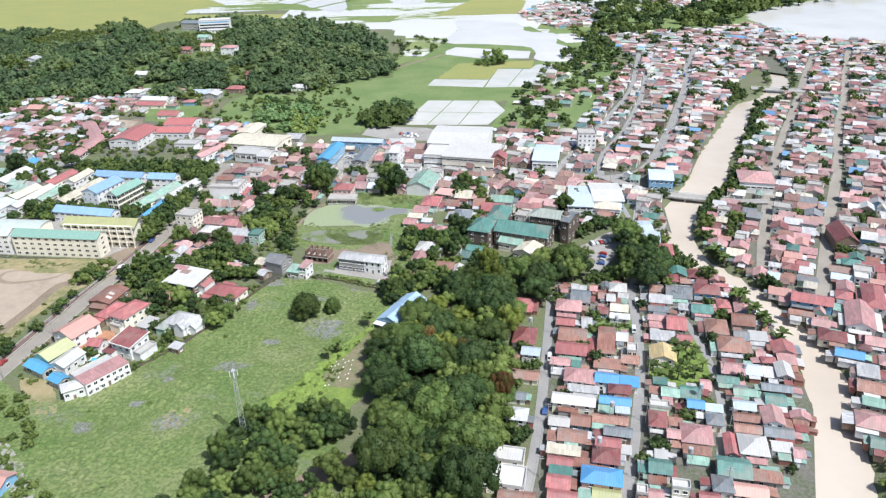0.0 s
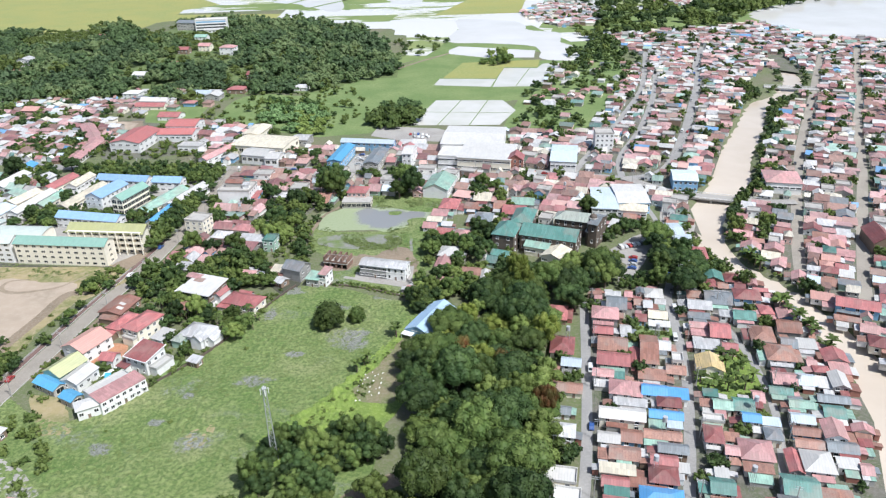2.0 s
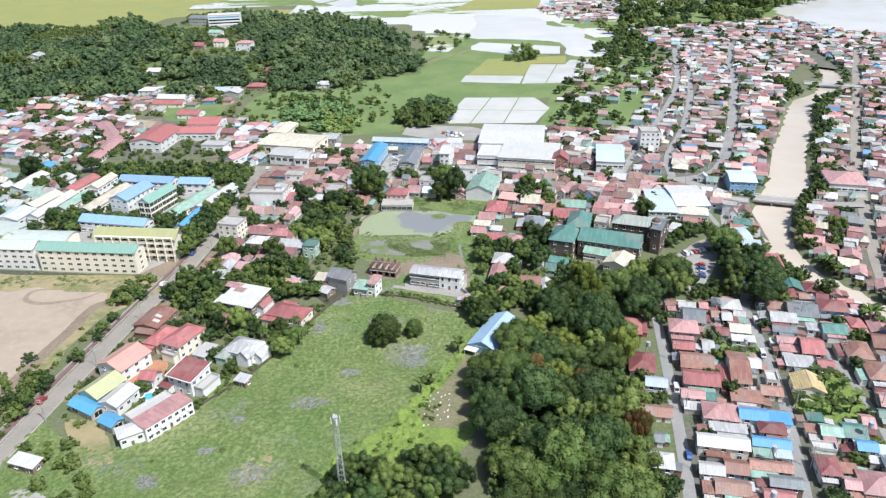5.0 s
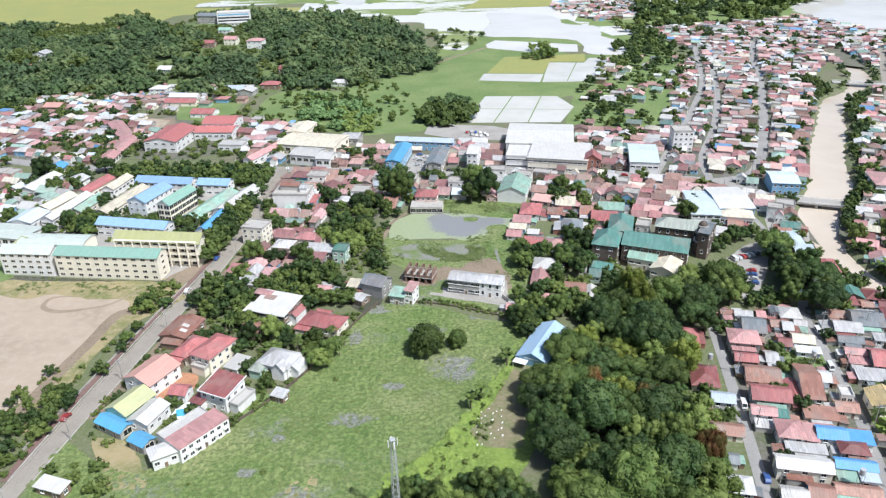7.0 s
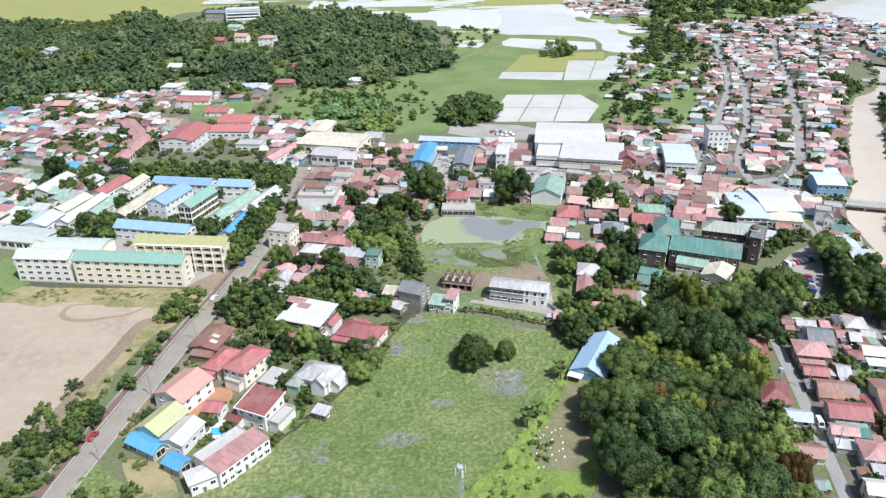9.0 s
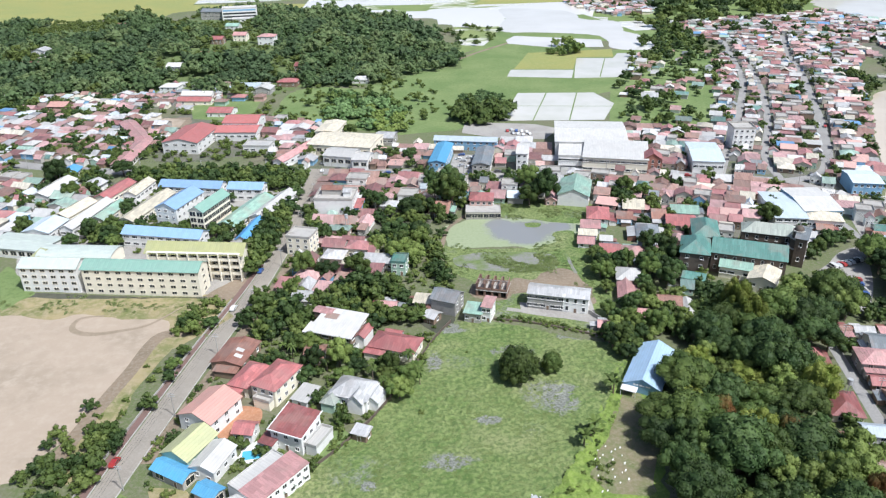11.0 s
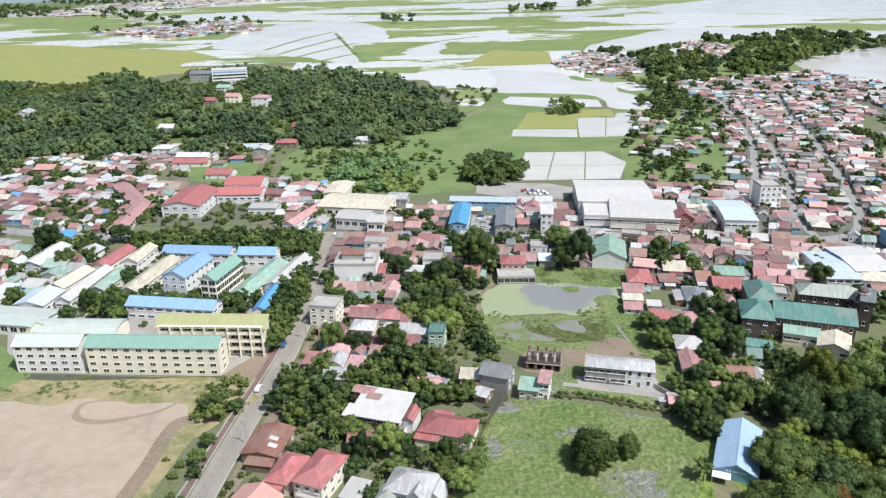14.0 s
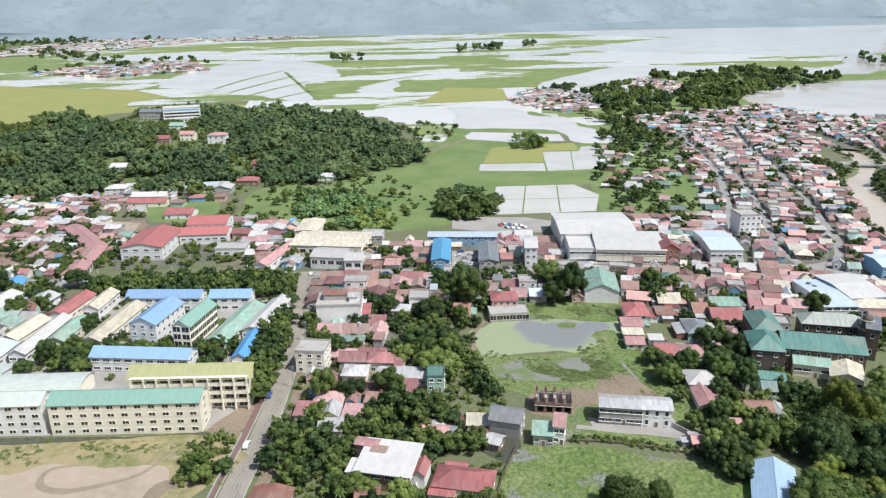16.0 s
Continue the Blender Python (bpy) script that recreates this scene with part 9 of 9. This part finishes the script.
for k in range(7):
    parked(86.6 + 2.33 * k, 348.7 + 0.89 * k, 20 + park.uniform(-6, 6), "in a row on the church plaza")
for k in range(4):
    parked(89.9 + -1.12 * k, 337.0 + -3.65 * k, 70 + park.uniform(-6, 6), "in a row on the church plaza")
for px, py in [(-59.2, 499.1), (-56.7, 495.8), (-52.6, 500.7), (-52.1, 491.2), (-58.4, 487), (-54.7, 484.4), (-56.9, 506.4), (-48.5, 503.7)]:
    parked(px, py, park.uniform(60, 110), "in the lot between shops")
for px, py in [(-20.8, 553), (-17.7, 551.1), (-14.6, 549.3), (-11.5, 547.4), (-20.8, 545.7), (-17.4, 543.8), (-14.4, 542), (-10.4, 543.5), (-23.7, 551.2)]:
    parked(px, py, park.uniform(-15, 15), "in the car park behind the mall")
for c, *_ in CARS:
    discard(c)
discard(POLE)


# bridge: beams, railings
def bridge(a, b):
    root = new("bridge")
    tagged(root, "concrete road bridge with railings over the river", "bridge")
    a, b = Vector(a), Vector(b)
    d = (b - a).normalized()
    n = Vector((d.y, -d.x))
    mid, L = (a + b) / 2, (b - a).length
    root.matrix_world = pose(mid.x, mid.y, 0, 0, 0, math.degrees(math.atan2(d.y, d.x)))
    bm = bmesh.new()
    box(bm, -L / 2, L / 2, -4.2, 4.2, -0.1, 0.85)
    part("deck", bm, M["concrete"], root)
    for x in (-L * 0.2, L * 0.2):
        bm = bmesh.new()
        box(bm, x - 0.6, x + 0.6, -3.6, 3.6, -4, -0.1)
        part("pier", bm, M["concrete"], root)
    for s in (-4.1, 4.1):
        bm = bmesh.new()
        box(bm, -L / 2, L / 2, s - 0.1, s + 0.1, 1.5, 1.75)
        rail = part("rail", bm, M["white"], root, "white concrete railing")
        bm = bmesh.new()
        box(bm, -0.12, 0.12, -0.1, 0.1, 0, 0.7)
        me_ = bpy.data.meshes.new("post")
        bm.to_mesh(me_)
        bm.free()
        me_.materials.append(M["white"])
        for k in range(15):
            put("post", me_, rail, -L / 2 + 0.3 + (L - 0.6) * k / 14, s, 0.85)


bridge((143.5, 415.2), (181, 401.2))
bridge((291, 664), (333, 648))

# roadside strip of red paving and its low wall, field walls
WEST_EDGE = [(-178.6, 222), (-174.6, 250), (-163.8, 311), (-156.6, 345), (-151.5, 375)]
ribbon("paved_strip", [(x - 1.4, y) for x, y in WEST_EDGE], 2.2, 0.155, M["pavers"], "brown paved strip along the road")
ribbon("kerb", WEST_EDGE, 0.35, 0.0, M["concrete"], "pale concrete kerb along the road", height=0.25)
ribbon("kerb", [(-171, 222), (-166.6, 250), (-155.6, 311), (-148.4, 345), (-141, 400)], 0.3, 0.0, M["concrete"], "pale concrete kerb along the road", height=0.22)
ribbon("guard_wall", [(-180.6, 235), (-176.8, 255), (-166.4, 308), (-159.4, 342)], 0.3, 0.0, M["concrete"], "low concrete guard wall", height=0.8)
FIELD_WALL = [(-124, 236.5), (-117, 244.5), (-109, 254), (-101, 265.5), (-91, 284), (-82, 305), (-74, 319)]
ribbon("field_wall", FIELD_WALL, 0.22, 0.0, M["stone"], "dark mossy block wall along the marsh field", height=1.2)
ribbon("pond_wall", [(-58, 319.5), (-45, 316), (-30, 309.5), (-16, 302), (-8, 296)], 0.5, 0.0, M["stone"], "dark mossy wall at the edge of the marsh", height=0.7)
patch("weedy_strip", [(-57, 321), (-44, 318), (-29, 311.5), (-17, 304.5), (-21, 313), (-38, 320), (-56, 326)], 0.17, M["grass"], "weedy green strip behind the wall", jag=0.6)
ribbon("yard_wall", [(-22, 321), (-18, 314), (-14, 308)], 0.3, 0.0, M["concrete"], "concrete wall with a gate beside the path", height=1.8)


def unfinished(x, y, w, d, rot):
    """Brick row house under construction, open to the sky."""
    root = new("unfinished_house")
    root.matrix_world = pose(x, y, 0, 0, 0, rot)
    tagged(root, "roofless brick row house under construction", "building")
    for z in (0.0, 3.1):
        for k in range(5):
            bm = bmesh.new()
            xx = -w / 2 + w * k / 4
            box(bm, xx - 0.15, xx + 0.15, -d / 2, d / 2, z, z + 2.7)
            part("cross_wall", bm, M["rawbrick"], root)
        for yy in (-d / 2, d / 2):
            for k in range(4):
                x0, x1 = -w / 2 + w * k / 4 + 0.15, -w / 2 + w * (k + 1) / 4 - 0.15
                for q0, q1, top_ in ((x0, x0 + 0.7, 2.7), (x0 + 0.7, x1, 0.9 if z else 0.3)):
                    bm = bmesh.new()
                    box(bm, q0, q1, yy - 0.1, yy + 0.1, z, z + top_)
                    part("facade_wall", bm, M["rawbrick"], root)
        bm = bmesh.new()
        box(bm, -w / 2 - 0.3, w / 2 + 0.3, -d / 2 - 0.3, d / 2 + 0.3, z + 2.7, z + 2.85) if z == 0 else box(bm, -w / 2, w / 2, -0.1, 0.1, z + 2.3, z + 2.7)
        part("floor_slab", bm, M["concrete"], root)
    for k in range(7):
        bm = bmesh.new()
        xx = -w / 2 + w * (k + 0.5) / 7
        box(bm, xx - 0.08, xx + 0.08, -d / 2, d / 2, 5.8, 6.0)
        part("beam", bm, M["woodwall"], root)


unfinished(-56.1, 339.6, 12.1, 7.5, -17)

# swimming pool behind the white house
pool = new("swimming_pool")
pool.matrix_world = pose(-134.9, 251.4, 0, 0, 0, 6)
tagged(pool, "small blue swimming pool with a white rim", "pool")
bm = bmesh.new()
for q in ((-3.3, 3.3, -2.3, -1.9), (-3.3, 3.3, 1.9, 2.3), (-3.3, -2.9, -1.9, 1.9), (2.9, 3.3, -1.9, 1.9)):
    box(bm, *q, 0, 0.35)
bmesh.ops.remove_doubles(bm, verts=bm.verts[:], dist=0.001)
part("rim", bm, M["white"], pool)
bm = bmesh.new()
box(bm, -2.9, 2.9, -1.9, 1.9, 0.0, 0.25)
part("water", bm, water("pool_water", (0.10, 0.42, 0.58), (0.14, 0.48, 0.64), 0.05), pool, "clear blue pool water")

# grave markers on the dirt strip
bm = bmesh.new()
hull(bm, [(-0.45, -0.9, 0), (0.45, -0.9, 0), (0.45, 0.9, 0), (-0.45, 0.9, 0)], [(-0.35, -0.8, 0.45), (0.35, -0.8, 0.45), (0.35, 0.8, 0.45), (-0.35, 0.8, 0.45)])
GRAVE = bpy.data.meshes.new("grave_marker")
bm.to_mesh(GRAVE)
bm.free()
GRAVE.materials.append(M["white"])
for k in range(6):
    for i in range(7):
        if park.random() < 0.4:
            continue
        o = new("grave_marker", GRAVE)
        o.matrix_world = pose(-29.6 - 0.15 * k - 1.35 * i + park.uniform(-0.3, 0.3), 250.4 - 3.1 * k - 0.75 * i + park.uniform(-0.3, 0.3), 0.1, 0, 0, -30 + park.uniform(-8, 8)) @ Matrix.Scale(park.uniform(0.3, 0.5), 4)
        tagged(o, "small whitewashed grave marker on bare earth", "grave", "grave markers")


# rooftop water tanks of the town
def tank():
    root = new("water_tank")
    tagged(root, "steel water tank on a tall stand between houses", "tank", "water tanks")
    bm = bmesh.new()
    bmesh.ops.create_cone(bm, cap_ends=True, segments=14, radius1=0.8, radius2=0.8, depth=1.8, matrix=Matrix.Translation((0, 0, 8.4)))
    part("drum", bm, M["steel"], root)
    for sx in (-0.6, 0.6):
        for sy in (-0.6, 0.6):
            bm = bmesh.new()
            bar(bm, (sx, sy, 0), (sx, sy, 7.5), 0.07)
            part("leg", bm, M["steel"], root)
    return root


TANK = tank()
for px, py in ((44, 262), (80, 262), (100, 214), (120, 226), (66, 205), (58, 187), (86, 181), (-118, 402), (70, 420)):
    copy_thing(TANK, pose(px, py, 0))
discard(TANK)

# tufts of taller grass over the marsh
tuft = Heap([M["sedge"], M["sedge"], M["sedge"]])
grow = random.Random(8)
TUFTS = [(np.array(V), F, MI) for V, F, MI in (leaf_cloud(np.random.default_rng(90 + k), [(0, 0, 0.1, 0.7), (0.7, 0.3, 0.05, 0.5)], 8, 0.36, False, 0.3, 1.5) for k in range(4))]
n_ = 0
while n_ < 5000:
    x, y = grow.uniform(-172, -10), grow.uniform(172, 322)
    if inside(x, y, field_ring) and noise.noise((x * 0.05, y * 0.05, 7)) > -0.12:
        V, F, MI = grow.choice(TUFTS)
        s_ = grow.uniform(0.5, 1.2)
        tuft.add(V, F, MI, x, y, 0.0, grow.uniform(0, 6.28), s_, s_, s_ * 0.2, (grow.choice((0, 0, 1)), 2))
        n_ += 1
rings_ = [spline(r) for r in ([(-270.7, 355.7), (-236.4, 353.3), (-182.4, 344.3), (-159.3, 343.4), (-163.8, 314.4), (-175.4, 333.5), (-197.5, 335.5), (-230.6, 337.7)], [(-72.3, 382.9), (-13, 384.3), (-9.5, 342.9), (-17.4, 330.4), (-29.6, 354), (-70.8, 357.6)], [(-43.1, 431.5), (1.1, 428.7), (-5.1, 403.8), (-43.8, 412.7)], [(-62.8, 366.9), (-51.8, 369.1), (-32, 371.6), (-25.2, 361.6), (-43.8, 352.4)])]
for r_ in rings_:
    for _ in range(1200):
        x, y = grow.uniform(min(p[0] for p in r_), max(p[0] for p in r_)), grow.uniform(min(p[1] for p in r_), max(p[1] for p in r_))
        if inside(x, y, r_) and noise.noise((x * 0.09, y * 0.09, 3)) > 0.0:
            V, F, MI = grow.choice(TUFTS)
            s_ = grow.uniform(0.5, 1.2)
            tuft.add(V, F, MI, x, y, 0.05, grow.uniform(0, 6.28), s_, s_, s_ * 0.7, (0, 2))
tuft.done("marsh_tufts", "tufts of tall marsh grass", "grass")


# lettering on the front of the blue shed, and its white porch
bm = bmesh.new()
for k, w_ in enumerate((0.7, 0.5, 0.9, 0.6, 0.8, 0.5)):
    box(bm, -2.6 + 0.95 * k, -2.6 + 0.95 * k + w_, -0.03, 0.03, 0, 0.5)
lettering = part("sign_lettering", bm, M["white"], s_shed, "white lettering bars")
lettering.matrix_basis = pose(0, -SHED_D / 2 - 0.06, 2.9)
bm = bmesh.new()
box(bm, -6.0, -1.0, -3.2, -0.1, 2.2, 2.35)
for x in (-5.8, -1.2):
    box(bm, x - 0.08, x + 0.08, -3.1, -2.94, 0, 2.2)
part("porch", bm, M["white"], s_shed, "white porch roof on posts").matrix_basis = pose(0, -SHED_D / 2, 0)
